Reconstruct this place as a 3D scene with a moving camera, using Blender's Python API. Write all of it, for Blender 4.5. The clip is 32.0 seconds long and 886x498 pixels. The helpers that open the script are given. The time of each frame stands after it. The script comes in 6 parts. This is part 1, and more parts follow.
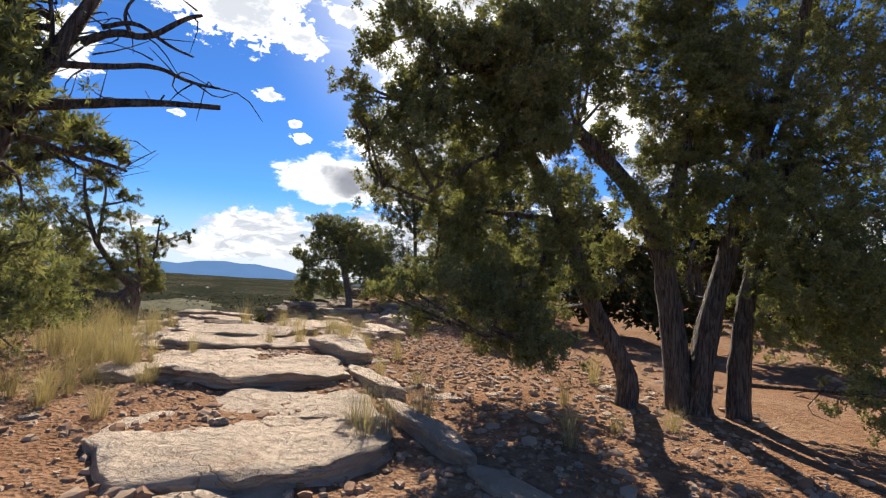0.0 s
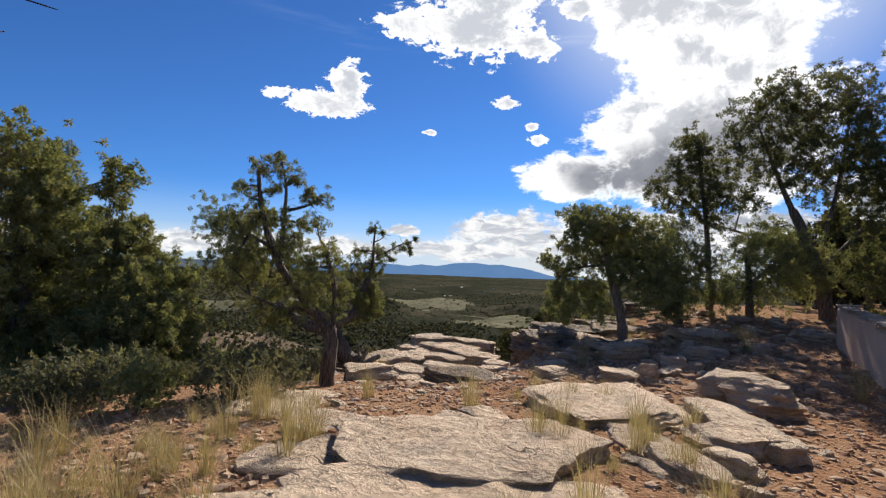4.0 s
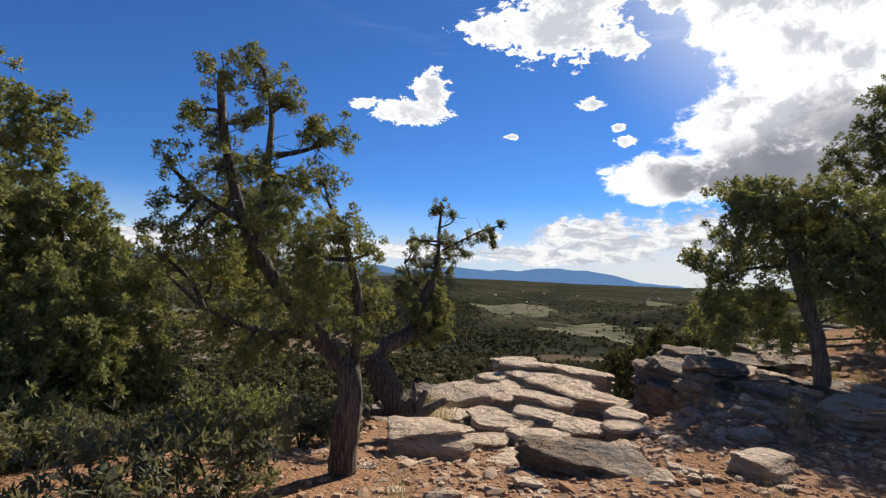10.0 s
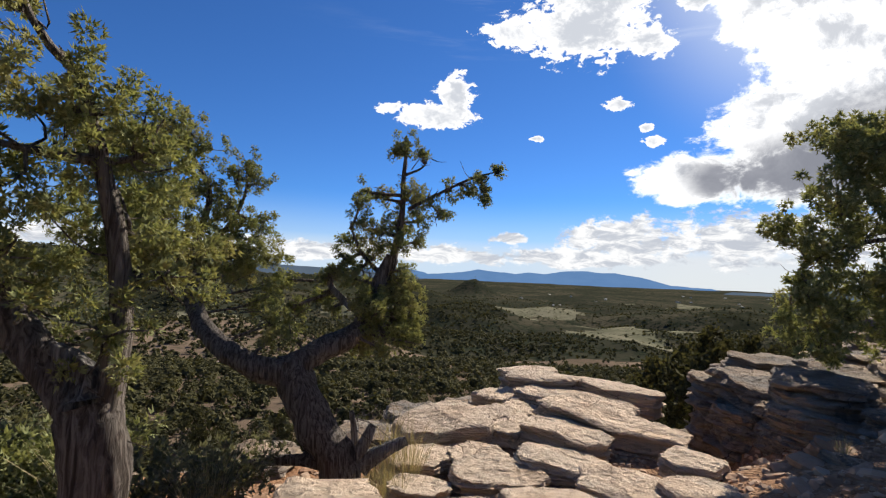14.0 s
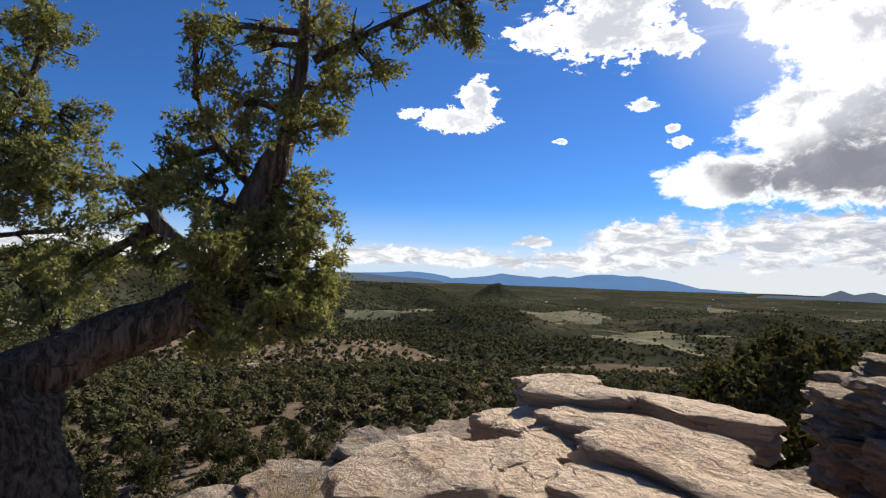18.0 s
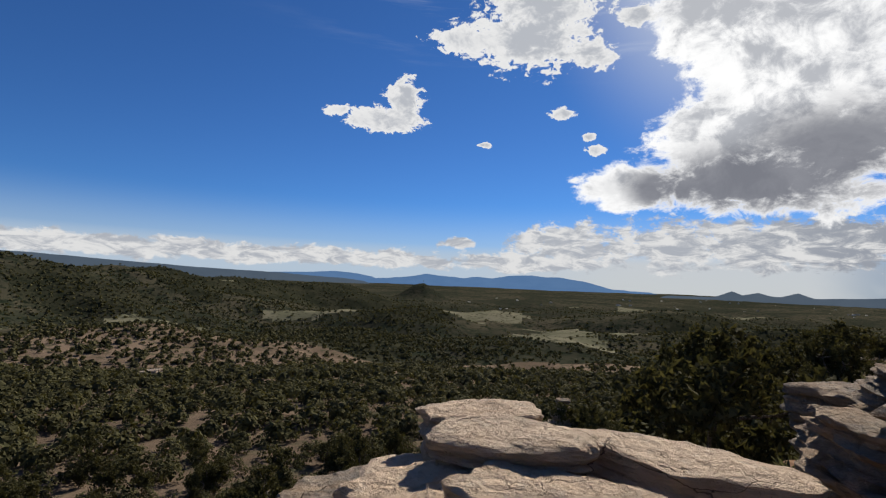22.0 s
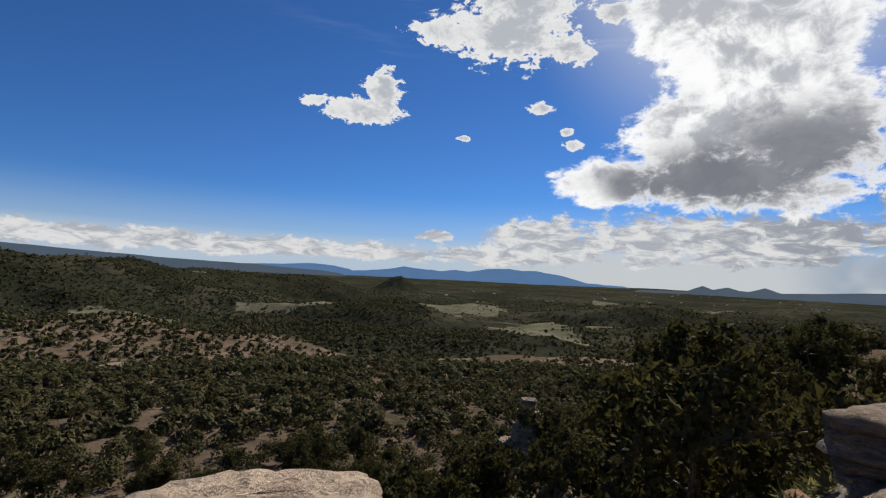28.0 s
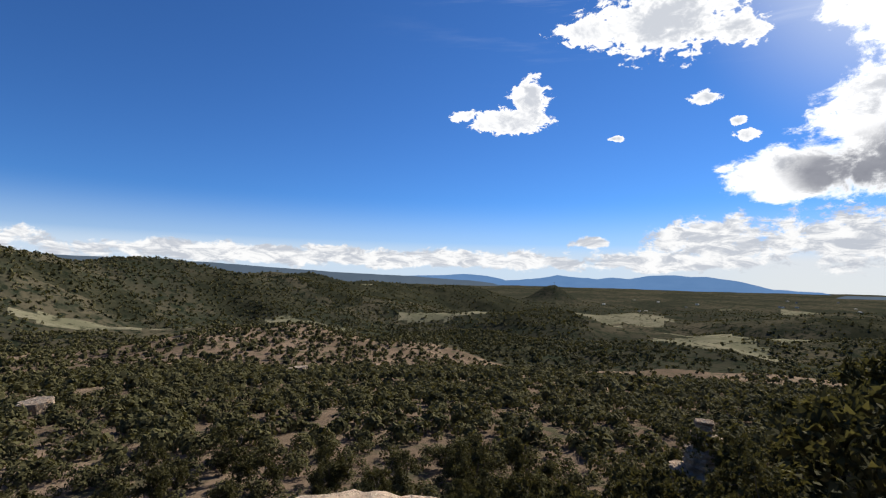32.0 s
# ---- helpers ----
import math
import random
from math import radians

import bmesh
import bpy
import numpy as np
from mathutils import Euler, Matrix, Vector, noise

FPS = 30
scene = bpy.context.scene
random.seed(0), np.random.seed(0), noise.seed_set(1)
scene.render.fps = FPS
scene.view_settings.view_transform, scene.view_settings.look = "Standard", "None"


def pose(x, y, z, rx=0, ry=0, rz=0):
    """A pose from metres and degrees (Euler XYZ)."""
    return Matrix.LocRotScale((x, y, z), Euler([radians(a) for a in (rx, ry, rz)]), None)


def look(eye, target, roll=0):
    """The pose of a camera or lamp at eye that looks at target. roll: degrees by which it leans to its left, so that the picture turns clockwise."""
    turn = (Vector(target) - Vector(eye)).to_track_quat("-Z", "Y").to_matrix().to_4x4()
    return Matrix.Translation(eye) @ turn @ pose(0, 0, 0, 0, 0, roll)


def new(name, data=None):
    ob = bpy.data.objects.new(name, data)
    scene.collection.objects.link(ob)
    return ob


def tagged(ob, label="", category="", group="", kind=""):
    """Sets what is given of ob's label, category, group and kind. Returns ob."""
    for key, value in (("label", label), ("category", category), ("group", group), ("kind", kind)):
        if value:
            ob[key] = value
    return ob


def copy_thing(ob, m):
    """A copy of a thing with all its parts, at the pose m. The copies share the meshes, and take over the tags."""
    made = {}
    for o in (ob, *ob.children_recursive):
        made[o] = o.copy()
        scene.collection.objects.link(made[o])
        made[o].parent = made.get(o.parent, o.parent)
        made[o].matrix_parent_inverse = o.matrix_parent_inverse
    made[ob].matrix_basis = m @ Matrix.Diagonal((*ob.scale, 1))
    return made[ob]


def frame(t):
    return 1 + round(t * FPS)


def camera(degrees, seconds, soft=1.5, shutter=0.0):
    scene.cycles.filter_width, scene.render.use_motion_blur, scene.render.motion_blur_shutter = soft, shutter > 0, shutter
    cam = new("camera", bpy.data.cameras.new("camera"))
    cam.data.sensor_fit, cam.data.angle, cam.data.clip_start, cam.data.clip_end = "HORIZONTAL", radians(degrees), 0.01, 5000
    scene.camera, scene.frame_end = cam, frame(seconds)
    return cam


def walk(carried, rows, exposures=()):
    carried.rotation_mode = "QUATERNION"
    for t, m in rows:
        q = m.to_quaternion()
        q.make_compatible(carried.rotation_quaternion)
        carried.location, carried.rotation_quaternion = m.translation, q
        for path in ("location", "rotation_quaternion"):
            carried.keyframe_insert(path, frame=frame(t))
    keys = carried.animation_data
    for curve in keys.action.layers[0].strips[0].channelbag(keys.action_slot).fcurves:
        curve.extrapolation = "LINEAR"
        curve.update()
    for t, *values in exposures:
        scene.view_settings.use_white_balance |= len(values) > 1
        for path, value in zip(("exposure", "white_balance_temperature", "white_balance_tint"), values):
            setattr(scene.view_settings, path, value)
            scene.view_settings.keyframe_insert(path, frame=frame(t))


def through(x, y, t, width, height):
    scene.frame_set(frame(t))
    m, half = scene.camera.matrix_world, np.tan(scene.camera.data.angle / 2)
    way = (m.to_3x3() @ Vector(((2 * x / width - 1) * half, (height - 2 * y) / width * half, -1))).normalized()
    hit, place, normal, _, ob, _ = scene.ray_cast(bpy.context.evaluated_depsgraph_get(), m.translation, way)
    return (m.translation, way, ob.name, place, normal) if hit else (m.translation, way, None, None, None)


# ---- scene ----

EXPOSURES = [(0, 1.0), (1.5, 1.0), (3, 0.9), (4.5, 0.66), (6.5, 0.62), (12, 0.74), (18, 0.78), (20, 0.55), (22, 0.30), (24, 0.24), (26.5, 0.14), (28.5, 0.36), (30, 0.68), (32, 0.72)]

def aim(yaw, pitch):
    a, p = radians(yaw), radians(pitch)
    return Vector((-math.sin(a) * math.cos(p), math.cos(a) * math.cos(p), math.sin(p)))


# seconds, x, y, z, yaw, pitch, roll
PATH = [
    (0, 0.00, 0.00, 1.55, 0.06, 3.80, 3.48),
    (0.5, -0.25, 0.94, 1.65, -0.77, 3.71, 3.92),
    (1, -0.53, 1.88, 1.71, 1.28, 3.58, 4.30),
    (1.5, -0.78, 2.79, 1.75, 7.04, 2.93, 3.42),
    (2, -1.02, 3.61, 1.81, 15.36, 2.51, 2.80),
    (2.5, -1.30, 4.29, 1.86, 21.83, 2.27, 2.16),
    (3, -1.53, 4.84, 1.91, 23.88, 2.31, 2.00),
    (3.5, -1.69, 5.31, 1.96, 25.55, 2.26, 2.01),
    (4, -1.85, 5.71, 2.03, 26.77, 2.31, 2.04),
    (4.5, -2.06, 6.07, 2.15, 26.92, 2.43, 2.81),
    (6.5, -2.78, 7.29, 2.19, 25.87, 2.82, 3.15),
    (7, -2.90, 7.72, 2.12, 25.44, 2.87, 2.98),
    (7.5, -3.08, 8.14, 2.10, 25.53, 2.86, 3.08),
    (8, -3.29, 8.47, 2.10, 27.19, 2.79, 3.22),
    (8.5, -3.47, 8.73, 2.07, 29.66, 2.72, 3.18),
    (9, -3.63, 8.96, 2.03, 31.82, 2.67, 2.91),
    (9.5, -3.84, 9.18, 1.99, 34.23, 2.59, 2.75),
    (10, -4.06, 9.44, 1.92, 35.93, 2.52, 2.55),
    (10.5, -4.29, 9.76, 1.84, 36.77, 2.51, 2.38),
    (11, -4.49, 10.09, 1.80, 37.22, 2.57, 2.40),
    (11.5, -4.64, 10.43, 1.77, 37.47, 2.56, 2.32),
    (12, -4.74, 10.79, 1.71, 37.68, 2.66, 2.12),
    (12.5, -4.83, 11.14, 1.68, 37.60, 2.74, 2.24),
    (13, -4.96, 11.48, 1.67, 37.62, 2.82, 2.31),
    (14, -5.26, 12.29, 1.56, 38.81, 2.76, 2.34),
    (14.5, -5.45, 12.58, 1.53, 40.56, 2.60, 2.65),
    (16.5, -6.37, 13.83, 1.17, 44.46, 2.99, 1.75),
    (17, -6.51, 14.22, 1.14, 43.86, 3.15, 1.50),
    (17.5, -6.66, 14.61, 1.11, 42.48, 3.16, 1.72),
    (18, -6.79, 14.96, 1.08, 41.46, 3.15, 1.99),
    (18.5, -6.92, 15.27, 1.05, 40.32, 3.24, 1.84),
    (19, -7.06, 15.57, 1.02, 39.18, 3.18, 1.91),
    (19.5, -7.20, 15.81, 1.02, 38.18, 3.21, 2.03),
    (20, -7.33, 16.04, 1.02, 37.60, 3.26, 2.24),
    (20.5, -7.48, 16.29, 0.99, 36.21, 3.27, 2.24),
    (21, -7.63, 16.53, 0.98, 34.95, 3.33, 2.20),
    (21.5, -7.76, 16.71, 0.98, 33.87, 3.40, 2.19),
    (22, -7.86, 16.89, 0.96, 33.04, 3.48, 2.29),
    (22.5, -7.93, 17.14, 0.92, 31.64, 3.49, 2.39),
    (23, -7.98, 17.41, 0.88, 30.52, 3.51, 2.44),
    (23.5, -8.06, 17.66, 0.85, 28.26, 3.54, 2.45),
    (24, -8.15, 17.92, 0.82, 25.69, 3.58, 2.70),
    (24.5, -8.22, 18.17, 0.78, 23.10, 3.64, 3.06),
    (26.5, -8.22, 18.75, 0.80, 20.80, 3.44, 3.51),
    (27, -8.27, 19.07, 0.80, 23.16, 3.35, 3.90),
    (27.5, -8.31, 19.38, 0.80, 26.10, 3.20, 3.40),
    (28, -8.36, 19.62, 0.79, 30.51, 2.80, 2.68),
    (28.5, -8.39, 19.80, 0.79, 36.49, 2.52, 2.25),
    (29, -8.41, 19.86, 0.79, 40.71, 2.54, 1.84),
    (29.5, -8.41, 19.88, 0.79, 42.25, 2.72, 1.62),
    (30, -8.42, 19.89, 0.79, 43.26, 2.90, 1.45),
    (30.5, -8.43, 19.91, 0.79, 44.43, 3.03, 1.40),
    (31, -8.44, 19.92, 0.78, 45.98, 3.10, 1.39),
    (31.5, -8.44, 19.94, 0.78, 47.00, 3.18, 1.32),
    (32, -8.45, 19.95, 0.78, 47.51, 3.26, 1.48),
]
cam = camera(82.0, 32.0, soft=1.2)
walk(cam, [(t, look((x, y, z), Vector((x, y, z)) + aim(yaw, pitch), roll)) for t, x, y, z, yaw, pitch, roll in PATH],
     exposures=EXPOSURES)


# ---- light: late-morning sun ahead of the walker, broken cumulus ----
SUN_AZ, SUN_EL = 3.0, 36.0   # degrees left of +y, above the horizon
sun_data = bpy.data.lights.new("sun", "SUN")
sun_data.energy, sun_data.angle, sun_data.color = 5.0, radians(0.53), (1.0, 0.94, 0.85)
sun = new("sun", sun_data)
sun.matrix_world = look(aim(SUN_AZ, SUN_EL) * 60, (0, 0, 0))


class Nodes:
    """Short forms for building a node tree."""

    def __init__(self, tree):
        self.tree = tree
        tree.nodes.clear()

    def put(self, kind, **inputs):
        node = self.tree.nodes.new(kind)
        for key, value in inputs.items():
            if key in ("operation", "blend_type", "data_type", "noise_dimensions", "feature", "interpolation_type"):
                if key == "operation":
                    node.operation = value
                elif key == "blend_type":
                    node.blend_type = value
                elif key == "data_type":
                    node.data_type = value
                elif key == "noise_dimensions":
                    node.noise_dimensions = value
                elif key == "feature":
                    node.feature = value
                else:
                    node.interpolation_type = value
        return node

    def link(self, a, b):
        self.tree.links.new(a, b)

    def feed(self, socket, value):
        if isinstance(value, (int, float, tuple)):
            socket.default_value = value
        else:
            self.link(value, socket)

    def math(self, op, a, b=0.0, c=0.0, clamp=False):
        node = self.put("ShaderNodeMath", operation=op)
        node.use_clamp = clamp
        for i, v in enumerate((a, b, c)):
            self.feed(node.inputs[i], v)
        return node.outputs[0]

    def vec(self, op, a, b=(0.0, 0.0, 0.0)):
        node = self.put("ShaderNodeVectorMath", operation=op)
        self.feed(node.inputs[0], a)
        self.feed(node.inputs[1], b)
        return node.outputs["Value"] if op in ("DOT_PRODUCT", "LENGTH") else node.outputs[0]

    def noise(self, vector, scale, detail=4.0, rough=0.55, warp=0.0):
        node = self.put("ShaderNodeTexNoise")
        self.feed(node.inputs["Vector"], vector)
        self.feed(node.inputs["Scale"], scale)
        node.inputs["Detail"].default_value = detail
        node.inputs["Roughness"].default_value = rough
        node.inputs["Distortion"].default_value = warp
        return node.outputs["Fac"]

    def voronoi(self, vector, scale, feature="F1"):
        node = self.put("ShaderNodeTexVoronoi", feature=feature)
        self.feed(node.inputs["Vector"], vector)
        node.inputs["Scale"].default_value = scale
        return node.outputs["Distance"]

    def span(self, v, a, b, c=0.0, d=1.0, smooth=True):
        node = self.put("ShaderNodeMapRange", interpolation_type="SMOOTHSTEP" if smooth else "LINEAR")
        self.feed(node.inputs["Value"], v)
        for key, val in (("From Min", a), ("From Max", b), ("To Min", c), ("To Max", d)):
            node.inputs[key].default_value = val
        return node.outputs["Result"]

    def mix(self, fac, a, b, blend="MIX"):
        node = self.put("ShaderNodeMix", data_type="RGBA", blend_type=blend)
        self.feed(node.inputs[0], fac)
        self.feed(node.inputs[6], a if not isinstance(a, tuple) else (*a, 1.0))
        self.feed(node.inputs[7], b if not isinstance(b, tuple) else (*b, 1.0))
        return node.outputs[2]


def sky():
    world = bpy.data.worlds.new("sky")
    scene.world = world
    world.use_nodes = True
    n = Nodes(world.node_tree)
    coord = n.put("ShaderNodeTexCoord").outputs["Generated"]
    air = n.put("ShaderNodeTexSky")
    air.sky_type, air.sun_disc = "NISHITA", False
    air.sun_elevation, air.sun_rotation = radians(SUN_EL), radians(-SUN_AZ)
    air.altitude, air.air_density, air.dust_density, air.ozone_density = 2100, 1.0, 0.35, 2.2
    part = n.put("ShaderNodeSeparateXYZ")
    n.link(coord, part.inputs[0])
    az = n.math("MULTIPLY", n.math("ARCTAN2", n.math("MULTIPLY", part.outputs[0], -1.0), part.outputs[1]), 57.2958)
    el = n.math("MULTIPLY", n.math("ARCSINE", part.outputs[2]), 57.2958)
    puff = n.noise(n.vec("MULTIPLY", coord, (1, 1, 1.5)), 15.0, 10.0, 0.66, 0.5)
    fluff = n.noise(n.vec("MULTIPLY", coord, (1, 1, 1.6)), 42.0, 8.0, 0.66, 0.4)
    lump = n.noise(n.vec("MULTIPLY", coord, (1, 1, 1.3)), 5.0, 3.0, 0.5)
    both = n.put("ShaderNodeCombineXYZ")
    n.link(az, both.inputs[0])
    n.link(el, both.inputs[1])
    spot = both.outputs[0]

    def cloud(bodies):
        """The depth of a bank made of soft bodies: azimuth, elevation, half width, half height."""
        deep = None
        for a, e, w, h in bodies:
            off = n.vec("MULTIPLY", n.vec("SUBTRACT", spot, (a, e, 0.0)), (1.0 / w, 1.0 / h, 0.0))
            one = n.math("SUBTRACT", 1.0, n.vec("LENGTH", off))
            deep = one if deep is None else n.math("SMOOTH_MAX", deep, one, 0.25)
        return deep

    tower = cloud([(5.5, 26, 6.5, 6), (1, 22, 9, 6), (4.5, 15.5, 8, 4.5), (13.2, 10.4, 6, 2.8), (2, 10.8, 12, 3.6), (-5, 14, 9.5, 7),
                   (-3, 23, 8, 7), (-3, 33, 8, 8), (-18.5, 18, 3.6, 5.5)])
    small = cloud([(39.6, 17.4, 4.6, 1.5), (38.0, 19.4, 2.3, 2.6), (42.6, 17.2, 2.6, 1.1), (45.6, 17.9, 1.7, 0.8), (24.3, 26.0, 8.4, 3.4), (31, 25.8, 4.6, 1.5),
                   (22, 28.8, 8, 3.2), (17.2, 24.2, 3.4, 1.7), (12.8, 27.3, 2.3, 1.1), (20.1, 18.4, 1.7, 0.8), (16.5, 14.5, 1.4, 0.75), (17.2, 15.9, 0.9, 0.5), (28.7, 15.1, 1.0, 0.4)])
    low = cloud([(19, 4.4, 8.5, 2.7), (10, 4.6, 10, 2.9), (24, 2.2, 14, 1.3), (-2, 4.6, 14, 2.7), (-16, 6, 9, 4.5), (-24, 15, 7, 6), (31, 4.2, 2.6, 0.7),
                 (66, 2.1, 26, 1.25), (42, 2.0, 18, 1.1), (100, 2.7, 20, 1.4), (-50, 5, 25, 4), (-70, 22, 22, 10), (150, 18, 24, 6)])
    rough_edge = n.math("MULTIPLY", n.math("SUBTRACT", puff, 0.5), 1.9)
    soft_edge = n.math("MULTIPLY", n.math("SUBTRACT", lump, 0.5), 1.0)
    wisp = n.math("MULTIPLY", n.math("SUBTRACT", fluff, 0.5), 0.55)
    ragged = n.math("ADD", n.math("ADD", rough_edge, soft_edge), n.math("MULTIPLY", n.math("SUBTRACT", fluff, 0.5), 1.1))
    t_deep = n.math("ADD", tower, n.math("ADD", n.math("ADD", n.math("MULTIPLY", rough_edge, 0.8), soft_edge), wisp))
    s_deep = n.math("ADD", small, n.math("ADD", n.math("MULTIPLY", n.math("ADD", rough_edge, soft_edge), 0.50), n.math("MULTIPLY", n.math("SUBTRACT", fluff, 0.5), 2.0)))
    l_deep = n.math("ADD", low, n.math("MULTIPLY", ragged, 1.1))
    t_mask, s_mask, l_mask = n.span(t_deep, 0.03, 0.34), n.span(s_deep, 0.08, 0.26), n.span(l_deep, 0.05, 0.40)
    # against the light a cloud is brightest where it is thin
    flat = n.span(n.math("ADD", el, n.math("MULTIPLY", ragged, 3.2)), 18.0, 12.0)
    t_core = n.math("MULTIPLY", n.span(t_deep, 0.22, 0.75), flat)
    base = n.math("ADD", cloud([(1, 10.8, 11.5, 4.4), (-5, 13.0, 9, 4.6), (9.5, 10.4, 5, 2.6)]), n.math("MULTIPLY", ragged, 0.20))
    t_core = n.math("MAXIMUM", n.math("MULTIPLY", t_core, 0.25), n.math("MULTIPLY", n.span(base, -0.25, 0.62), n.span(t_deep, 0.10, 0.55)))
    billow = n.noise(n.vec("MULTIPLY", coord, (1, 1, 1.2)), 7.5, 10.0, 0.62, 0.5)
    crag = n.noise(n.vec("MULTIPLY", coord, (1, 1, 1.1)), 21.0, 8.0, 0.65, 0.9)
    folds = n.math("ADD", n.math("MULTIPLY", billow, 0.7), n.math("MULTIPLY", crag, 0.3))
    t_white = n.mix(n.math("MULTIPLY", n.span(folds, 0.43, 0.56, 0.0, 1.0), n.span(t_deep, 0.18, 0.7)), (1.20, 1.20, 1.20), (0.58, 0.60, 0.645))
    t_col = n.mix(t_core, t_white, n.mix(n.span(folds, 0.38, 0.62), (0.31, 0.32, 0.36), (0.235, 0.245, 0.285)))
    s_under = n.math("MULTIPLY", n.span(s_deep, 0.20, 0.85, 0.0, 0.9), n.span(folds, 0.42, 0.54, 0.2, 1.0))
    s_col = n.mix(s_under, (0.98, 0.98, 0.98), (0.52, 0.55, 0.61))
    bands = n.noise(n.vec("MULTIPLY", coord, (1, 1, 3.2)), 17.0, 9.0, 0.68, 0.7)
    l_col = n.mix(n.span(bands, 0.42, 0.60), (0.88, 0.88, 0.88), (0.50, 0.53, 0.59))
    gloom = n.math("MULTIPLY", n.span(az, 12.0, -8.0, 0.0, 0.75), n.span(bands, 0.38, 0.56))
    l_col = n.mix(gloom, l_col, (0.33, 0.36, 0.42))
    # streaked high ice cloud and the pale band over the horizon
    streak = n.noise(n.vec("MULTIPLY", spot, (0.02, 0.16, 0.0)), 3.0, 5.0, 0.6, 0.3)
    veil = n.math("MULTIPLY", n.span(streak, 0.52, 0.8), n.math("MULTIPLY", n.span(el, 19.0, 30.0), n.span(az, 60.0, 10.0)))
    pale = n.math("MAXIMUM", n.span(el, 9.0, 0.0, 0.0, 0.7), n.math("MULTIPLY", n.span(el, 5.5, 2.2), 0.92))
    mist = n.mix(n.span(az, 34.0, 12.0), (0.56, 0.66, 0.78), (0.70, 0.71, 0.72))
    rain = n.math("MULTIPLY", n.span(az, -2.0, -9.0), n.span(n.noise(n.vec("MULTIPLY", spot, (0.12, 0.16, 0.0)), 1.0, 3, 0.5, 0.6), 0.36, 0.66, 0.0, 0.85))
    mist = n.mix(rain, mist, (0.36, 0.42, 0.52))
    halo = n.vec("LENGTH", n.vec("SUBTRACT", spot, (SUN_AZ - 4, SUN_EL, 0.0)))
    glare = n.span(halo, 27.0, 4.0, 0.0, 0.85)
    sky_col = n.vec("MULTIPLY", air.outputs[0], (SKY_GAIN * 0.45, SKY_GAIN * 0.90, SKY_GAIN * 1.50))
    col = n.mix(n.math("MULTIPLY", veil, 0.45), sky_col, (0.85, 0.90, 0.97))
    col = n.mix(pale, col, mist)
    col = n.mix(glare, col, (0.95, 0.97, 1.0))
    col = n.mix(l_mask, col, l_col)
    col = n.mix(t_mask, col, t_col)
    col = n.mix(s_mask, col, s_col)
    back = n.put("ShaderNodeBackground")
    n.link(col, back.inputs["Color"])
    back.inputs["Strength"].default_value = 0.68
    out = n.put("ShaderNodeOutputWorld")
    n.link(back.outputs[0], out.inputs[0])


SKY_GAIN = 0.068
sky()

# ---- materials ----
def material(name, rough, shade, bump=None, spec=0.3):
    """shade(n, place) gives the colour socket; bump(n, place) a height socket and its strength."""
    m = bpy.data.materials.new(name)
    m.use_nodes = True
    n = Nodes(m.node_tree)
    place = n.put("ShaderNodeTexCoord").outputs["Object"]
    b = n.put("ShaderNodeBsdfPrincipled")
    n.feed(b.inputs["Base Color"], shade(n, place))
    b.inputs["Roughness"].default_value = rough
    b.inputs["Specular IOR Level"].default_value = spec
    if bump:
        height, strength, far = bump(n, place)
        k = n.put("ShaderNodeBump")
        k.inputs["Strength"].default_value = strength
        k.inputs["Distance"].default_value = far
        n.link(height, k.inputs["Height"])
        n.link(k.outputs[0], b.inputs["Normal"])
    out = n.put("ShaderNodeOutputMaterial")
    n.link(b.outputs[0], out.inputs[0])
    return m


def leaf_material(name, shade, through):
    """Thin leaves: part of the light passes through them."""
    m = bpy.data.materials.new(name)
    m.use_nodes = True
    n = Nodes(m.node_tree)
    col = shade(n, n.put("ShaderNodeTexCoord").outputs["Object"])
    b = n.put("ShaderNodeBsdfPrincipled")
    n.feed(b.inputs["Base Color"], col)
    b.inputs["Roughness"].default_value = 0.8
    b.inputs["Specular IOR Level"].default_value = 0.02
    t = n.put("ShaderNodeBsdfTranslucent")
    n.link(n.mix(1.0, col, (1.1, 1.05, 0.6), "MULTIPLY"), t.inputs[0])
    both = n.put("ShaderNodeMixShader")
    both.inputs[0].default_value = through
    n.link(b.outputs[0], both.inputs[1])
    n.link(t.outputs[0], both.inputs[2])
    n.link(both.outputs[0], n.put("ShaderNodeOutputMaterial").inputs[0])
    return m


def each(n):
    return n.put("ShaderNodeObjectInfo").outputs["Random"]


def island(n):
    return n.put("ShaderNodeNewGeometry").outputs["Random Per Island"]


def world_place(n):
    return n.put("ShaderNodeNewGeometry").outputs["Position"]


def soil_shade(n, p):
    big = n.noise(p, 0.35, 4, 0.6)
    fine = n.noise(p, 9.0, 8, 0.7)
    grit = n.voronoi(p, 26.0)
    c = n.mix(n.span(big, 0.35, 0.65), (0.258, 0.138, 0.076), (0.315, 0.195, 0.118))
    c = n.mix(n.span(fine, 0.4, 0.7), c, (0.161, 0.087, 0.049))
    return n.mix(n.span(grit, 0.1, 0.35, 0.35, 0.0), c, (0.364, 0.273, 0.189))


def soil_bump(n, p):
    return n.math("ADD", n.noise(p, 14.0, 8, 0.7), n.voronoi(p, 24.0)), 0.8, 0.03


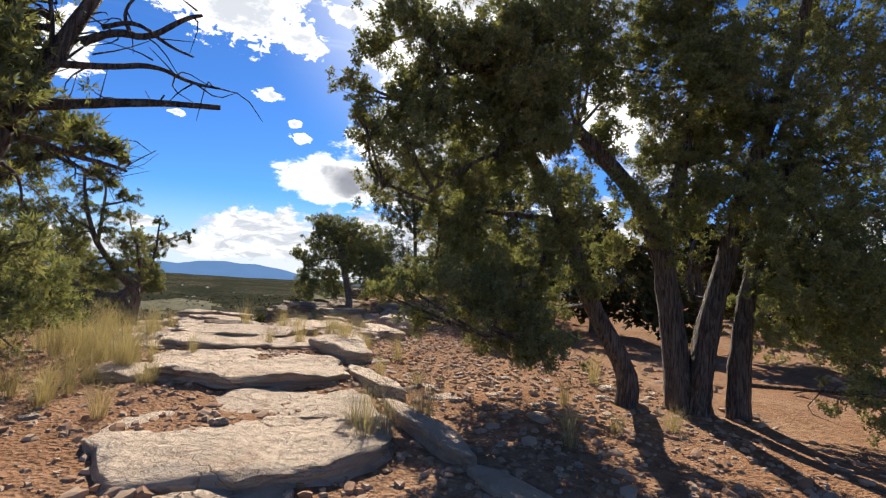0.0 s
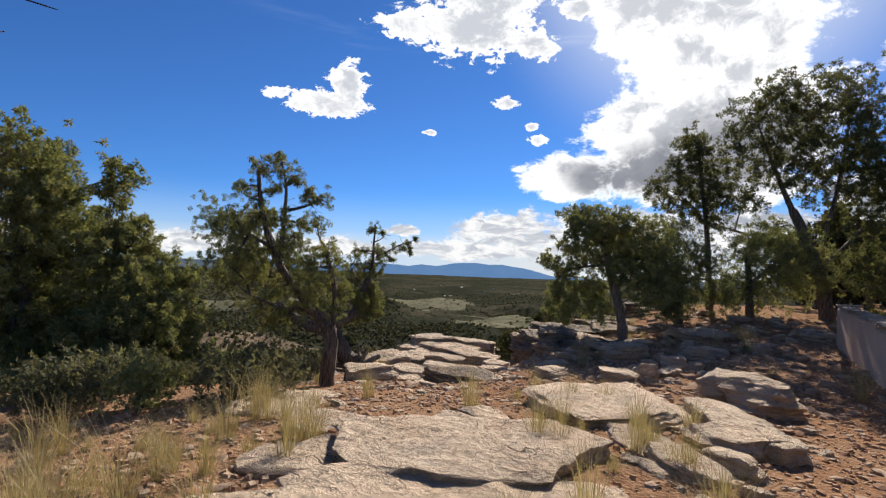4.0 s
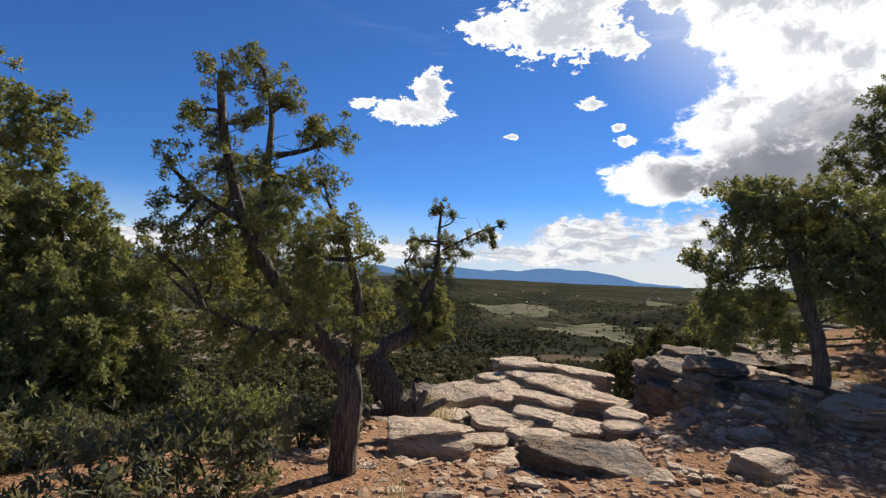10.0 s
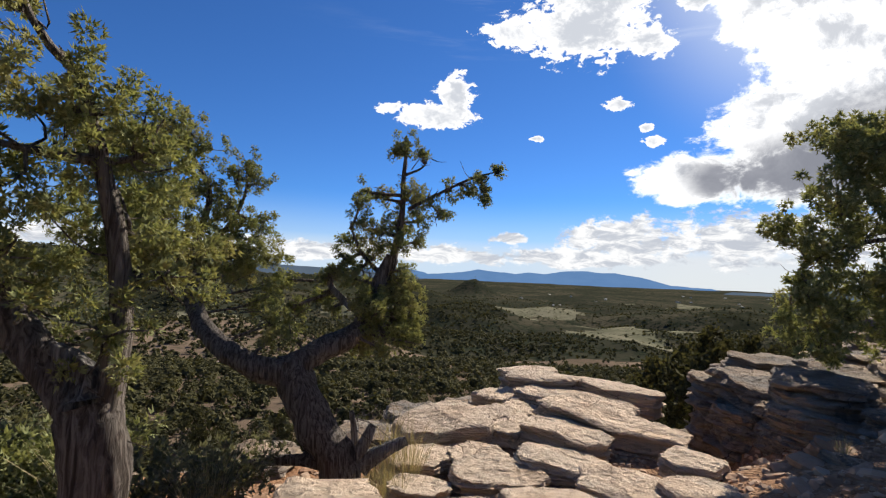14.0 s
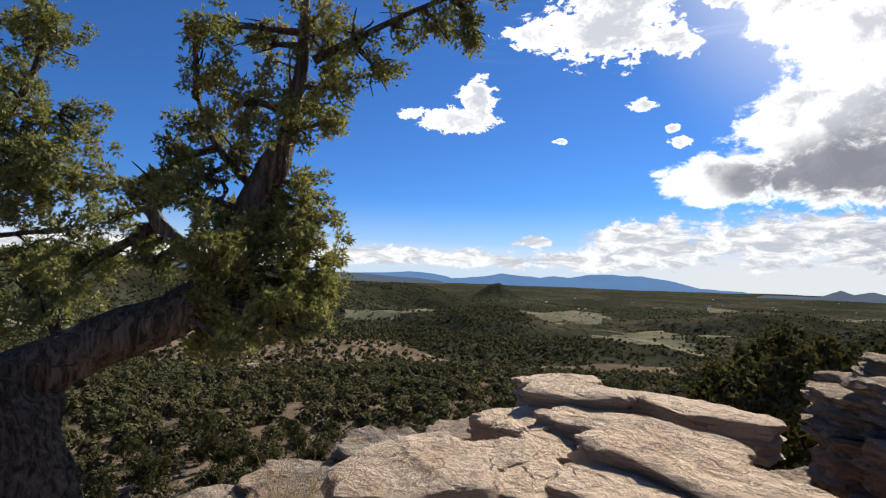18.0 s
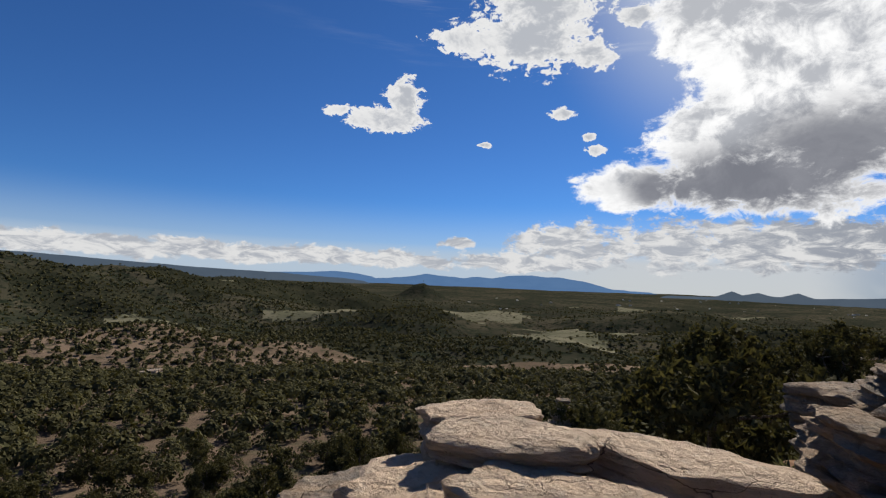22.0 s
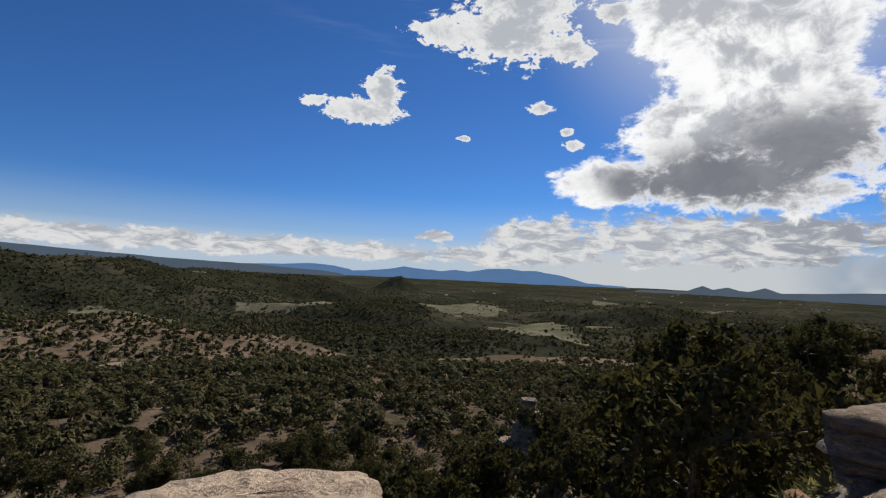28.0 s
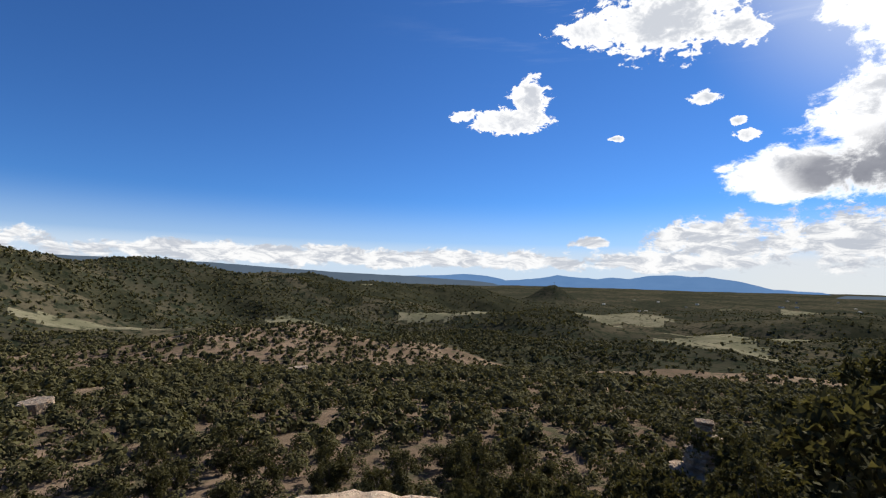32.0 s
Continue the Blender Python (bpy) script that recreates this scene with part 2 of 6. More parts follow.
def scrub_shade(n, p):
    big = n.noise(p, 0.02, 5, 0.6)
    mid = n.noise(p, 0.22, 6, 0.65)
    c = n.mix(n.span(big, 0.4, 0.62), (0.105, 0.076, 0.053), (0.190, 0.137, 0.095))
    c = n.mix(n.span(mid, 0.50, 0.64), c, (0.062, 0.058, 0.034))
    return n.mix(n.span(n.noise(p, 1.6, 5, 0.7), 0.55, 0.66, 0.0, 0.7), c, (0.075, 0.060, 0.038))


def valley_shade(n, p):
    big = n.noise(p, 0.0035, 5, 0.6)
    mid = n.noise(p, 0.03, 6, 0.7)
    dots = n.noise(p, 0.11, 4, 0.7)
    # ground tones kept low: the valley's cloud shade is mixed into them
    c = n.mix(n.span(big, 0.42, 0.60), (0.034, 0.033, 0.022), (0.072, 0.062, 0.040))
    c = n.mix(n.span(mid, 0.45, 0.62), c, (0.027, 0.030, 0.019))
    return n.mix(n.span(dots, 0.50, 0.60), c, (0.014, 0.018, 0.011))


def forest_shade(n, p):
    """The litter under close-grown juniper, painted nearly black for the cloud shade on it."""
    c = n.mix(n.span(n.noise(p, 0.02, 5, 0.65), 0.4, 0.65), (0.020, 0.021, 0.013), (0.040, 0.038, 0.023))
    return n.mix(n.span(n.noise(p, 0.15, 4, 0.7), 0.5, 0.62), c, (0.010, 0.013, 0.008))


def meadow_shade(n, p):
    c = n.mix(n.span(n.noise(p, 0.02, 5, 0.6), 0.4, 0.62), (0.165, 0.150, 0.098), (0.110, 0.106, 0.066))
    return n.mix(n.span(n.noise(p, 0.12, 5, 0.7), 0.52, 0.64), c, (0.037, 0.038, 0.022))


def cracks(n, w):
    """Thin wandering splits, some of them broken off."""
    wander = n.put("ShaderNodeTexNoise")
    n.link(w, wander.inputs["Vector"])
    wander.inputs["Scale"].default_value = 1.7
    wander.inputs["Detail"].default_value = 5.0
    bent = n.vec("ADD", n.vec("MULTIPLY", w, (1.0, 1.0, 2.2)), n.vec("MULTIPLY", wander.outputs["Color"], (0.8, 0.8, 0.8)))
    line = n.span(n.voronoi(bent, 1.25, "DISTANCE_TO_EDGE"), 0.003, 0.013, 1.0, 0.0)
    return n.math("MULTIPLY", line, n.span(n.noise(w, 1.1, 3), 0.52, 0.62))


def stone_shade(n, p):
    w = world_place(n)
    r = each(n)
    c = n.mix(r, (0.640, 0.480, 0.340), (0.575, 0.445, 0.325))
    layer = n.noise(n.vec("MULTIPLY", w, (0.7, 0.7, 9.0)), 1.6, 5, 0.6, 0.6)
    c = n.mix(n.span(layer, 0.48, 0.68, 0.0, 0.45), c, (0.390, 0.255, 0.160))
    patch = n.noise(w, 1.7, 6, 0.65)
    c = n.mix(n.span(patch, 0.52, 0.68, 0.0, 0.55), c, (0.330, 0.275, 0.215))
    pale = n.noise(w, 5.0, 7, 0.7)
    c = n.mix(n.span(pale, 0.52, 0.72, 0.0, 0.55), c, (0.518, 0.448, 0.357))
    spots = n.noise(w, 21.0, 4, 0.75)
    c = n.mix(n.span(spots, 0.61, 0.70, 0.0, 0.65), c, (0.150, 0.125, 0.100))
    lichen = n.noise(w, 7.0, 3, 0.6, 1.0)
    c = n.mix(n.span(lichen, 0.66, 0.74, 0.0, 0.6), c, (0.210, 0.217, 0.154))
    return n.mix(n.math("MULTIPLY", cracks(n, w), 0.75), c, (0.120, 0.085, 0.060))


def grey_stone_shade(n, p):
    """Old faces, grey with lichen and dark varnish over the tan. Their shade is painted in too."""
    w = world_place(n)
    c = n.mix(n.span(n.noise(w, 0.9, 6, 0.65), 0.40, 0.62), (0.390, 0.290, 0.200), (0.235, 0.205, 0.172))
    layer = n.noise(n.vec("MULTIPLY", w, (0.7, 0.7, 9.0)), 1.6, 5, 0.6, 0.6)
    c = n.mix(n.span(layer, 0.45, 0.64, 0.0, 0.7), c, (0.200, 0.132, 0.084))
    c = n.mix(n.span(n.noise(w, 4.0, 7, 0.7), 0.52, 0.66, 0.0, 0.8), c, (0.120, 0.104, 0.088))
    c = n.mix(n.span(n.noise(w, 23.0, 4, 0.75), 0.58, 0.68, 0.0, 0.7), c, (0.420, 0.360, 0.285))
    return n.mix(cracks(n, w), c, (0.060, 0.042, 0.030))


def stone_bump(n, p):
    w = world_place(n)
    a = n.noise(n.vec("MULTIPLY", w, (1, 1, 5.0)), 4.0, 8, 0.65, 0.5)
    b = n.noise(w, 30.0, 6, 0.7)
    pit = n.span(n.noise(w, 11.0, 5, 0.8), 0.54, 0.66)
    flake = n.voronoi(n.vec("ADD", n.vec("MULTIPLY", w, (1, 1, 4.0)), n.vec("MULTIPLY", n.put("ShaderNodeTexNoise").outputs["Color"], (0.3, 0.3, 0.3))), 5.0)
    body = n.math("ADD", n.math("ADD", a, n.math("MULTIPLY", flake, 0.55)), n.math("MULTIPLY", b, 0.45))
    return n.math("SUBTRACT", body, n.math("ADD", n.math("MULTIPLY", pit, 0.45), n.math("MULTIPLY", cracks(n, w), 0.8))), 1.0, 0.10


def bark_shade(n, p):
    grain = n.noise(n.vec("MULTIPLY", p, (9, 9, 0.9)), 4.0, 6, 0.65, 0.8)
    c = n.mix(n.span(grain, 0.35, 0.68), (0.060, 0.046, 0.036), (0.270, 0.228, 0.190))
    return n.mix(n.span(n.noise(p, 1.3, 3), 0.55, 0.7, 0.0, 0.5), c, (0.153, 0.095, 0.063))


def bark_bump(n, p):
    return n.noise(n.vec("MULTIPLY", p, (9, 9, 0.9)), 5.0, 6, 0.7, 0.8), 1.0, 0.07


def dead_shade(n, p):
    grain = n.noise(n.vec("MULTIPLY", p, (10, 10, 0.8)), 4.0, 6, 0.65, 0.8)
    return n.mix(n.span(grain, 0.35, 0.68), (0.111, 0.093, 0.081), (0.357, 0.327, 0.293))


def leaf_shade(n, p):
    r = island(n)
    c = n.mix(r, (0.140, 0.158, 0.066), (0.310, 0.310, 0.142))
    big = n.noise(p, 1.8, 3, 0.6)
    return n.mix(n.span(big, 0.5, 0.72, 0.0, 0.7), c, (0.370, 0.325, 0.160))


def pine_shade(n, p):
    c = n.mix(island(n), (0.080, 0.090, 0.044), (0.180, 0.182, 0.092))
    return n.mix(n.span(n.noise(p, 1.4, 3, 0.6), 0.5, 0.7, 0.0, 0.6), c, (0.162, 0.126, 0.059))


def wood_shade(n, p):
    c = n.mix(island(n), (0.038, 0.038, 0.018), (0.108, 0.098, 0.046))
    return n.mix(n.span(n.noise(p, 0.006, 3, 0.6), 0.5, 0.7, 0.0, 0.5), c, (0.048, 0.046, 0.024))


def straw_shade(n, p):
    c = n.mix(island(n), (0.420, 0.340, 0.205), (0.270, 0.220, 0.120))
    return n.mix(n.span(n.noise(p, 3.0, 2), 0.5, 0.7, 0.0, 0.5), c, (0.145, 0.140, 0.064))


def sage_shade(n, p):
    return n.mix(island(n), (0.112, 0.116, 0.072), (0.192, 0.180, 0.120))


def stucco_shade(n, p):
    c = n.mix(n.span(n.noise(p, 1.2, 5, 0.6), 0.35, 0.65), (0.520, 0.370, 0.275), (0.570, 0.420, 0.320))
    return n.mix(n.span(n.noise(p, 12.0, 6, 0.7), 0.5, 0.75, 0.0, 0.4), c, (0.274, 0.173, 0.115))


def stucco_bump(n, p):
    return n.noise(p, 35.0, 6, 0.7), 0.5, 0.01


def pebble_shade(n, p):
    c = n.mix(island(n), (0.290, 0.160, 0.092), (0.420, 0.310, 0.215))
    return n.mix(n.span(n.noise(p, 4.0, 5, 0.7), 0.5, 0.7, 0.0, 0.6), c, (0.182, 0.108, 0.063))


SOIL = material("soil", 0.95, soil_shade, soil_bump, 0.0)
SCRUB = material("scrub_ground", 0.95, scrub_shade, soil_bump, 0.0)
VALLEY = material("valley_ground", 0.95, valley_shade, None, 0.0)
MEADOW = material("meadow", 0.95, meadow_shade, None, 0.0)
SHADED_FOREST = material("shaded_forest_floor", 0.95, forest_shade, None, 0.0)
STONE = material("sandstone", 0.88, stone_shade, stone_bump, 0.06)
GREY_STONE = material("weathered_shaded_sandstone", 0.9, grey_stone_shade, stone_bump, 0.05)
PEBBLE = material("pebbles", 0.92, pebble_shade, None, 0.03)
BARK = material("bark", 0.9, bark_shade, bark_bump, 0.15)
DEADWOOD = material("deadwood", 0.85, dead_shade, bark_bump, 0.2)
LEAF = leaf_material("juniper_leaf", leaf_shade, 0.36)
PINE = leaf_material("pinyon_leaf", pine_shade, 0.42)
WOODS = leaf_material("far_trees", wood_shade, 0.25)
STRAW = leaf_material("straw", straw_shade, 0.35)
SAGE = leaf_material("sage", sage_shade, 0.4)
STUCCO = material("stucco", 0.92, stucco_shade, stucco_bump, 0.15)


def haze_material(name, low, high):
    """Distance, seen through kilometres of blue air: the haze is painted in as a glowing colour."""
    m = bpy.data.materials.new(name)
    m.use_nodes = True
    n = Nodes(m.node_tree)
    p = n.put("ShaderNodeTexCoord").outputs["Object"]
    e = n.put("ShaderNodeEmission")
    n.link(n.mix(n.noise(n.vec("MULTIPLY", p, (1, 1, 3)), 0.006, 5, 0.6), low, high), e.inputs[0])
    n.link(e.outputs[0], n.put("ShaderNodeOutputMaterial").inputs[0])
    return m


FAR_BLUE = haze_material("far_mountain_haze", (0.060, 0.125, 0.250), (0.090, 0.165, 0.300))
FAR_MESA = haze_material("far_mesa_haze", (0.050, 0.070, 0.098), (0.072, 0.095, 0.125))

# ---- ground: one sheet from the mesa's top to the horizon ----
def smooth(a, b, v):
    k = np.clip((v - a) / (b - a), 0.0, 1.0)
    return k * k * (3 - 2 * k)


def value_noise(x, y, seed=0):
    """Smooth lattice noise in -1..1."""
    xi, yi = np.floor(x), np.floor(y)
    fx, fy = x - xi, y - yi
    fx, fy = fx * fx * (3 - 2 * fx), fy * fy * (3 - 2 * fy)

    def corner(i, j):
        v = np.sin((xi + i) * 127.1 + (yi + j) * 311.7 + seed * 74.7) * 43758.5453
        return (v - np.floor(v)) * 2 - 1

    return (corner(0, 0) * (1 - fx) + corner(1, 0) * fx) * (1 - fy) + (corner(0, 1) * (1 - fx) + corner(1, 1) * fx) * fy


def rugged(x, y, size, octaves, seed=0):
    total, amp = 0.0, 1.0
    for k in range(octaves):
        total = total + amp * value_noise(x / size + 13.7 * k, y / size - 7.3 * k, seed + k)
        size, amp = size / 2.1, amp * 0.5
    return total


# the rim of the mesa, walked with the drop on the left
RIM = np.array([(-30, -60), (-18, -10), (-15.5, 2), (-14.6, 9), (-12.9, 13), (-11.3, 15.6), (-10.9, 18.4), (-10.9, 20.6), (-10.1, 21.8), (-9.0, 22.3),
                (-7.9, 21.9), (-7.1, 22.6), (-7.0, 23.8), (-7.2, 25.2), (-6.8, 26.8), (-5.6, 29), (-3.0, 32), (1, 36), (6, 44), (14, 60), (32, 95), (80, 190), (200, 420)])


def over_rim(x, y):
    """Metres out over the rim: negative on the mesa."""
    best, side = np.full(x.shape, 1e9), np.zeros(x.shape)
    for (ax, ay), (bx, by) in zip(RIM[:-1], RIM[1:]):
        dx, dy = bx - ax, by - ay
        k = np.clip(((x - ax) * dx + (y - ay) * dy) / (dx * dx + dy * dy), 0, 1)
        ox, oy = x - ax - k * dx, y - ay - k * dy
        far = np.hypot(ox, oy)
        near = far < best
        best, side = np.where(near, far, best), np.where(near, np.sign(dx * oy - dy * ox), side)
    return best * side


def mesa_top(x, y):
    z = 0.30 * np.exp(-((x + 3.2) ** 2 + (y - 9.4) ** 2) / 15)
    z = z - 0.62 * smooth(11.5, 17.5, y - 0.25 * (x + 7)) * smooth(-4.6, -7.2, x)
    z = z + (0.35 * smooth(16, 24, y) + 0.45 * smooth(22, 29, y)) * smooth(-7, -1, x) - 0.10 * np.maximum(-8 - x, 0)
    # the cleft between the two heads of rock
    k = np.clip(((x + 5.9) * -2.2 + (y - 18.8) * 3.7) / 18.53, 0, 1)
    z = z - (0.45 + 1.3 * k) * np.exp(-((np.hypot(x + 5.9 + 2.2 * k, y - 18.8 - 3.7 * k) / 0.62) ** 2)) * smooth(0, 0.25, k)
    return z + 0.05 * rugged(x, y, 1.6, 4, 3) + 0.04 * value_noise(x / 5, y / 5, 9)


def valley(x, y):
    cx, cy = x + 9, y - 21
    r = np.hypot(cx, cy)
    az = np.degrees(np.arctan2(-cx, cy))
    z = np.interp(r, [0, 8, 14, 25, 45, 80, 130, 250, 500, 1000, 2000, 3500, 5200], [-4, -7.5, -11, -15.5, -18.5, -20.5, -24.5, -41, -63, -86, -84, -56, -38])
    # the long ridge on the left, the mound before it and the flank across the valley
    crest = np.interp(az, [-180, 30, 43, 50, 57, 64, 73, 88, 120, 180], [-105, -95, -38, -22, -9, 2.5, 10, 18, 25, 0])
    ring = np.interp(az, [0, 43, 64, 88, 140], [1700, 1500, 1050, 700, 500])
    lift = np.maximum(crest - z, 0) * np.exp(-((r - ring) / (0.28 * ring)) ** 2)
    z = z + lift * (1 + 0.10 * rugged(x, y, 260, 4, 21))
    z = z + 24 * np.exp(-((az - 46) / 9) ** 2 - ((r - 450) / 80) ** 2) + 15 * np.exp(-((az - 66) / 14) ** 2 - ((r - 330) / 60) ** 2)
    z = z + 22 * np.exp(-((az - 36) / 7) ** 2 - ((r - 800) / 110) ** 2) + 20 * np.exp(-((az - 58) / 9) ** 2 - ((r - 880) / 80) ** 2)
    z = z + 40 * np.exp(-((az - 10) / 9) ** 2 - ((r - 1150) / 200) ** 2) + 22 * np.exp(-((az + 4) / 11) ** 2 - ((r - 700) / 200) ** 2)
    # the lone cone
    cone = np.hypot(x + 9 + 1880 * math.sin(radians(35.3)), y - 21 - 1880 * math.cos(radians(35.3)))
    z = z + 54 * np.clip(1 - cone / 120, 0, 1) ** 1.2 + 14 * np.clip(1 - cone / 260, 0, 1)
    wild = smooth(60, 500, r) * (1 - 0.8 * smooth(1500, 3000, r))
    return z + rugged(x, y, 34, 4, 5) * smooth(14, 80, r) * 1.3 + (rugged(x, y, 210, 4, 8) * 15 + 26 * (np.abs(rugged(x, y, 520, 3, 77)) - 0.35) * smooth(54, 42, az) * smooth(1700, 1300, r)) * wild


def meadow(x, y):
    """Where the valley is open grass: above zero."""
    cx, cy = x + 9, y - 21
    r, az = np.hypot(cx, cy), np.degrees(np.arctan2(-cx, cy))
    best = np.full(np.shape(x), -9.0)
    for a, w, far, deep in ((75, 13, 520, 24), (60, 6, 640, 40), (49, 6, 760, 30), (23, 8, 500, 55), (17, 8, 720, 75), (26, 7, 900, 110), (30, 5, 1300, 180), (21, 5, 600, 60), (66, 9, 1150, 40), (8, 9, 1900, 90)):
        best = np.maximum(best, 1 - np.hypot((az - a) / w, (r - far) / deep))
    return best + 0.42 * rugged(x, y, 75, 4, 91)


def shaded_thicket(x, y):
    """Where closed woodland, coloured dark for cloud shade too, covers the slopes: above zero."""
    cx, cy = x + 9, y - 21
    r, az = np.hypot(cx, cy), np.degrees(np.arctan2(-cx, cy))
    best = np.full(np.shape(x), -9.0)
    for a, w, far, deep in ((47, 12, 395, 62), (60, 9, 345, 30), (46, 11, 1250, 330), (58, 8, 1000, 200), (68, 7, 760, 70), (82, 9, 640, 50), (1, 13, 900, 330), (10, 9, 760, 90), (37, 7, 720, 70)):
        best = np.maximum(best, 1 - np.hypot((az - a) / w, (r - far) / deep))
    return best + 0.25 * rugged(x, y, 90, 3, 93)


def height(x, y):
    out = over_rim(x, y)
    top, low = mesa_top(x, y), valley(x, y)
    ledge = top - 2.6 * smooth(0.0, 0.9, out) - 0.45 * np.maximum(out - 0.5, 0) + 0.35 * rugged(x, y, 1.4, 3, 31) * smooth(0.2, 2.0, out)
    # the long shoulder on the right side falls away gently
    shoulder = top - 2.2 * smooth(0, 4, out) - 0.16 * np.maximum(out, 0) + 0.5 * rugged(x, y, 7, 3, 41) * smooth(1, 6, out)
    right = smooth(24, 34, y) * smooth(-30, -14, x - 0.1 * y)
    edge = ledge * (1 - right) + shoulder * right
    k = smooth(2.5, 17, out) * (1 - right) + smooth(22, 70, out) * right
    return np.where(out <= 0, top, edge * (1 - k) + low * k)


def ground_at(x, y):
    return float(height(np.array([float(x)]), np.array([float(y)]))[0])


def sheet(name, verts, faces, mats, index=None, soft=True):
    me = bpy.data.meshes.new(name)
    me.vertices.add(len(verts))
    me.vertices.foreach_set("co", np.asarray(verts, np.float32).ravel())
    f = np.asarray(faces, np.int32)
    k = f.shape[1]
    me.loops.add(f.size)
    me.loops.foreach_set("vertex_index", f.ravel())
    me.polygons.add(len(f))
    me.polygons.foreach_set("loop_start", np.arange(0, f.size, k, dtype=np.int32))
    if index is not None:
        me.polygons.foreach_set("material_index", np.asarray(index, np.int32))
    me.polygons.foreach_set("use_smooth", np.full(len(f), soft))
    for m in mats:
        me.materials.append(m)
    me.update(calc_edges=True)
    return me


def build_ground():
    spokes = 360
    radii = np.concatenate([[0.05], 0.25 * 1.0195 ** np.arange(512)])
    radii = radii[radii < 4900]
    turn = np.linspace(0, 2 * np.pi, spokes, endpoint=False)
    x = -5.5 + radii[:, None] * np.sin(turn)[None]
    y = 13.0 + radii[:, None] * np.cos(turn)[None]
    z = height(x.ravel(), y.ravel()).reshape(x.shape)
    verts = np.stack([x, y, z], -1).reshape(-1, 3)
    i, j = np.meshgrid(np.arange(len(radii) - 1), np.arange(spokes), indexing="ij")
    a, b = i * spokes + j, i * spokes + (j + 1) % spokes
    faces = np.stack([a, a + spokes, b + spokes, b], -1).reshape(-1, 4)
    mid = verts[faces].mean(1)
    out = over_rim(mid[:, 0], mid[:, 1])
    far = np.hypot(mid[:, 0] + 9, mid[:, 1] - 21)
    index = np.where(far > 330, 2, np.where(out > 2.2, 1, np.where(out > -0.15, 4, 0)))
    # closed woodland takes the dark floor that carries painted cloud shade
    index = np.where((far > 200) & (shaded_thicket(mid[:, 0], mid[:, 1]) > 0.1), 5, index)
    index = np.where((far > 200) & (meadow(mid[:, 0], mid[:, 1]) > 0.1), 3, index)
    ob = new("ground", sheet("ground", verts, faces, [SOIL, SCRUB, VALLEY, MEADOW, GREY_STONE, SHADED_FOREST], index))
    return tagged(ob, "red-brown gravel mesa top falling to a wooded valley", "ground", kind="structure")


build_ground()

# ---- distance ----
def far_range(name, label, az0, az1, r, tops, mat, seed, jag):
    """A range of hills far off: a ridge of real depth along an arc, its skyline from a few peaks."""
    steps = 240
    az = np.linspace(az0, az1, steps)
    top = np.interp(az, [a for a, _ in tops], [e for _, e in tops])
    top = top + jag * rugged(az, az * 0 + seed, 2.2, 5, seed)
    fade = np.minimum(smooth(az0, az0 + 3, az), smooth(az1, az1 - 3, az))
    verts = []
    for k, (dr, share) in enumerate(((-260, 0.0), (-120, 0.55), (0, 1.0), (150, 0.5), (300, 0.0))):
        rr = r + dr
        z = (-110 + (r * np.tan(np.radians(top)) + 110) * share * fade)
        z = z + (rugged(az, az * 0 + k, 0.9, 3, seed + 5) * 14 if 0 < share < 1 else 0)
        verts.append(np.stack([-9 - rr * np.sin(np.radians(az)), 21 + rr * np.cos(np.radians(az)), z], -1))
    verts = np.concatenate(verts)
    i, j = np.meshgrid(np.arange(4), np.arange(steps - 1), indexing="ij")
    a = (i * steps + j).ravel()
    ob = new(name, sheet(name, verts, np.stack([a, a + 1, a + steps + 1, a + steps], -1), [mat]))
    tagged(ob, label, "mountains", kind="structure")


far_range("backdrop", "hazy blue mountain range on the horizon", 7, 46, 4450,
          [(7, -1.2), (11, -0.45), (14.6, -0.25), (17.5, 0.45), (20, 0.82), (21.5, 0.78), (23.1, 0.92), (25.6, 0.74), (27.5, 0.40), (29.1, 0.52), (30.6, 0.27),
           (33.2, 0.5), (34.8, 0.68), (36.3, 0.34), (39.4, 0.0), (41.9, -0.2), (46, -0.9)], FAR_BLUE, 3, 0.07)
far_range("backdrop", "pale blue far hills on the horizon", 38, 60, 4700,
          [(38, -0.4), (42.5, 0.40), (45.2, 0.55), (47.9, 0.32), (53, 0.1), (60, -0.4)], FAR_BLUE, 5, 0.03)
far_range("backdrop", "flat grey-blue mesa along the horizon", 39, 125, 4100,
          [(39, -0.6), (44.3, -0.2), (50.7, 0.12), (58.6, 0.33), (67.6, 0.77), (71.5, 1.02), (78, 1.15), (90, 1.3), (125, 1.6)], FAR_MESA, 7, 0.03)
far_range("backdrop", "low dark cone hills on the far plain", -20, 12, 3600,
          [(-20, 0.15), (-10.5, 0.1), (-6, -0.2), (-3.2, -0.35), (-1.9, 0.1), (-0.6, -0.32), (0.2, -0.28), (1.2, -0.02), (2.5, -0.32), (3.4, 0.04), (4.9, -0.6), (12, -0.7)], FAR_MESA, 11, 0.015)

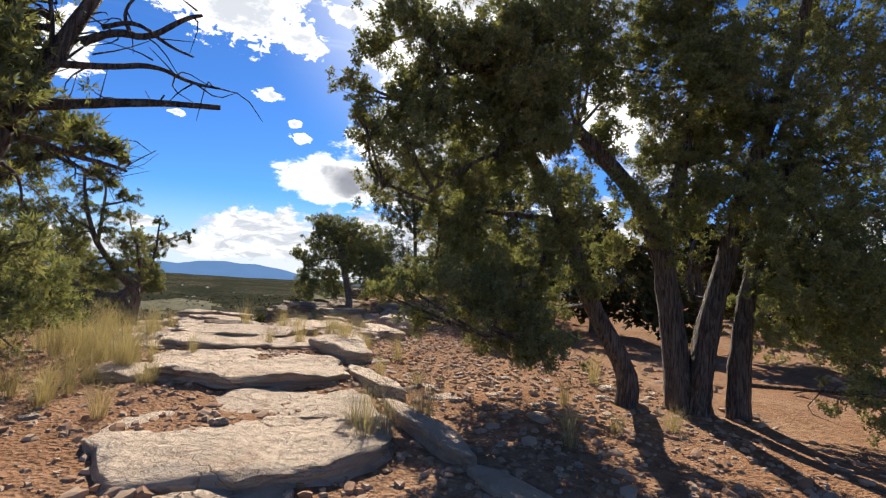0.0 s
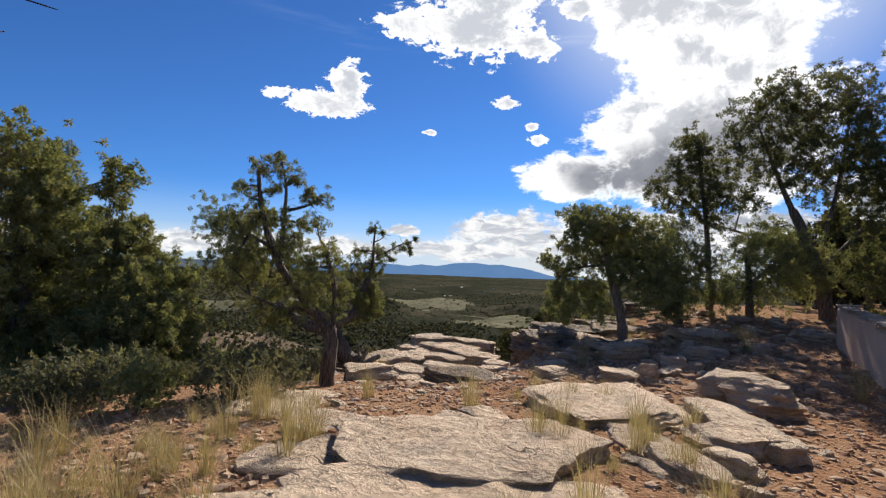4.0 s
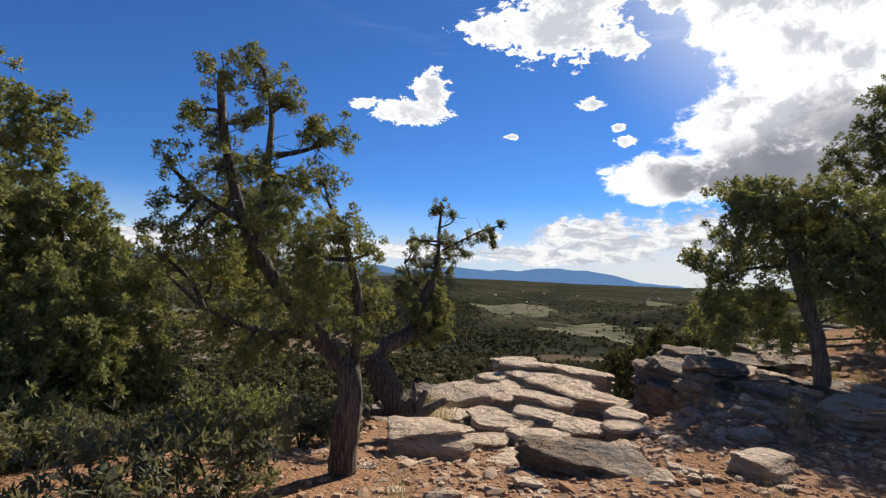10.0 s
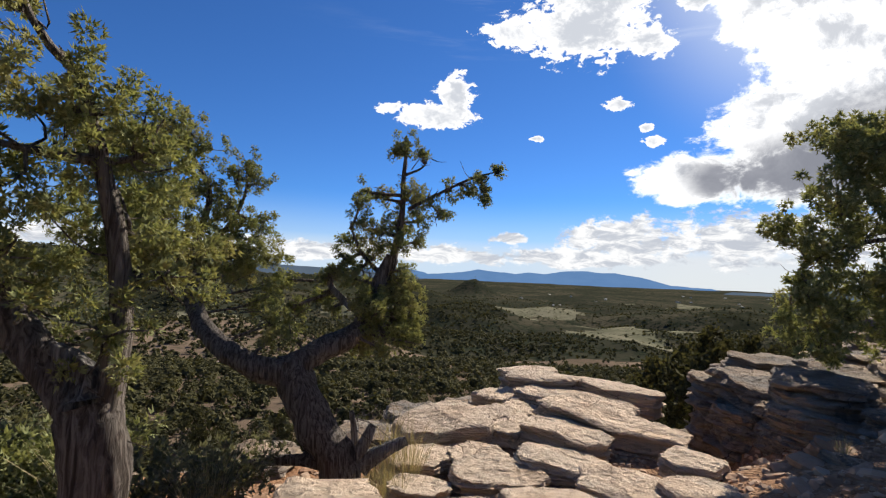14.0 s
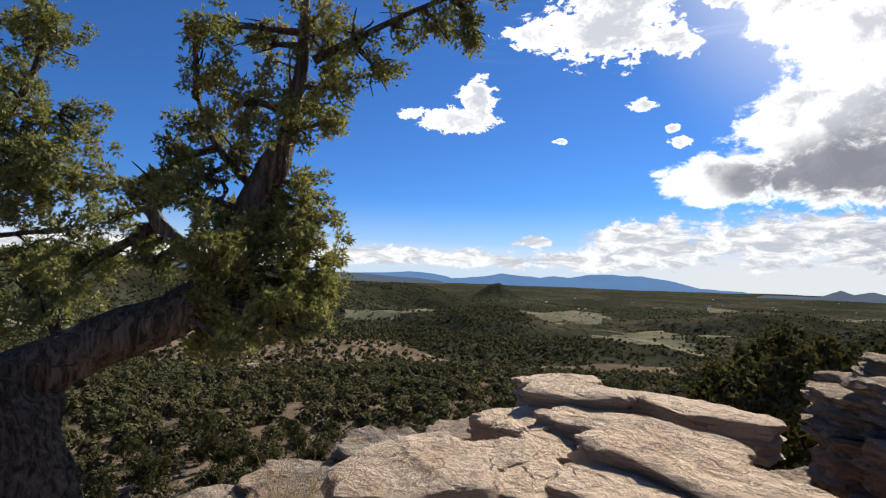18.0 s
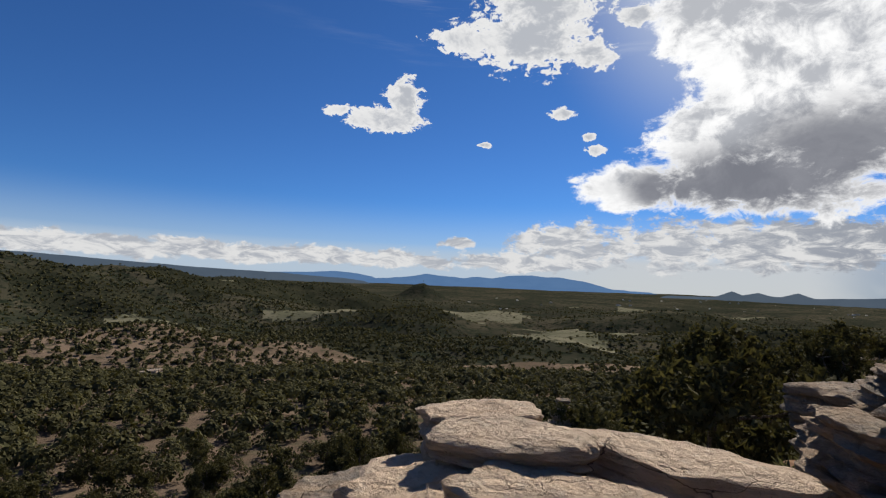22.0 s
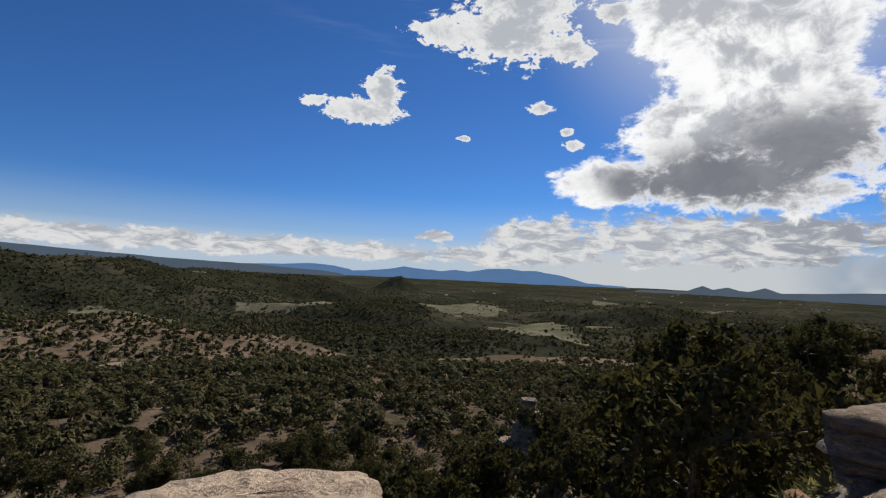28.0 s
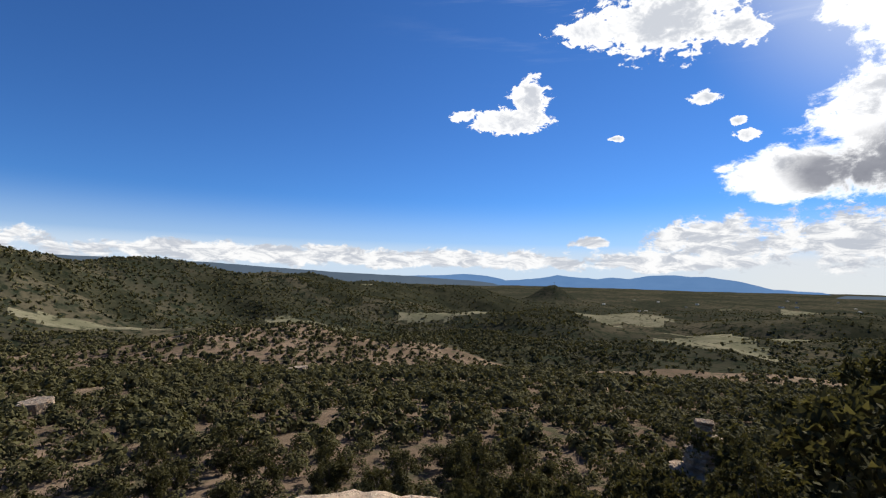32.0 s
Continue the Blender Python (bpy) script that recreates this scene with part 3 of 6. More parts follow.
# ---- far houses ----
def far_houses():
    """Scattered low adobe houses on the plain, flat-roofed with a parapet."""
    rng = np.random.default_rng(51)
    plaster = material("far_plaster", 0.9, lambda n, p: n.mix(n.noise(p, 0.3, 3), (0.62, 0.56, 0.48), (0.75, 0.70, 0.62)))
    roofing = material("far_roofing", 0.8, lambda n, p: n.mix(n.noise(p, 0.3, 3), (0.40, 0.38, 0.36), (0.62, 0.60, 0.58)))
    shapes = []
    for lx, ly, lz in ((9, 5.5, 2.6), (7, 5, 2.3), (12, 6.5, 3)):
        bodies = []
        for cx, cy, sx, sy, z0, z1 in ((0, 0, lx, ly, -3, lz), (lx * 0.35, -ly * 0.5, lx * 0.35, ly * 0.6, -3, lz * 0.75)):
            bm = bmesh.new()
            bmesh.ops.create_cube(bm, size=1.0)
            for v in bm.verts:
                v.co = Vector((cx + v.co.x * sx, cy + v.co.y * sy, z0 + (v.co.z + 0.5) * (z1 - z0)))
            bmesh.ops.bevel(bm, geom=bm.edges[:], offset=0.15, segments=1, affect="EDGES")
            me = bpy.data.meshes.new("wall")
            bm.to_mesh(me)
            bm.free()
            me.materials.append(plaster)
            bodies.append(me)
        roof = sheet("roof", [(-lx * 0.46, -ly * 0.46, lz + 0.05), (lx * 0.46, -ly * 0.46, lz + 0.05), (lx * 0.46, ly * 0.46, lz + 0.3), (-lx * 0.46, ly * 0.46, lz + 0.3)], [(0, 1, 2, 3)], [roofing])
        shapes.append((bodies, roof))
    for k in range(34):
        az, far = (rng.uniform(-8, 14), rng.uniform(2000, 3300)) if k < 26 else (rng.uniform(20, 32), rng.uniform(1500, 2300))
        x, y = -9 - far * math.sin(radians(az)), 21 + far * math.cos(radians(az))
        top = new("house")
        top.empty_display_size = 1.0
        top.matrix_world = pose(x, y, ground_at(x, y), 0, 0, rng.uniform(0, 180))
        tagged(top, "far pale flat-roofed house on the plain", "house", "far houses")
        bodies, roof = shapes[k % 3]
        for name, me in (("wall", bodies[0]), ("wing", bodies[1]), ("roof", roof)):
            ob = new(name, me)
            ob.parent = top


far_houses()

# ---- makers ----
def part(name, me, parent, label=""):
    ob = new(name, me)
    ob.parent = parent
    return tagged(ob, label)


def thing(name, at, label, category, group="", kind=""):
    ob = new(name)
    ob.location = at
    ob.empty_display_size = 0.1
    return tagged(ob, label, category, group, kind)


def tube(points, r0, r1, sides=7, knots=0.0, rng=None, shrink=1.0, coarse=False):
    """Vertices and quads of a tapered limb along a smoothed line of points."""
    p = np.asarray(points, float)
    if len(p) > 2:
        for _ in range(0 if coarse else 1 if sides < 5 else 2):
            q = np.empty((2 * len(p) - 2, 3))
            q[0::2], q[1::2] = 0.75 * p[:-1] + 0.25 * p[1:], 0.25 * p[:-1] + 0.75 * p[1:]
            p = np.concatenate([p[:1], q, p[-1:]])
    along = np.linspace(0, 1, len(p))
    way = np.gradient(p, axis=0)
    way /= np.linalg.norm(way, axis=1, keepdims=True) + 1e-9
    ref = np.array([0.31, 0.95, 0.05])
    u = np.cross(way, ref)
    u /= np.linalg.norm(u, axis=1, keepdims=True) + 1e-9
    v = np.cross(way, u)
    r = r0 + (r1 - r0) * along ** shrink
    a = np.linspace(0, 2 * np.pi, sides, endpoint=False)
    rr = r[:, None] * np.ones(sides)
    if knots and rng is not None:
        rib = 1 + knots * rng.uniform(-1, 1, sides)[None] + 0.5 * knots * rng.uniform(-1, 1, (len(p), sides))
        rr = rr * rib
        a = a[None] + along[:, None] * 1.2
    else:
        a = np.tile(a, (len(p), 1))
    verts = p[:, None] + rr[..., None] * (np.cos(a)[..., None] * u[:, None] + np.sin(a)[..., None] * v[:, None])
    n = len(p)
    i, j = np.meshgrid(np.arange(n - 1), np.arange(sides), indexing="ij")
    f = np.stack([i * sides + j, i * sides + (j + 1) % sides, (i + 1) * sides + (j + 1) % sides, (i + 1) * sides + j], -1).reshape(-1, 4)
    return verts.reshape(-1, 3), f


def joined(bits):
    verts, faces, base = [], [], 0
    for v, f in bits:
        verts.append(v)
        faces.append(f + base)
        base += len(v)
    return np.concatenate(verts), np.concatenate(faces)


def sprays(spots, rng, count, reach, size, wide=1.0):
    """Small sprigs round each spot, every sprig three thin pointed leaves from one root."""
    n = len(spots) * count
    c = np.repeat(np.asarray(spots), count, axis=0)
    way = rng.normal(size=(n, 3)) + (0, 0, 0.25)
    way /= np.linalg.norm(way, axis=1, keepdims=True)
    root = c + way * (reach * rng.uniform(0.02, 0.52, (n, 1)))
    side = np.cross(way, rng.normal(size=(n, 3)))
    side /= np.linalg.norm(side, axis=1, keepdims=True) + 1e-9
    length = size * rng.uniform(0.6, 1.4, (n, 1))
    half = length * wide * 0.12
    leaves = []
    for lean, share in ((-0.55, 0.8), (0.0, 1.0), (0.6, 0.75)):
        tip = root + (way + side * lean + rng.normal(size=(n, 3)) * 0.22) * length * share
        low = root + way * length * 0.12 + side * lean * length * 0.2
        leaves.append(np.stack([low - side * half, low + side * half, tip], 1))
    return np.stack(leaves, 1).reshape(-1, 3), np.arange(9 * n).reshape(-1, 3)


def fill(blobs, rng, spacing):
    """Spots for sprigs in round masses, thickest near their skins and with gaps."""
    spots, of = [], []
    for k, (x, y, z, r) in enumerate(blobs):
        n = max(5, int(3.6 * (r / spacing) ** 2))
        d = rng.normal(size=(n, 3))
        d /= np.linalg.norm(d, axis=1, keepdims=True)
        d = d * (rng.uniform(0.15, 1.0, (n, 1)) ** 0.45) * (1 + 0.22 * rng.normal(size=(n, 1))) * r
        d[:, 2] *= 0.85
        spots.append(d + (x, y, z))
        of.append(np.full(n, k))
    return np.concatenate(spots), np.concatenate(of)


def hearts(blobs, rng, share, leaf):
    """Spots for the close-grown inner foliage of each mass."""
    spots = []
    for x, y, z, r in blobs:
        n = int(min(110, max(16, 2.6 * (r * share / leaf) ** 2)))
        d = rng.normal(size=(n, 3))
        d /= np.linalg.norm(d, axis=1, keepdims=True)
        spots.append(d * (r * share * rng.uniform(0.4, 1.0, (n, 1))) + (x, y, z))
    return np.concatenate(spots)


def tree(name, label, base, limbs, blobs, seed, leaf=LEAF, spacing=0.15, sprigs=24, size=0.085, bark=BARK, dead=(), thick=1.0, bare=0, twiggy=1.0, wide=1.0, heart=0.5, lush=0.0):
    """A tree from its limbs (radius at the foot, radius at the end, points) and the masses of its crown."""
    rng = np.random.default_rng(seed)
    base = np.array(base, float)
    top = thing(name, base, label, "tree")
    lines = []
    for k, (r0, r1, *pts) in enumerate(limbs):
        p = np.array(pts, float).reshape(-1, 3) - base
        over = p[0][2] + base[2] - ground_at(*(p[0] + base)[:2])
        if k == 0 or (r0 > 0.1 and over < 0.9):
            foot = p[0] - (0, 0, max(0.25, over + 0.15))
            p = np.concatenate([[foot], p])
        lines.append(p)
        p = p + rng.normal(size=p.shape) * 0.02
        v, f = tube(p, r0 * thick, r1 * thick, 9 if r0 > 0.05 else 6, 0.22 if r0 > 0.05 else 0.1, rng, 0.8)
        mat = DEADWOOD if k in dead else bark
        part("trunk" if k == 0 else "limb", sheet("limb", v, f, [mat]), top, "silver-grey weathered dead wood" if k in dead else "")
    wood = np.concatenate(lines)
    dense = np.concatenate([np.linspace(p[i], p[i + 1], 7) for p in lines for i in range(len(p) - 1)])
    twigs = []
    blobs = list(blobs) + [(x + 0.9 * r * a, y + 0.9 * r * b, z + 0.7 * r * c, 0.72 * r) for (x, y, z, r), (a, b, c), k in zip(blobs, rng.normal(0, 0.8, (len(blobs), 3)), rng.uniform(0, 1, len(blobs))) if k < lush]
    if len(blobs):
        local = [(x - base[0], y - base[1], z - base[2], r) for x, y, z, r in blobs]
        spots, of = fill(local, rng, spacing)
        for x, y, z, r in local:
            c = np.array((x, y, z))
            near = dense[np.argmin(np.linalg.norm(dense - c, axis=1) + 0.35 * np.maximum(dense[:, 2] - c[2], 0))]
            bow = (near + c) / 2 + rng.normal(size=3) * 0.12 * r
            twigs.append(tube([near, bow, c], 0.022 * thick + 0.02 * r, 0.008, 4, coarse=twiggy < 0.5))
            for _ in range(int((5 + 7 * r) * twiggy)):
                d = rng.normal(size=3)
                d *= r * rng.uniform(0.5, 0.9) / np.linalg.norm(d)
                a = bow + (c - bow) * rng.uniform(0, 1)
                m = a + d * 0.5 + rng.normal(size=3) * 0.08 * r
                twigs.append(tube([a, m, c + d], 0.008 + 0.006 * r, 0.003, 3))
        v, f = joined([sprays(spots, rng, sprigs, spacing * 0.95, size, wide), sprays(hearts(local, rng, heart, size), rng, 3, size, size * 1.2, wide * 1.8)])
        tagged(part("crown", sheet("crown", v, f, [leaf], None, False), top, "dull green scale-leaf foliage"), kind="stuff")
    for _ in range(bare):
        a = dense[rng.integers(len(dense))]
        d = rng.normal(size=3) * (0.10, 0.10, 0.08)
        twigs.append(tube([a, a + d * 0.7 + rng.normal(size=3) * 0.04, a + d * 1.6 + rng.normal(size=3) * 0.07], 0.008, 0.002, 3))
    if twigs:
        v, f = joined(twigs)
        tagged(part("branchwork", sheet("branchwork", v, f, [bark]), top, "bare grey twigs"), kind="stuff")
    return top


def stone_mesh(lx, ly, lz, seed, cuts=7, ledges=1.0, mat=STONE):
    """A weathered sandstone block: broken corners, split beds along its sides. Its origin is the middle of its top."""
    rng = np.random.default_rng(seed + 9000)
    bm = bmesh.new()
    bmesh.ops.create_cube(bm, size=2.0)
    bmesh.ops.subdivide_edges(bm, edges=bm.edges[:], cuts=cuts, use_grid_fill=True)
    off = Vector((seed * 3.17 % 97, seed * 7.31 % 89, seed * 1.77 % 83))
    breaks = []
    for k in range(9):
        a = rng.uniform(0, 2 * math.pi)
        breaks.append((Vector((math.cos(a), math.sin(a), rng.uniform(-0.5, 0.7))).normalized(), rng.uniform(0.78, 1.08)))
    slope = (rng.uniform(-0.16, 0.16), rng.uniform(-0.16, 0.16))
    small = min(lx, ly)
    for v in bm.verts:
        p = v.co
        a, b, c = abs(p.x), abs(p.y), abs(p.z)
        worn = (a ** 9 + b ** 9 + c ** 9) ** (1 / 9)
        q = p / max(worn, 1e-6) * max(a, b, c)
        for way, far in breaks:
            over = q.dot(way) - far
            if over > 0:
                q = q - way * over
        if q.z > 0:
            q.z -= max(0.0, q.x * slope[0] + q.y * slope[1]) * 0.8
        s = Vector((q.x * lx / 2, q.y * ly / 2, q.z * lz / 2))
        n1 = noise.noise_vector(s * (1.1 / max(0.3, small)) + off)
        n2 = noise.noise_vector(s * 4.5 + off * 2)
        n3 = noise.noise(Vector((s.x * 0.9, s.y * 0.9, s.z * 16)) + off)
        step = round(n3 * 3) / 3
        edge = max(a, b) ** 5
        n4 = noise.noise_vector(s * 13.0 + off * 3)
        s += Vector((n1.x * 0.13 * lx, n1.y * 0.13 * ly, n1.z * 0.13 * lz)) + n2 * 0.035 * min(1.0, small) + n4 * 0.012 * min(1.0, small)
        s.x += q.x * edge * step * 0.13 * ledges * min(lx, 0.8)
        s.y += q.y * edge * step * 0.13 * ledges * min(ly, 0.8)
        s.z -= lz / 2
        v.co = s
    me = bpy.data.meshes.new("stone")
    bm.to_mesh(me)
    bm.free()
    me.materials.append(mat)
    me.polygons.foreach_set("use_smooth", np.full(len(me.polygons), True))
    me.set_sharp_from_angle(angle=radians(24))
    return me


def slab_mesh(lx, ly, lz, seed, mat=STONE, rough=1.0):
    """A bed of sandstone broken off at straight joints: a nearly flat top, a worn brow, sides stepped along the bedding.
    Its origin is the middle of its top."""
    rng = np.random.default_rng(seed + 4000)
    segs = 64
    th = np.linspace(0, 2 * np.pi, segs, endpoint=False)
    r = 1.0 / (np.abs(np.cos(th)) ** 8 + np.abs(np.sin(th)) ** 8) ** (1 / 8)
    first = rng.uniform(0, 2 * np.pi)
    for k in range(7):
        way = first + k * 2 * np.pi / 7 + rng.uniform(-0.35, 0.35)
        lean = np.cos(th - way)
        r = np.minimum(r, np.where(lean > 0.1, rng.uniform(0.76, 1.12) / np.maximum(lean, 0.1), 9.0))
    r = r * (1 + 0.035 * np.repeat(rng.uniform(-1, 1, segs // 2), 2) + 0.03 * np.repeat(rng.uniform(-1, 1, segs // 8), 8))
    small = min(lx, ly)
    brow = min(0.045, 0.25 * lz, 0.06 * small)
    shares = [0.12, 0.3, 0.48, 0.64, 0.78, 0.88]
    off = Vector((seed * 3.17 % 97, seed * 7.31 % 89, seed * 1.77 % 83))
    layers = 11
    cut = rng.uniform(-1, 1, layers)
    tilt = rng.uniform(-0.05, 0.05, 2)
    verts = [(0.0, 0.0, 0.0)]
    for f in shares:
        verts += [(lx / 2 * r[i] * f * math.cos(th[i]), ly / 2 * r[i] * f * math.sin(th[i]), 0.0) for i in range(segs)]
    for a in (0.0, 0.4, 0.75, 1.0):
        inset = 1 - (brow * (1 - math.sin(a * math.pi / 2))) / (small / 2)
        verts += [(lx / 2 * r[i] * inset * math.cos(th[i]), ly / 2 * r[i] * inset * math.sin(th[i]), -brow * (1 - math.cos(a * math.pi / 2)) * 0.9) for i in range(segs)]
    for k in range(layers):
        d = brow + (lz - brow) * (k + 1) / layers
        step = 0.055 * rough * cut[k] - 0.05 * rough * (k % 3 == 1)
        verts += [(lx / 2 * r[i] * math.cos(th[i]) * (1 + step * 1.4 / max(0.5, lx)), ly / 2 * r[i] * math.sin(th[i]) * (1 + step * 1.4 / max(0.5, ly)), -d) for i in range(segs)]
    out = []
    for x, y, z in verts:
        p = Vector((x, y, z))
        low = noise.noise_vector(p * 1.3 + off)
        mid = noise.noise_vector(Vector((x * 4, y * 4, z * 9)) + off)
        fine = noise.noise_vector(p * 15 + off)
        bed = round(noise.noise(Vector((x * 1.6, y * 1.6, 0)) + off * 2) * 4) / 4
        skin = min(1.0, small)
        chip = round(noise.noise(Vector((x * 2.6, y * 2.6, z * 5.0)) + off * 3) * 5) / 5 * 0.07 * skin * rough if z < -0.5 * brow else 0.0
        far = math.hypot(x, y) + 1e-6
        q = p + Vector((low.x * 0.06, low.y * 0.06, low.z * 0.05)) * skin + Vector((mid.x * 0.030, mid.y * 0.030, mid.z * 0.022)) * skin * rough + fine * 0.016 * skin
        q += Vector((x / far * chip, y / far * chip, 0))
        q.z += x * tilt[0] + y * tilt[1] + (bed * 0.045 * skin if z > -brow * 0.95 else 0.0)
        out.append(q[:])
    rings = len(shares) + 4 + layers
    i, j = np.meshgrid(np.arange(rings - 1), np.arange(segs), indexing="ij")
    a, b = 1 + i * segs + j, 1 + i * segs + (j + 1) % segs
    faces = [tuple(f) for f in np.stack([a, a + segs, b + segs, b], -1).reshape(-1, 4).tolist()]
    faces += [(0, 1 + k, 1 + (k + 1) % segs) for k in range(segs)]
    me = bpy.data.meshes.new("slab")
    me.from_pydata(out, [], faces)
    me.materials.append(mat)
    me.polygons.foreach_set("use_smooth", np.full(len(me.polygons), True))
    me.set_sharp_from_angle(angle=radians(22))
    return me


def slab(x, y, z, lx, ly, lz, turn, seed, tip=(0, 0), label="thick pale sandstone slab on the rim", name="rock", mat=STONE, rough=1.0):
    ob = new(name, slab_mesh(lx, ly, lz, seed, mat, rough))
    ob.matrix_world = pose(x, y, z, tip[0], tip[1], turn)
    return tagged(ob, label, "rock")


def rock(x, y, z, lx, ly, lz, turn, seed, tip=(0, 0), label="pale tan weathered sandstone slab on the gravel", name="rock", group="", cuts=7):
    ob = new(name, stone_mesh(lx, ly, lz, seed, cuts))
    ob.matrix_world = pose(x, y, z, tip[0], tip[1], turn)
    return tagged(ob, label, "rock", group)


def outcrop(x, y, z, lx, ly, depth, beds, turn, seed, label="layered tan sandstone outcrop with dark cracks"):
    """Beds of sandstone, one on the other, the upper ones set back."""
    rng = np.random.default_rng(seed)
    top = thing("rock_outcrop", (x, y, z), label, "rock")
    top.rotation_euler = (0, 0, radians(turn))
    thick = depth / beds
    for k in range(beds):
        grow = 1 + 0.05 * k + rng.uniform(-0.08, 0.10)
        split = 1 if k == 0 or rng.random() < 0.4 else 2
        for s in range(split):
            w = lx * grow / split
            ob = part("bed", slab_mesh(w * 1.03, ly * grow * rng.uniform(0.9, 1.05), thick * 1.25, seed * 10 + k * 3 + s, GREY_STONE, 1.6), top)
            ob.location = ((s - (split - 1) / 2) * w + rng.uniform(-0.06, 0.06), rng.uniform(-0.08, 0.08), -k * thick)
            ob.rotation_euler = (radians(rng.uniform(-3, 3)), radians(rng.uniform(-3, 3)), radians(rng.uniform(-6, 6)))
    return top

# ---- rocks ----
BEDROCK = "broad flat sheet of pale cracked sandstone bedrock"
slab(-0.75, 2.75, ground_at(-0.75, 2.75) + 0.03, 2.6, 2.5, 0.35, 25, 11, label=BEDROCK)
slab(-1.75, 5.05, ground_at(-1.75, 5.05) + 0.02, 2.5, 3.0, 0.35, 25, 12, (1, 0), label=BEDROCK)
slab(-2.55, 7.35, ground_at(-2.55, 7.35) + 0.05, 2.6, 2.5, 0.34, 25, 13, (1, 1), label=BEDROCK)
slab(-3.25, 9.05, ground_at(-3.25, 9.05) + 0.07, 2.9, 1.5, 0.34, 29, 14, (1, 0), label=BEDROCK)
slab(-3.75, 10.35, ground_at(-3.75, 10.35) + 0.13, 2.7, 1.9, 0.30, 33, 15, (2, 1), label=BEDROCK)
slab(-3.55, 6.35, ground_at(-3.55, 6.35) + 0.05, 1.3, 1.0, 0.28, 10, 16, label=BEDROCK)
slab(-4.55, 8.35, ground_at(-4.55, 8.35) + 0.06, 1.5, 0.9, 0.25, 36, 17, (-2, 1), label=BEDROCK)
slab(-4.95, 9.45, ground_at(-4.95, 9.45) + 0.08, 1.3, 0.9, 0.25, 30, 18, (2, -2), label=BEDROCK)
slab(-5.6, 10.4, ground_at(-5.6, 10.4) + 0.06, 1.1, 0.7, 0.25, 40, 19, (3, 2), label=BEDROCK)
slab(-6.82, 10.85, ground_at(-6.82, 10.85) + 0.06, 1.25, 0.9, 0.3, 31, 20, (3, 0), label=BEDROCK)
slab(-7.2, 11.85, ground_at(-7.2, 11.85) + 0.06, 1.0, 0.8, 0.3, 45, 21, (-3, 2), label=BEDROCK)
# the split edge of a higher bed beside the path, its side a step down to the bedrock
PLANK = "long split sandstone ledge with a smooth ochre side"
slab(-1.66, 9.0, 0.44, 0.95, 2.0, 0.5, 27, 30, (-1, 2), label=PLANK, name="rock_ledge", rough=0.5)
slab(-0.88, 6.95, 0.27, 0.34, 2.3, 0.42, 25, 31, (-1, 3), label=PLANK, name="rock_ledge", rough=0.4)
slab(-0.05, 5.05, 0.19, 0.34, 2.1, 0.42, 26, 32, (-1, 3), label=PLANK, name="rock_ledge", rough=0.4)
slab(0.75, 3.55, 0.12, 0.36, 1.7, 0.42, 31, 33, (-1, 3), label=PLANK, name="rock_ledge", rough=0.4)
slab(-1.45, 13.1, 0.33, 0.85, 2.0, 0.45, 30, 34, (0, 3), label="long thick sandstone plank with a dark side", rough=0.6)
slab(-2.35, 11.6, 0.30, 0.7, 1.2, 0.3, 34, 35, (0, 2), label="flat pale flagstone bedded in gravel and dry grass")
slab(-1.42, 5.0, 0.14, 0.46, 0.36, 0.12, 40, 36, (3, 3), label="flat pale flagstone bedded in gravel and dry grass")
slab(-4.1, 11.5, 0.33, 0.62, 0.5, 0.18, 70, 37, (6, 4), label="flat pale flagstone bedded in gravel and dry grass")
slab(-3.2, 11.35, 0.34, 0.7, 0.45, 0.2, 20, 38, (-4, 4), label="flat pale flagstone bedded in gravel and dry grass")


def rim_rocks():
    """Broken beds standing all along the rim, as far as it can be seen."""
    rng = np.random.default_rng(17)
    line = [Vector((*p, 0)) for p in RIM[4:17]]
    for a, b in zip(line[:-1], line[1:]):
        length = (b - a).length
        count = max(1, round(length / 1.05)) if a.y < 30 else max(1, round(length / 3.0))
        turn = math.degrees(math.atan2(b.y - a.y, b.x - a.x))
        for i in range(count):
            c = a.lerp(b, (i + rng.uniform(0.3, 0.7)) / count)
            inward = Vector((b.y - a.y, a.x - b.x, 0)).normalized()
            c = c + inward * rng.uniform(0.0, 0.5)
            z = ground_at(c.x + inward.x * 0.5, c.y + inward.y * 0.5)
            if 20.4 < c.y < 28.5 or c.y < 15.5:
                continue
            if c.y < 22:
                z = min(z + rng.uniform(0.0, 0.14), -0.35) if c.y > 15 else z + 0.05
            else:
                z = z + rng.uniform(-0.12, 0.18)
            wide = length / count * rng.uniform(1.0, 1.35)
            outcrop(c.x, c.y, z, wide, rng.uniform(1.0, 1.7), rng.uniform(1.9, 2.6), 5, turn + rng.uniform(-12, 12), 400 + i + round(7 * c.y),
                    "stacked sandstone beds along the broken mesa rim")


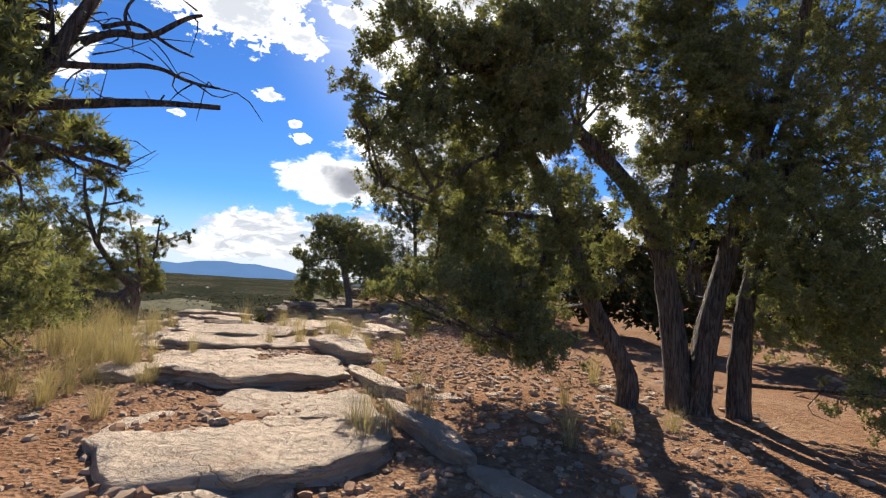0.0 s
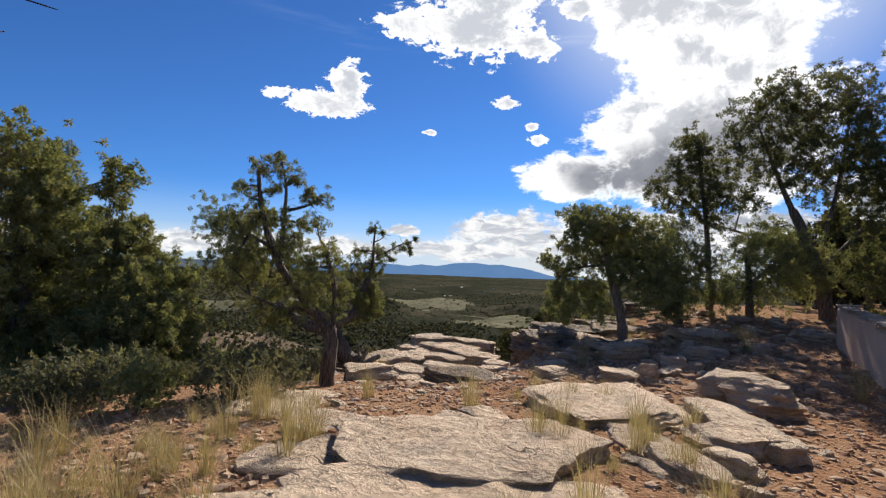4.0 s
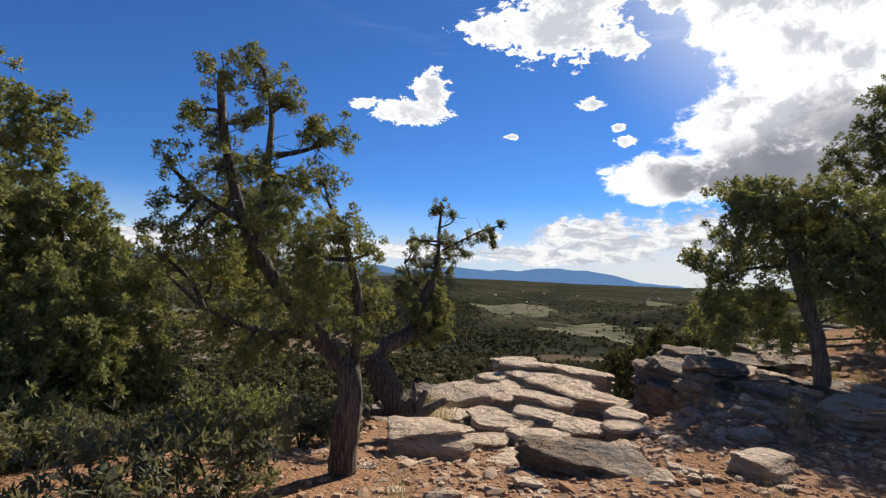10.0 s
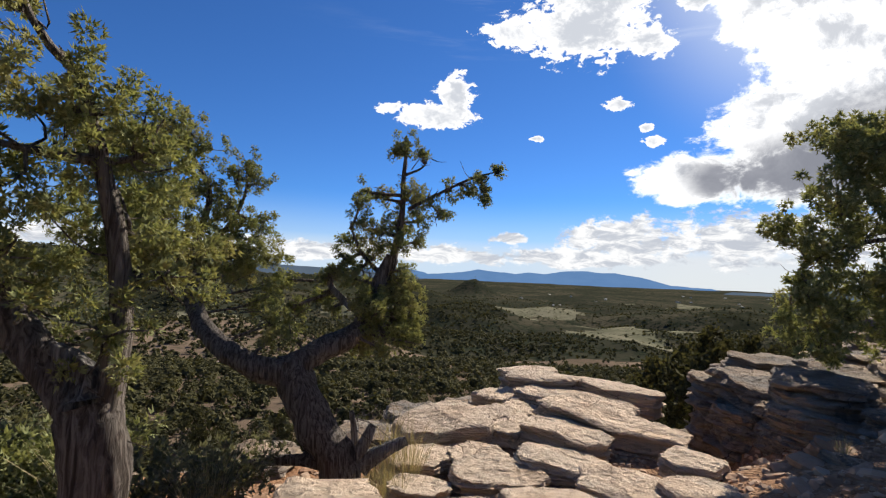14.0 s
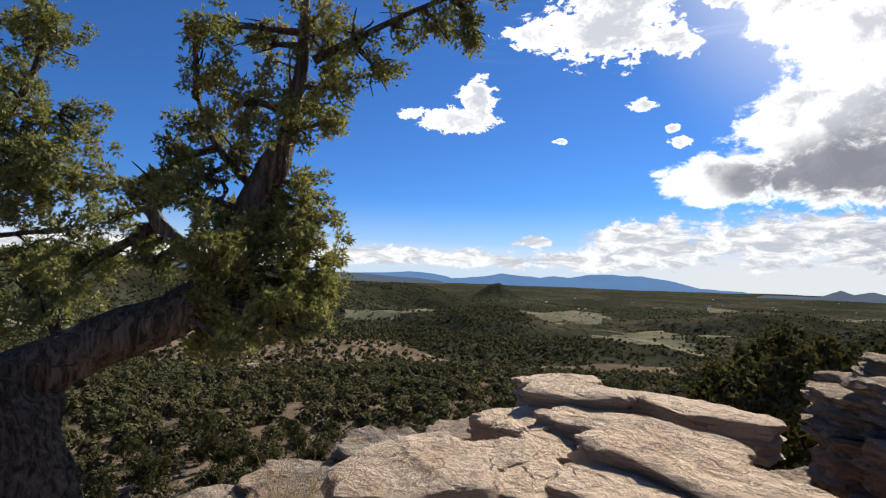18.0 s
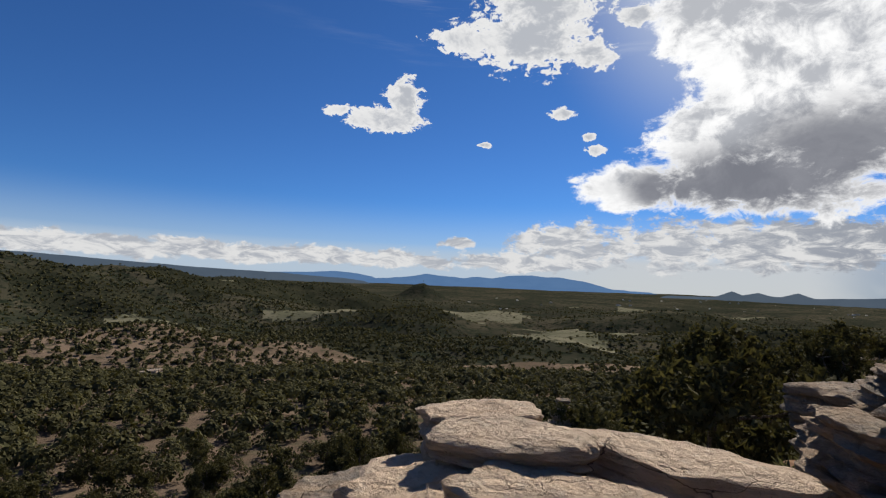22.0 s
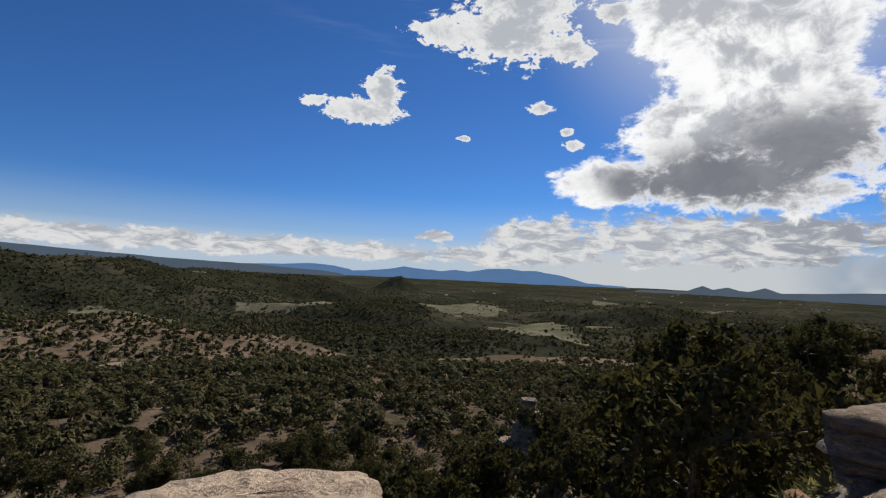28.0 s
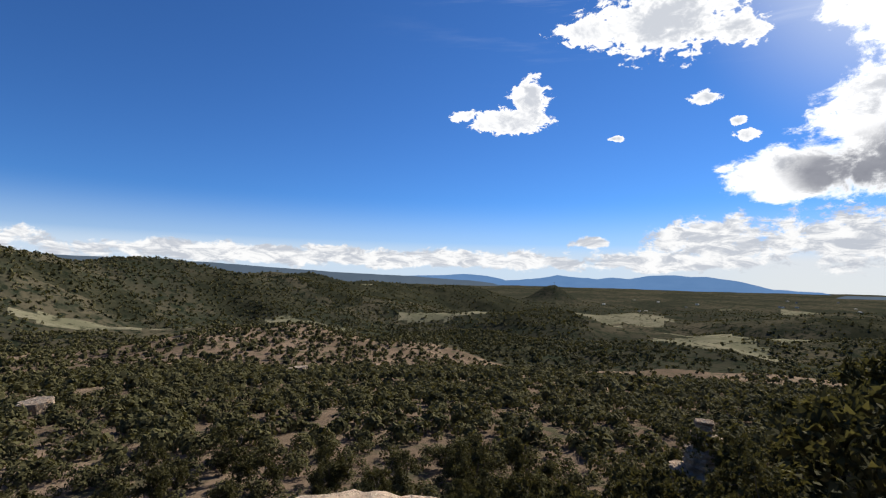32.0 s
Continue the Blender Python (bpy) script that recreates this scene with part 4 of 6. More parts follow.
rim_rocks()
rock(-2.87, 13.27, 0.36, 1.99, 1.89, 0.41, 36, 22, (-2, -1), label="flat pale flagstone bedded in gravel and dry grass", cuts=10)
rock(-0.09, 6.79, 0.20, 0.37, 0.35, 0.25, 17, 26, (0, -2), cuts=10)
rock(0.04, 6.29, 0.16, 0.46, 0.44, 0.20, 6, 27, (3, -3), cuts=10)
rock(-4.45, 15.75, 0.20, 0.75, 0.6, 0.4, 55, 28, (-1, 4), cuts=10)
rock(-1.45, 12.40, 0.36, 0.98, 0.93, 0.35, 32, 29, (3, 0), cuts=10)
rock(-3.38, 10.79, 0.36, 0.43, 0.40, 0.20, 36, 35, (-1, 2), cuts=10)
rock(-1.89, 11.03, 0.36, 0.72, 0.68, 0.24, 32, 36, (4, 4), cuts=10)
rock(-7.10, 10.64, 0.15, 0.66, 0.59, 0.25, 39, 37, (2, -3), cuts=10)
rock(-6.73, 11.38, 0.15, 0.55, 0.52, 0.25, 40, 38, (3, -1), cuts=10)
rock(-4.33, 9.52, 0.32, 0.35, 0.32, 0.25, 33, 39, (-0, 4), cuts=10)
rock(-3.43, 10.86, 0.26, 0.32, 0.48, 0.25, 31, 40, (-1, -4), cuts=10)
rock(-3.00, 11.13, 0.24, 0.38, 0.29, 0.25, 31, 41, (1, 3), cuts=10)
rock(-4.00, 11.34, 0.24, 0.26, 0.25, 0.25, 42, 42, (-1, 4), cuts=10)
rock(-2.21, 10.86, 0.30, 0.42, 0.51, 0.25, 27, 43, (3, -3), cuts=10)
rock(-1.52, 11.46, 0.36, 0.43, 0.64, 0.28, 31, 44, (-3, 3), cuts=10)
rock(-4.83, 8.95, 0.20, 0.52, 0.55, 0.25, 37, 45, (-3, 0), cuts=10)
rock(-1.42, 10.78, 0.30, 0.31, 0.29, 0.25, 27, 46, (-0, 0), cuts=10)
rock(-1.20, 15.77, 0.46, 1.63, 1.07, 0.58, 28, 47, (3, -2), label="weathered tan boulder resting on the gravel", cuts=10)
rock(-0.96, 15.32, 0.38, 1.03, 0.98, 0.52, 33, 48, (-8, 6), label="weathered tan boulder resting on the gravel", cuts=10)
rock(-2.92, 15.11, 0.18, 0.47, 0.45, 0.28, 27, 49, (-4, -2), cuts=10)
rock(-3.15, 15.55, 0.32, 0.65, 0.62, 0.44, 34, 50, (3, 3), cuts=10)
rock(-2.71, 16.50, 0.32, 0.42, 0.40, 0.44, 37, 51, (-0, 1), cuts=10)
rock(-2.29, 17.96, 0.35, 0.59, 0.56, 0.41, 46, 52, (-1, 2), cuts=10)
rock(-1.81, 22.86, 0.52, 1.81, 1.72, 0.40, 44, 53, (1, 2), cuts=10)
rock(-3.52, 18.79, 0.40, 1.13, 1.07, 0.51, 42, 54, (2, 2), cuts=10)
rock(-4.55, 14.15, -0.02, 0.22, 0.21, 0.15, 26, 55, (-4, -3), cuts=10)
rock(-4.85, 14.52, -0.02, 0.17, 0.16, 0.20, 29, 56, (-2, -4), cuts=10)
rock(-3.81, 14.46, 0.00, 0.20, 0.19, 0.15, 30, 57, (1, 3), cuts=10)
rock(-5.35, 15.06, -0.05, 0.27, 0.25, 0.25, 33, 58, (-1, -1), cuts=10)
rock(-1.76, 19.33, 0.40, 0.63, 0.60, 0.38, 44, 59, (2, 4), cuts=10)
rock(-0.48, 20.89, 0.45, 0.73, 0.69, 0.35, 39, 60, (2, -1), cuts=10)
rock(1.21, 24.48, 0.60, 1.18, 1.12, 0.30, 51, 61, (-2, 3), cuts=10)
rock(-7.95, 14.60, 0.00, 0.99, 1.13, 0.70, 43, 71, (-2, -4), label="grey lichen-stained boulder at the tree's roots", cuts=10)
outcrop(-4.93, 22.13, 0.00, 2.18, 2.17, 1.70, 5, 55, 84)
outcrop(-4.89, 20.76, 0.02, 2.10, 2.09, 1.20, 4, 52, 96)
outcrop(-4.52, 19.12, -0.10, 1.67, 1.66, 0.80, 3, 42, 97)
outcrop(-3.25, 22.41, 0.12, 3.42, 3.40, 1.00, 4, 49, 98)

# the head of rock over the drop: long slabs lying over one another
slab(-10.15, 21.12, -0.22, 1.15, 0.95, 0.6, 40, 101, (-4, -3))
slab(-9.45, 20.4, -0.12, 1.15, 0.80, 0.34, 18, 102, (2, -2))
slab(-8.45, 20.85, -0.19, 1.75, 0.95, 0.36, 5, 103, (-2, 3))
slab(-8.65, 19.85, -0.26, 1.95, 0.85, 0.42, 2, 104, (1, 2))
slab(-7.85, 19.15, -0.24, 2.05, 0.85, 0.34, 4, 105, (2, 4))
slab(-8.15, 18.45, -0.34, 1.25, 0.80, 0.34, -2, 106, (2, 2))
slab(-9.75, 19.7, -0.36, 1.15, 1.05, 0.7, 25, 107, (-3, -3))
slab(-9.2, 19.25, -0.42, 0.55, 0.6, 0.5, 50, 108, (6, 2))
slab(-8.95, 18.55, -0.46, 0.65, 0.95, 0.4, 30, 109)
slab(-9.75, 18.0, -0.44, 1.35, 1.15, 0.7, 42, 110, (2, -4))
slab(-9.45, 18.75, -0.42, 0.80, 0.70, 0.5, 15, 111, (3, -3))
slab(-10.35, 20.3, -0.62, 1.0, 1.5, 0.9, 10, 112, (-4, -4))
slab(-9.3, 21.6, -0.60, 1.9, 1.0, 0.9, 12, 113, (-5, 2))
FLAG = "flat orange-tan flagstone between gravel and grass"
for k, (x, y, z, lx, ly, turn) in enumerate(((-7.35, 16.6, -0.43, 0.95, 0.7, 30), (-8.15, 16.95, -0.47, 1.0, 0.8, 60), (-7.0, 17.45, -0.40, 0.9, 0.7, 10), (-7.75, 17.7, -0.43, 1.1, 0.75, 35),
                                             (-8.65, 17.35, -0.50, 0.85, 0.7, 80), (-6.45, 16.35, -0.36, 0.7, 0.6, 20), (-6.35, 17.6, -0.30, 0.8, 0.6, 55), (-9.15, 16.9, -0.55, 0.9, 0.7, 45),
                                             (-6.6, 18.5, -0.36, 0.7, 0.6, 15), (-7.9, 15.95, -0.46, 0.8, 0.55, 50), (-8.6, 16.2, -0.52, 0.7, 0.6, 20))):
    slab(x, y, z, lx, ly, 0.22, turn, 120 + k, ((k * 7) % 5 - 2, (k * 3) % 5 - 2), FLAG)
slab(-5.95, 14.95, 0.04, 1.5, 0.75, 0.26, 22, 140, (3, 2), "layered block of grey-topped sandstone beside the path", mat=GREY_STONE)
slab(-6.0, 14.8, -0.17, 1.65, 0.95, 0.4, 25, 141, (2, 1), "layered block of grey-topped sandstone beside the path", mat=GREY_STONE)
slab(-5.35, 15.35, -0.08, 0.7, 0.5, 0.3, 15, 142, (4, 3))
slab(-6.9, 15.25, -0.32, 0.9, 0.6, 0.25, 20, 143, (3, -2), FLAG)


def great_rock(label, beds):
    """A mass of sandstone: beds given as place, size, thickness and turn."""
    x, y, z = beds[0][:3]
    top = thing("rock_outcrop", (x, y, z), label, "rock")
    for k, (bx, by, bz, lx, ly, lz, turn, seed, tip) in enumerate(beds):
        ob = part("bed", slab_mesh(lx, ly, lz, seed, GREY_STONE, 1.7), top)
        ob.matrix_local = pose(bx - x, by - y, bz - z, tip[0], tip[1], turn)


great_rock("pale sandstone block standing at the mouth of the cleft", [
    (-7.1, 22.3, -0.06, 1.15, 1.0, 0.5, -30, 191, (2, 4)), (-7.05, 22.35, -0.5, 1.3, 1.15, 0.8, -36, 192, (0, 0)), (-7.2, 22.4, -1.2, 1.6, 1.4, 1.6, -30, 193, (0, 0))])
great_rock("dark cracked sandstone pillar in the cleft", [
    (-6.95, 23.7, -0.42, 1.2, 1.1, 0.6, 20, 195, (2, 3)), (-6.95, 23.7, -0.95, 1.4, 1.4, 0.9, 26, 196, (0, 0)), (-6.95, 23.75, -1.8, 1.7, 1.7, 1.8, 22, 197, (0, 0))])
great_rock("square sandstone pillar among the trees below", [
    (-17.5, 44.2, -5.25, 0.85, 0.8, 0.6, 15, 201, (3, 4)), (-17.5, 44.2, -5.80, 1.2, 1.1, 1.2, 20, 202, (0, 0)), (-17.4, 44.1, -6.50, 1.9, 1.6, 1.2, 10, 203, (0, 0)), (-16.8, 44.5, -6.00, 1.0, 0.8, 1.0, 60, 204, (8, 5)), (-17.4, 44.1, -7.40, 2.8, 2.4, 3.0, 25, 209, (0, 0))])
great_rock("rough dark rock tower on the lower rim", [
    (-10.7, 45.9, -2.90, 1.3, 1.2, 0.6, 35, 205, (4, 4)), (-10.6, 45.8, -3.40, 1.6, 1.4, 1.0, 30, 206, (0, 0)), (-10.5, 45.7, -4.30, 2.0, 1.7, 1.4, 40, 207, (0, 0)), (-10.5, 45.7, -5.50, 2.4, 2.1, 3.0, 35, 208, (0, 0))])
for k, (az, far, wide) in enumerate(((63.0, 172, 11), (85.5, 95, 7), (55.0, 240, 7), (72.0, 150, 5), (45.0, 120, 4))):
    x, y = -8.45 - far * math.sin(radians(az)), 19.95 + far * math.cos(radians(az))
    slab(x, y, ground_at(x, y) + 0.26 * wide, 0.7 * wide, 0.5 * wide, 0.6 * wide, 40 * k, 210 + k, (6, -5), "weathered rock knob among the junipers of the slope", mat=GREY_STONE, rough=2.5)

# across the cleft: the near block, the dark recess and the great layered head
great_rock("broken sandstone block standing over a dark cleft", [
    (-6.35, 21.75, 0.10, 1.9, 1.25, 0.5, -42, 151, (2, 3)), (-6.3, 21.75, -0.32, 2.1, 1.5, 0.8, -45, 152, (0, 2)), (-6.2, 21.7, -1.1, 2.3, 1.7, 1.4, -40, 153, (0, 0)),
    (-5.55, 20.75, 0.36, 1.4, 1.1, 0.5, -40, 154, (3, 4)), (-5.5, 20.75, -0.06, 1.6, 1.3, 1.1, -36, 155, (0, 0)), (-4.6, 20.0, 0.16, 1.3, 0.9, 0.6, -25, 156, (3, 3))])
great_rock("stepped dark sandstone wall in the recess of the rim", [
    (-6.3, 23.3, 0.26, 1.7, 1.3, 0.36, 30, 161, (2, 3)), (-6.2, 23.4, -0.06, 1.9, 1.5, 0.6, 25, 162, (0, 0)), (-6.2, 23.4, -0.8, 2.1, 1.8, 1.6, 28, 163, (0, 0)),
    (-5.2, 22.9, 0.30, 1.7, 1.4, 0.4, 10, 164, (2, 2)), (-5.1, 24.1, 0.44, 1.9, 1.3, 0.5, 30, 165, (2, 2)), (-4.3, 23.2, 0.36, 1.6, 1.2, 0.6, 60, 166, (2, -2))])
great_rock("great layered sandstone head with a dark cracked face", [
    (-6.30, 25.2, -0.26, 2.7, 2.5, 0.42, 62, 171, (2, 3)), (-6.20, 25.2, -0.62, 2.9, 2.6, 0.7, 58, 172, (0, 0)), (-6.10, 25.2, -1.25, 2.8, 2.5, 1.1, 64, 173, (0, 0)), (-6.10, 25.3, -2.2, 3.2, 2.8, 1.6, 60, 174, (0, 0)),
    (-5.80, 25.9, -0.04, 2.4, 2.1, 0.30, 58, 175, (2, 2)), (-5.20, 26.5, 0.16, 2.2, 1.9, 0.28, 66, 176, (1, 2)), (-4.70, 27.3, 0.34, 2.0, 1.7, 0.26, 50, 177, (2, 1)),
    (-4.70, 25.6, 0.46, 1.6, 1.2, 0.40, 40, 178, (3, 2)), (-5.90, 27.0, -0.30, 2.2, 2.0, 1.4, 40, 179, (0, 0))])
great_rock("stack of rounded sandstone cakes on the shoulder", [
    (-4.55, 28.3, 0.92, 1.0, 0.8, 0.16, 20, 181, (2, 0)), (-4.6, 28.3, 0.76, 1.25, 1.0, 0.20, 50, 182, (0, 2)), (-4.6, 28.2, 0.56, 1.5, 1.3, 0.30, 10, 183, (0, 0)), (-4.7, 28.3, 0.28, 1.9, 1.6, 0.8, 35, 184, (0, 0))])

# ---- trees of the mesa ----
near_rng = np.random.default_rng(64)
NEAR_MASSES = [(near_rng.uniform(-0.8, 1.4), near_rng.uniform(5.5, 6.6), near_rng.uniform(2.0, 4.7), near_rng.uniform(0.32, 0.44)) for _ in range(30)]
NEAR_MASSES += [(near_rng.uniform(0.1, 1.3), near_rng.uniform(5.7, 6.5), near_rng.uniform(0.8, 1.9), near_rng.uniform(0.30, 0.42)) for _ in range(9)]
NEAR_MASSES += [(near_rng.uniform(1.6, 4.6), near_rng.uniform(6.2, 7.6), near_rng.uniform(2.4, 5.5), near_rng.uniform(0.45, 0.65)) for _ in range(14)]
tree("juniper_tree", "big many-stemmed dark juniper shading red gravel", (3.31, 7.06, 0.37), [
    (0.24, 0.09, (3.35, 7.05, 0.30), (3.21, 7.08, 1.29), (3.03, 7.09, 2.29), (2.61, 7.10, 3.07), (1.76, 7.04, 3.81)),
    (0.15, 0.03, (3.03, 7.09, 2.21), (3.24, 7.10, 3.19), (3.42, 7.05, 4.57), (3.53, 7.02, 5.80), (3.71, 6.96, 7.04)),
    (0.17, 0.03, (2.61, 7.06, 0.48), (2.02, 7.04, 1.37), (1.66, 7.01, 2.44), (1.04, 6.91, 3.49), (0.60, 6.81, 4.30), (-0.35, 6.47, 4.79), (-0.83, 6.25, 5.54)),
    (0.22, 0.04, (3.55, 6.99, 0.32), (3.66, 6.96, 1.32), (3.86, 6.89, 2.17), (4.10, 6.80, 3.34), (4.50, 6.64, 4.86), (4.77, 6.52, 6.38)),
    (0.2, 0.08, (4.01, 6.83, 0.75), (4.09, 6.80, 1.66), (4.23, 6.75, 2.57), (4.62, 6.58, 3.69)),
    (0.07, 0.02, (1.66, 7.01, 2.44), (0.85, 6.85, 2.53), (-0.07, 6.54, 2.50), (-0.77, 6.20, 2.69)),
    (0.06, 0.02, (1.04, 6.91, 3.49), (0.16, 6.66, 3.71), (-0.58, 6.33, 3.82)),
    (0.03, 0.01, (3.74, 6.93, 2.17), (3.99, 6.84, 2.26), (4.17, 6.77, 2.11)),
    (0.02, 0.008, (4.11, 6.79, 2.07), (4.35, 6.69, 1.99), (4.53, 6.62, 2.02)),
    (0.055, 0.012, (1.66, 7.01, 2.44), (1.35, 6.55, 2.05), (0.95, 6.25, 1.55), (0.55, 6.05, 0.95)),
    (0.055, 0.012, (1.04, 6.91, 3.49), (0.75, 6.45, 3.35), (0.30, 6.05, 3.00), (-0.25, 5.85, 2.55)),
    (0.045, 0.012, (0.60, 6.81, 4.30), (0.35, 6.30, 4.25), (-0.15, 5.95, 4.05)),
], [
    (-1.26, 6.09, 3.97, 0.27), (-1.06, 6.35, 4.53, 0.35), (-0.76, 6.01, 4.82, 0.42), (-1.09, 5.96, 3.72, 0.24), (-0.62, 6.57, 4.20, 0.42),
    (-0.06, 6.72, 4.93, 0.51), (-1.01, 6.15, 3.23, 0.31), (-0.71, 6.49, 3.41, 0.39), (-0.81, 6.47, 2.81, 0.38), (-0.23, 6.20, 2.93, 0.47),
    (0.18, 6.83, 3.49, 0.44), (0.45, 6.90, 2.90, 0.49), (0.75, 6.60, 3.84, 0.46), (0.34, 7.04, 2.20, 0.56), (-0.51, 6.54, 1.53, 0.32),
    (-0.17, 6.84, 1.70, 0.47), (0.47, 7.04, 1.43, 0.56), (-0.27, 6.48, 1.11, 0.30), (0.93, 7.16, 1.85, 0.58), (0.94, 6.99, 1.08, 0.50),
    (0.57, 6.85, 0.77, 0.26), (1.44, 7.20, 1.17, 0.44), (1.42, 6.58, 2.16, 0.49), (0.91, 6.52, 4.89, 0.55), (1.59, 7.18, 4.93, 0.57),
    (1.92, 6.97, 5.35, 0.59), (2.22, 7.06, 4.42, 0.48), (2.67, 7.25, 5.20, 0.54), (2.93, 6.82, 4.05, 0.51), (3.81, 7.52, 5.04, 0.69),
    (4.16, 7.35, 4.14, 0.66), (4.23, 6.83, 5.25, 0.83), (4.31, 6.14, 4.19, 0.87), (5.25, 6.84, 5.32, 0.91), (5.31, 6.35, 4.40, 0.94),
    (4.44, 6.53, 3.30, 0.81), (5.09, 6.61, 3.50, 0.96), (5.52, 6.50, 3.35, 0.95), (4.34, 5.96, 2.35, 0.83), (5.12, 6.19, 2.35, 1.00),
    (5.32, 6.69, 1.44, 0.86), (5.44, 6.32, 1.33, 0.84), (4.90, 6.73, 1.41, 0.50), (4.48, 7.17, 3.20, 0.57), (2.42, 7.16, 2.18, 0.37),
    (2.10, 6.81, 1.68, 0.36), (3.41, 6.65, 3.03, 0.44), (2.77, 7.12, 5.65, 0.55), (3.34, 6.68, 6.08, 0.78), (1.61, 7.58, 6.55, 0.74),
    (-0.12, 6.68, 5.86, 0.58), (4.61, 6.30, 6.06, 1.11), (5.06, 5.94, 0.57, 0.59), (2.38, 6.83, 6.61, 0.80), (-0.92, 6.68, 6.37, 0.56),
    (0.66, 7.24, 7.06, 0.69), (3.88, 6.98, 7.15, 0.91), (5.31, 6.18, 6.33, 1.08), (0.62, 6.39, 1.74, 0.53), (0.09, 6.83, 2.40, 0.44),
    (1.64, 6.70, 2.93, 0.45), (1.22, 6.91, 2.95, 0.44), (2.15, 7.23, 3.64, 0.43), (4.49, 6.07, 1.83, 0.78), (4.29, 6.49, 1.96, 0.53),
    (5.32, 6.18, 2.02, 0.96), (0.44, 6.99, 4.68, 0.45), (1.19, 6.65, 4.12, 0.48), (1.82, 6.79, 4.68, 0.51), (0.77, 6.51, 3.14, 0.46),
    (2.77, 7.46, 4.69, 0.50), (3.21, 7.18, 5.37, 0.62), (4.11, 7.30, 4.97, 0.66), (2.25, 7.08, 3.85, 0.39), (2.90, 7.26, 3.53, 0.37),
    (3.60, 7.39, 4.03, 0.53), (1.54, 7.11, 5.56, 0.57), (0.72, 7.13, 5.69, 0.54), (-0.28, 6.25, 3.66, 0.39), (0.22, 7.00, 4.27, 0.41),
] + NEAR_MASSES, 1, spacing=0.15, sprigs=52, size=0.037, wide=1.9, lush=0.35, dead=(7, 8), bare=40)
tree("juniper_tree", "half-dead juniper with bare black branches", (-4.30, 3.10, 0.05), [
    (0.16, 0.09, (-2.97, 2.53, 0.56), (-2.85, 2.66, 1.21), (-2.72, 2.79, 1.76), (-2.60, 2.91, 2.28)),
    (0.075, 0.02, (-2.60, 2.91, 2.28), (-2.51, 2.99, 2.62), (-2.36, 3.11, 2.97), (-2.29, 3.16, 3.37), (-2.27, 3.17, 3.76)),
    (0.045, 0.018, (-2.57, 2.93, 2.39), (-2.39, 3.08, 2.49), (-2.19, 3.23, 2.61), (-1.95, 3.38, 2.70), (-1.65, 3.53, 2.70)),
    (0.035, 0.01, (-2.36, 3.11, 2.93), (-2.19, 3.22, 3.06), (-2.03, 3.33, 3.08), (-1.87, 3.42, 3.26), (-1.82, 3.45, 3.34)),
    (0.03, 0.008, (-2.45, 3.03, 2.73), (-2.23, 3.20, 2.81), (-2.02, 3.33, 2.92), (-1.84, 3.44, 2.81), (-1.66, 3.53, 2.83)),
    (0.03, 0.008, (-2.60, 2.91, 2.25), (-2.48, 3.01, 2.26), (-2.35, 3.11, 2.23), (-2.18, 3.23, 2.18), (-2.12, 3.28, 2.16)),
    (0.02, 0.006, (-2.27, 3.17, 3.06), (-2.12, 3.27, 3.11), (-1.95, 3.38, 3.07), (-1.79, 3.47, 3.01)),
    (0.02, 0.006, (-2.47, 3.02, 2.78), (-2.47, 3.02, 2.99), (-2.46, 3.03, 3.14), (-2.50, 2.99, 3.33)),
    (0.02, 0.006, (-2.35, 3.11, 2.23), (-2.24, 3.19, 2.27), (-2.14, 3.26, 2.27)),
    (0.02, 0.006, (-2.12, 3.28, 3.07), (-2.17, 3.24, 3.20), (-2.14, 3.26, 3.37)),
    (0.02, 0.006, (-2.61, 2.90, 2.44), (-2.51, 2.99, 2.58), (-2.30, 3.15, 2.86)),
    (0.015, 0.005, (-2.59, 2.92, 2.05), (-2.53, 2.97, 2.00), (-2.50, 3.00, 1.87)),
], [
    (-2.65, 2.94, 2.83, 0.26), (-2.72, 3.02, 3.04, 0.23), (-2.63, 2.75, 2.61, 0.41), (-2.88, 2.91, 2.97, 0.47), (-2.55, 2.96, 2.64, 0.14),
    (-2.33, 3.20, 2.37, 0.10), (-2.23, 3.26, 2.30, 0.10), (-2.48, 2.93, 1.60, 0.20), (-2.93, 2.92, 2.20, 0.36), (-2.73, 2.56, 2.49, 0.49),
    (-2.70, 2.96, 3.30, 0.34),
], 2, spacing=0.12, sprigs=22, size=0.06, bare=70)
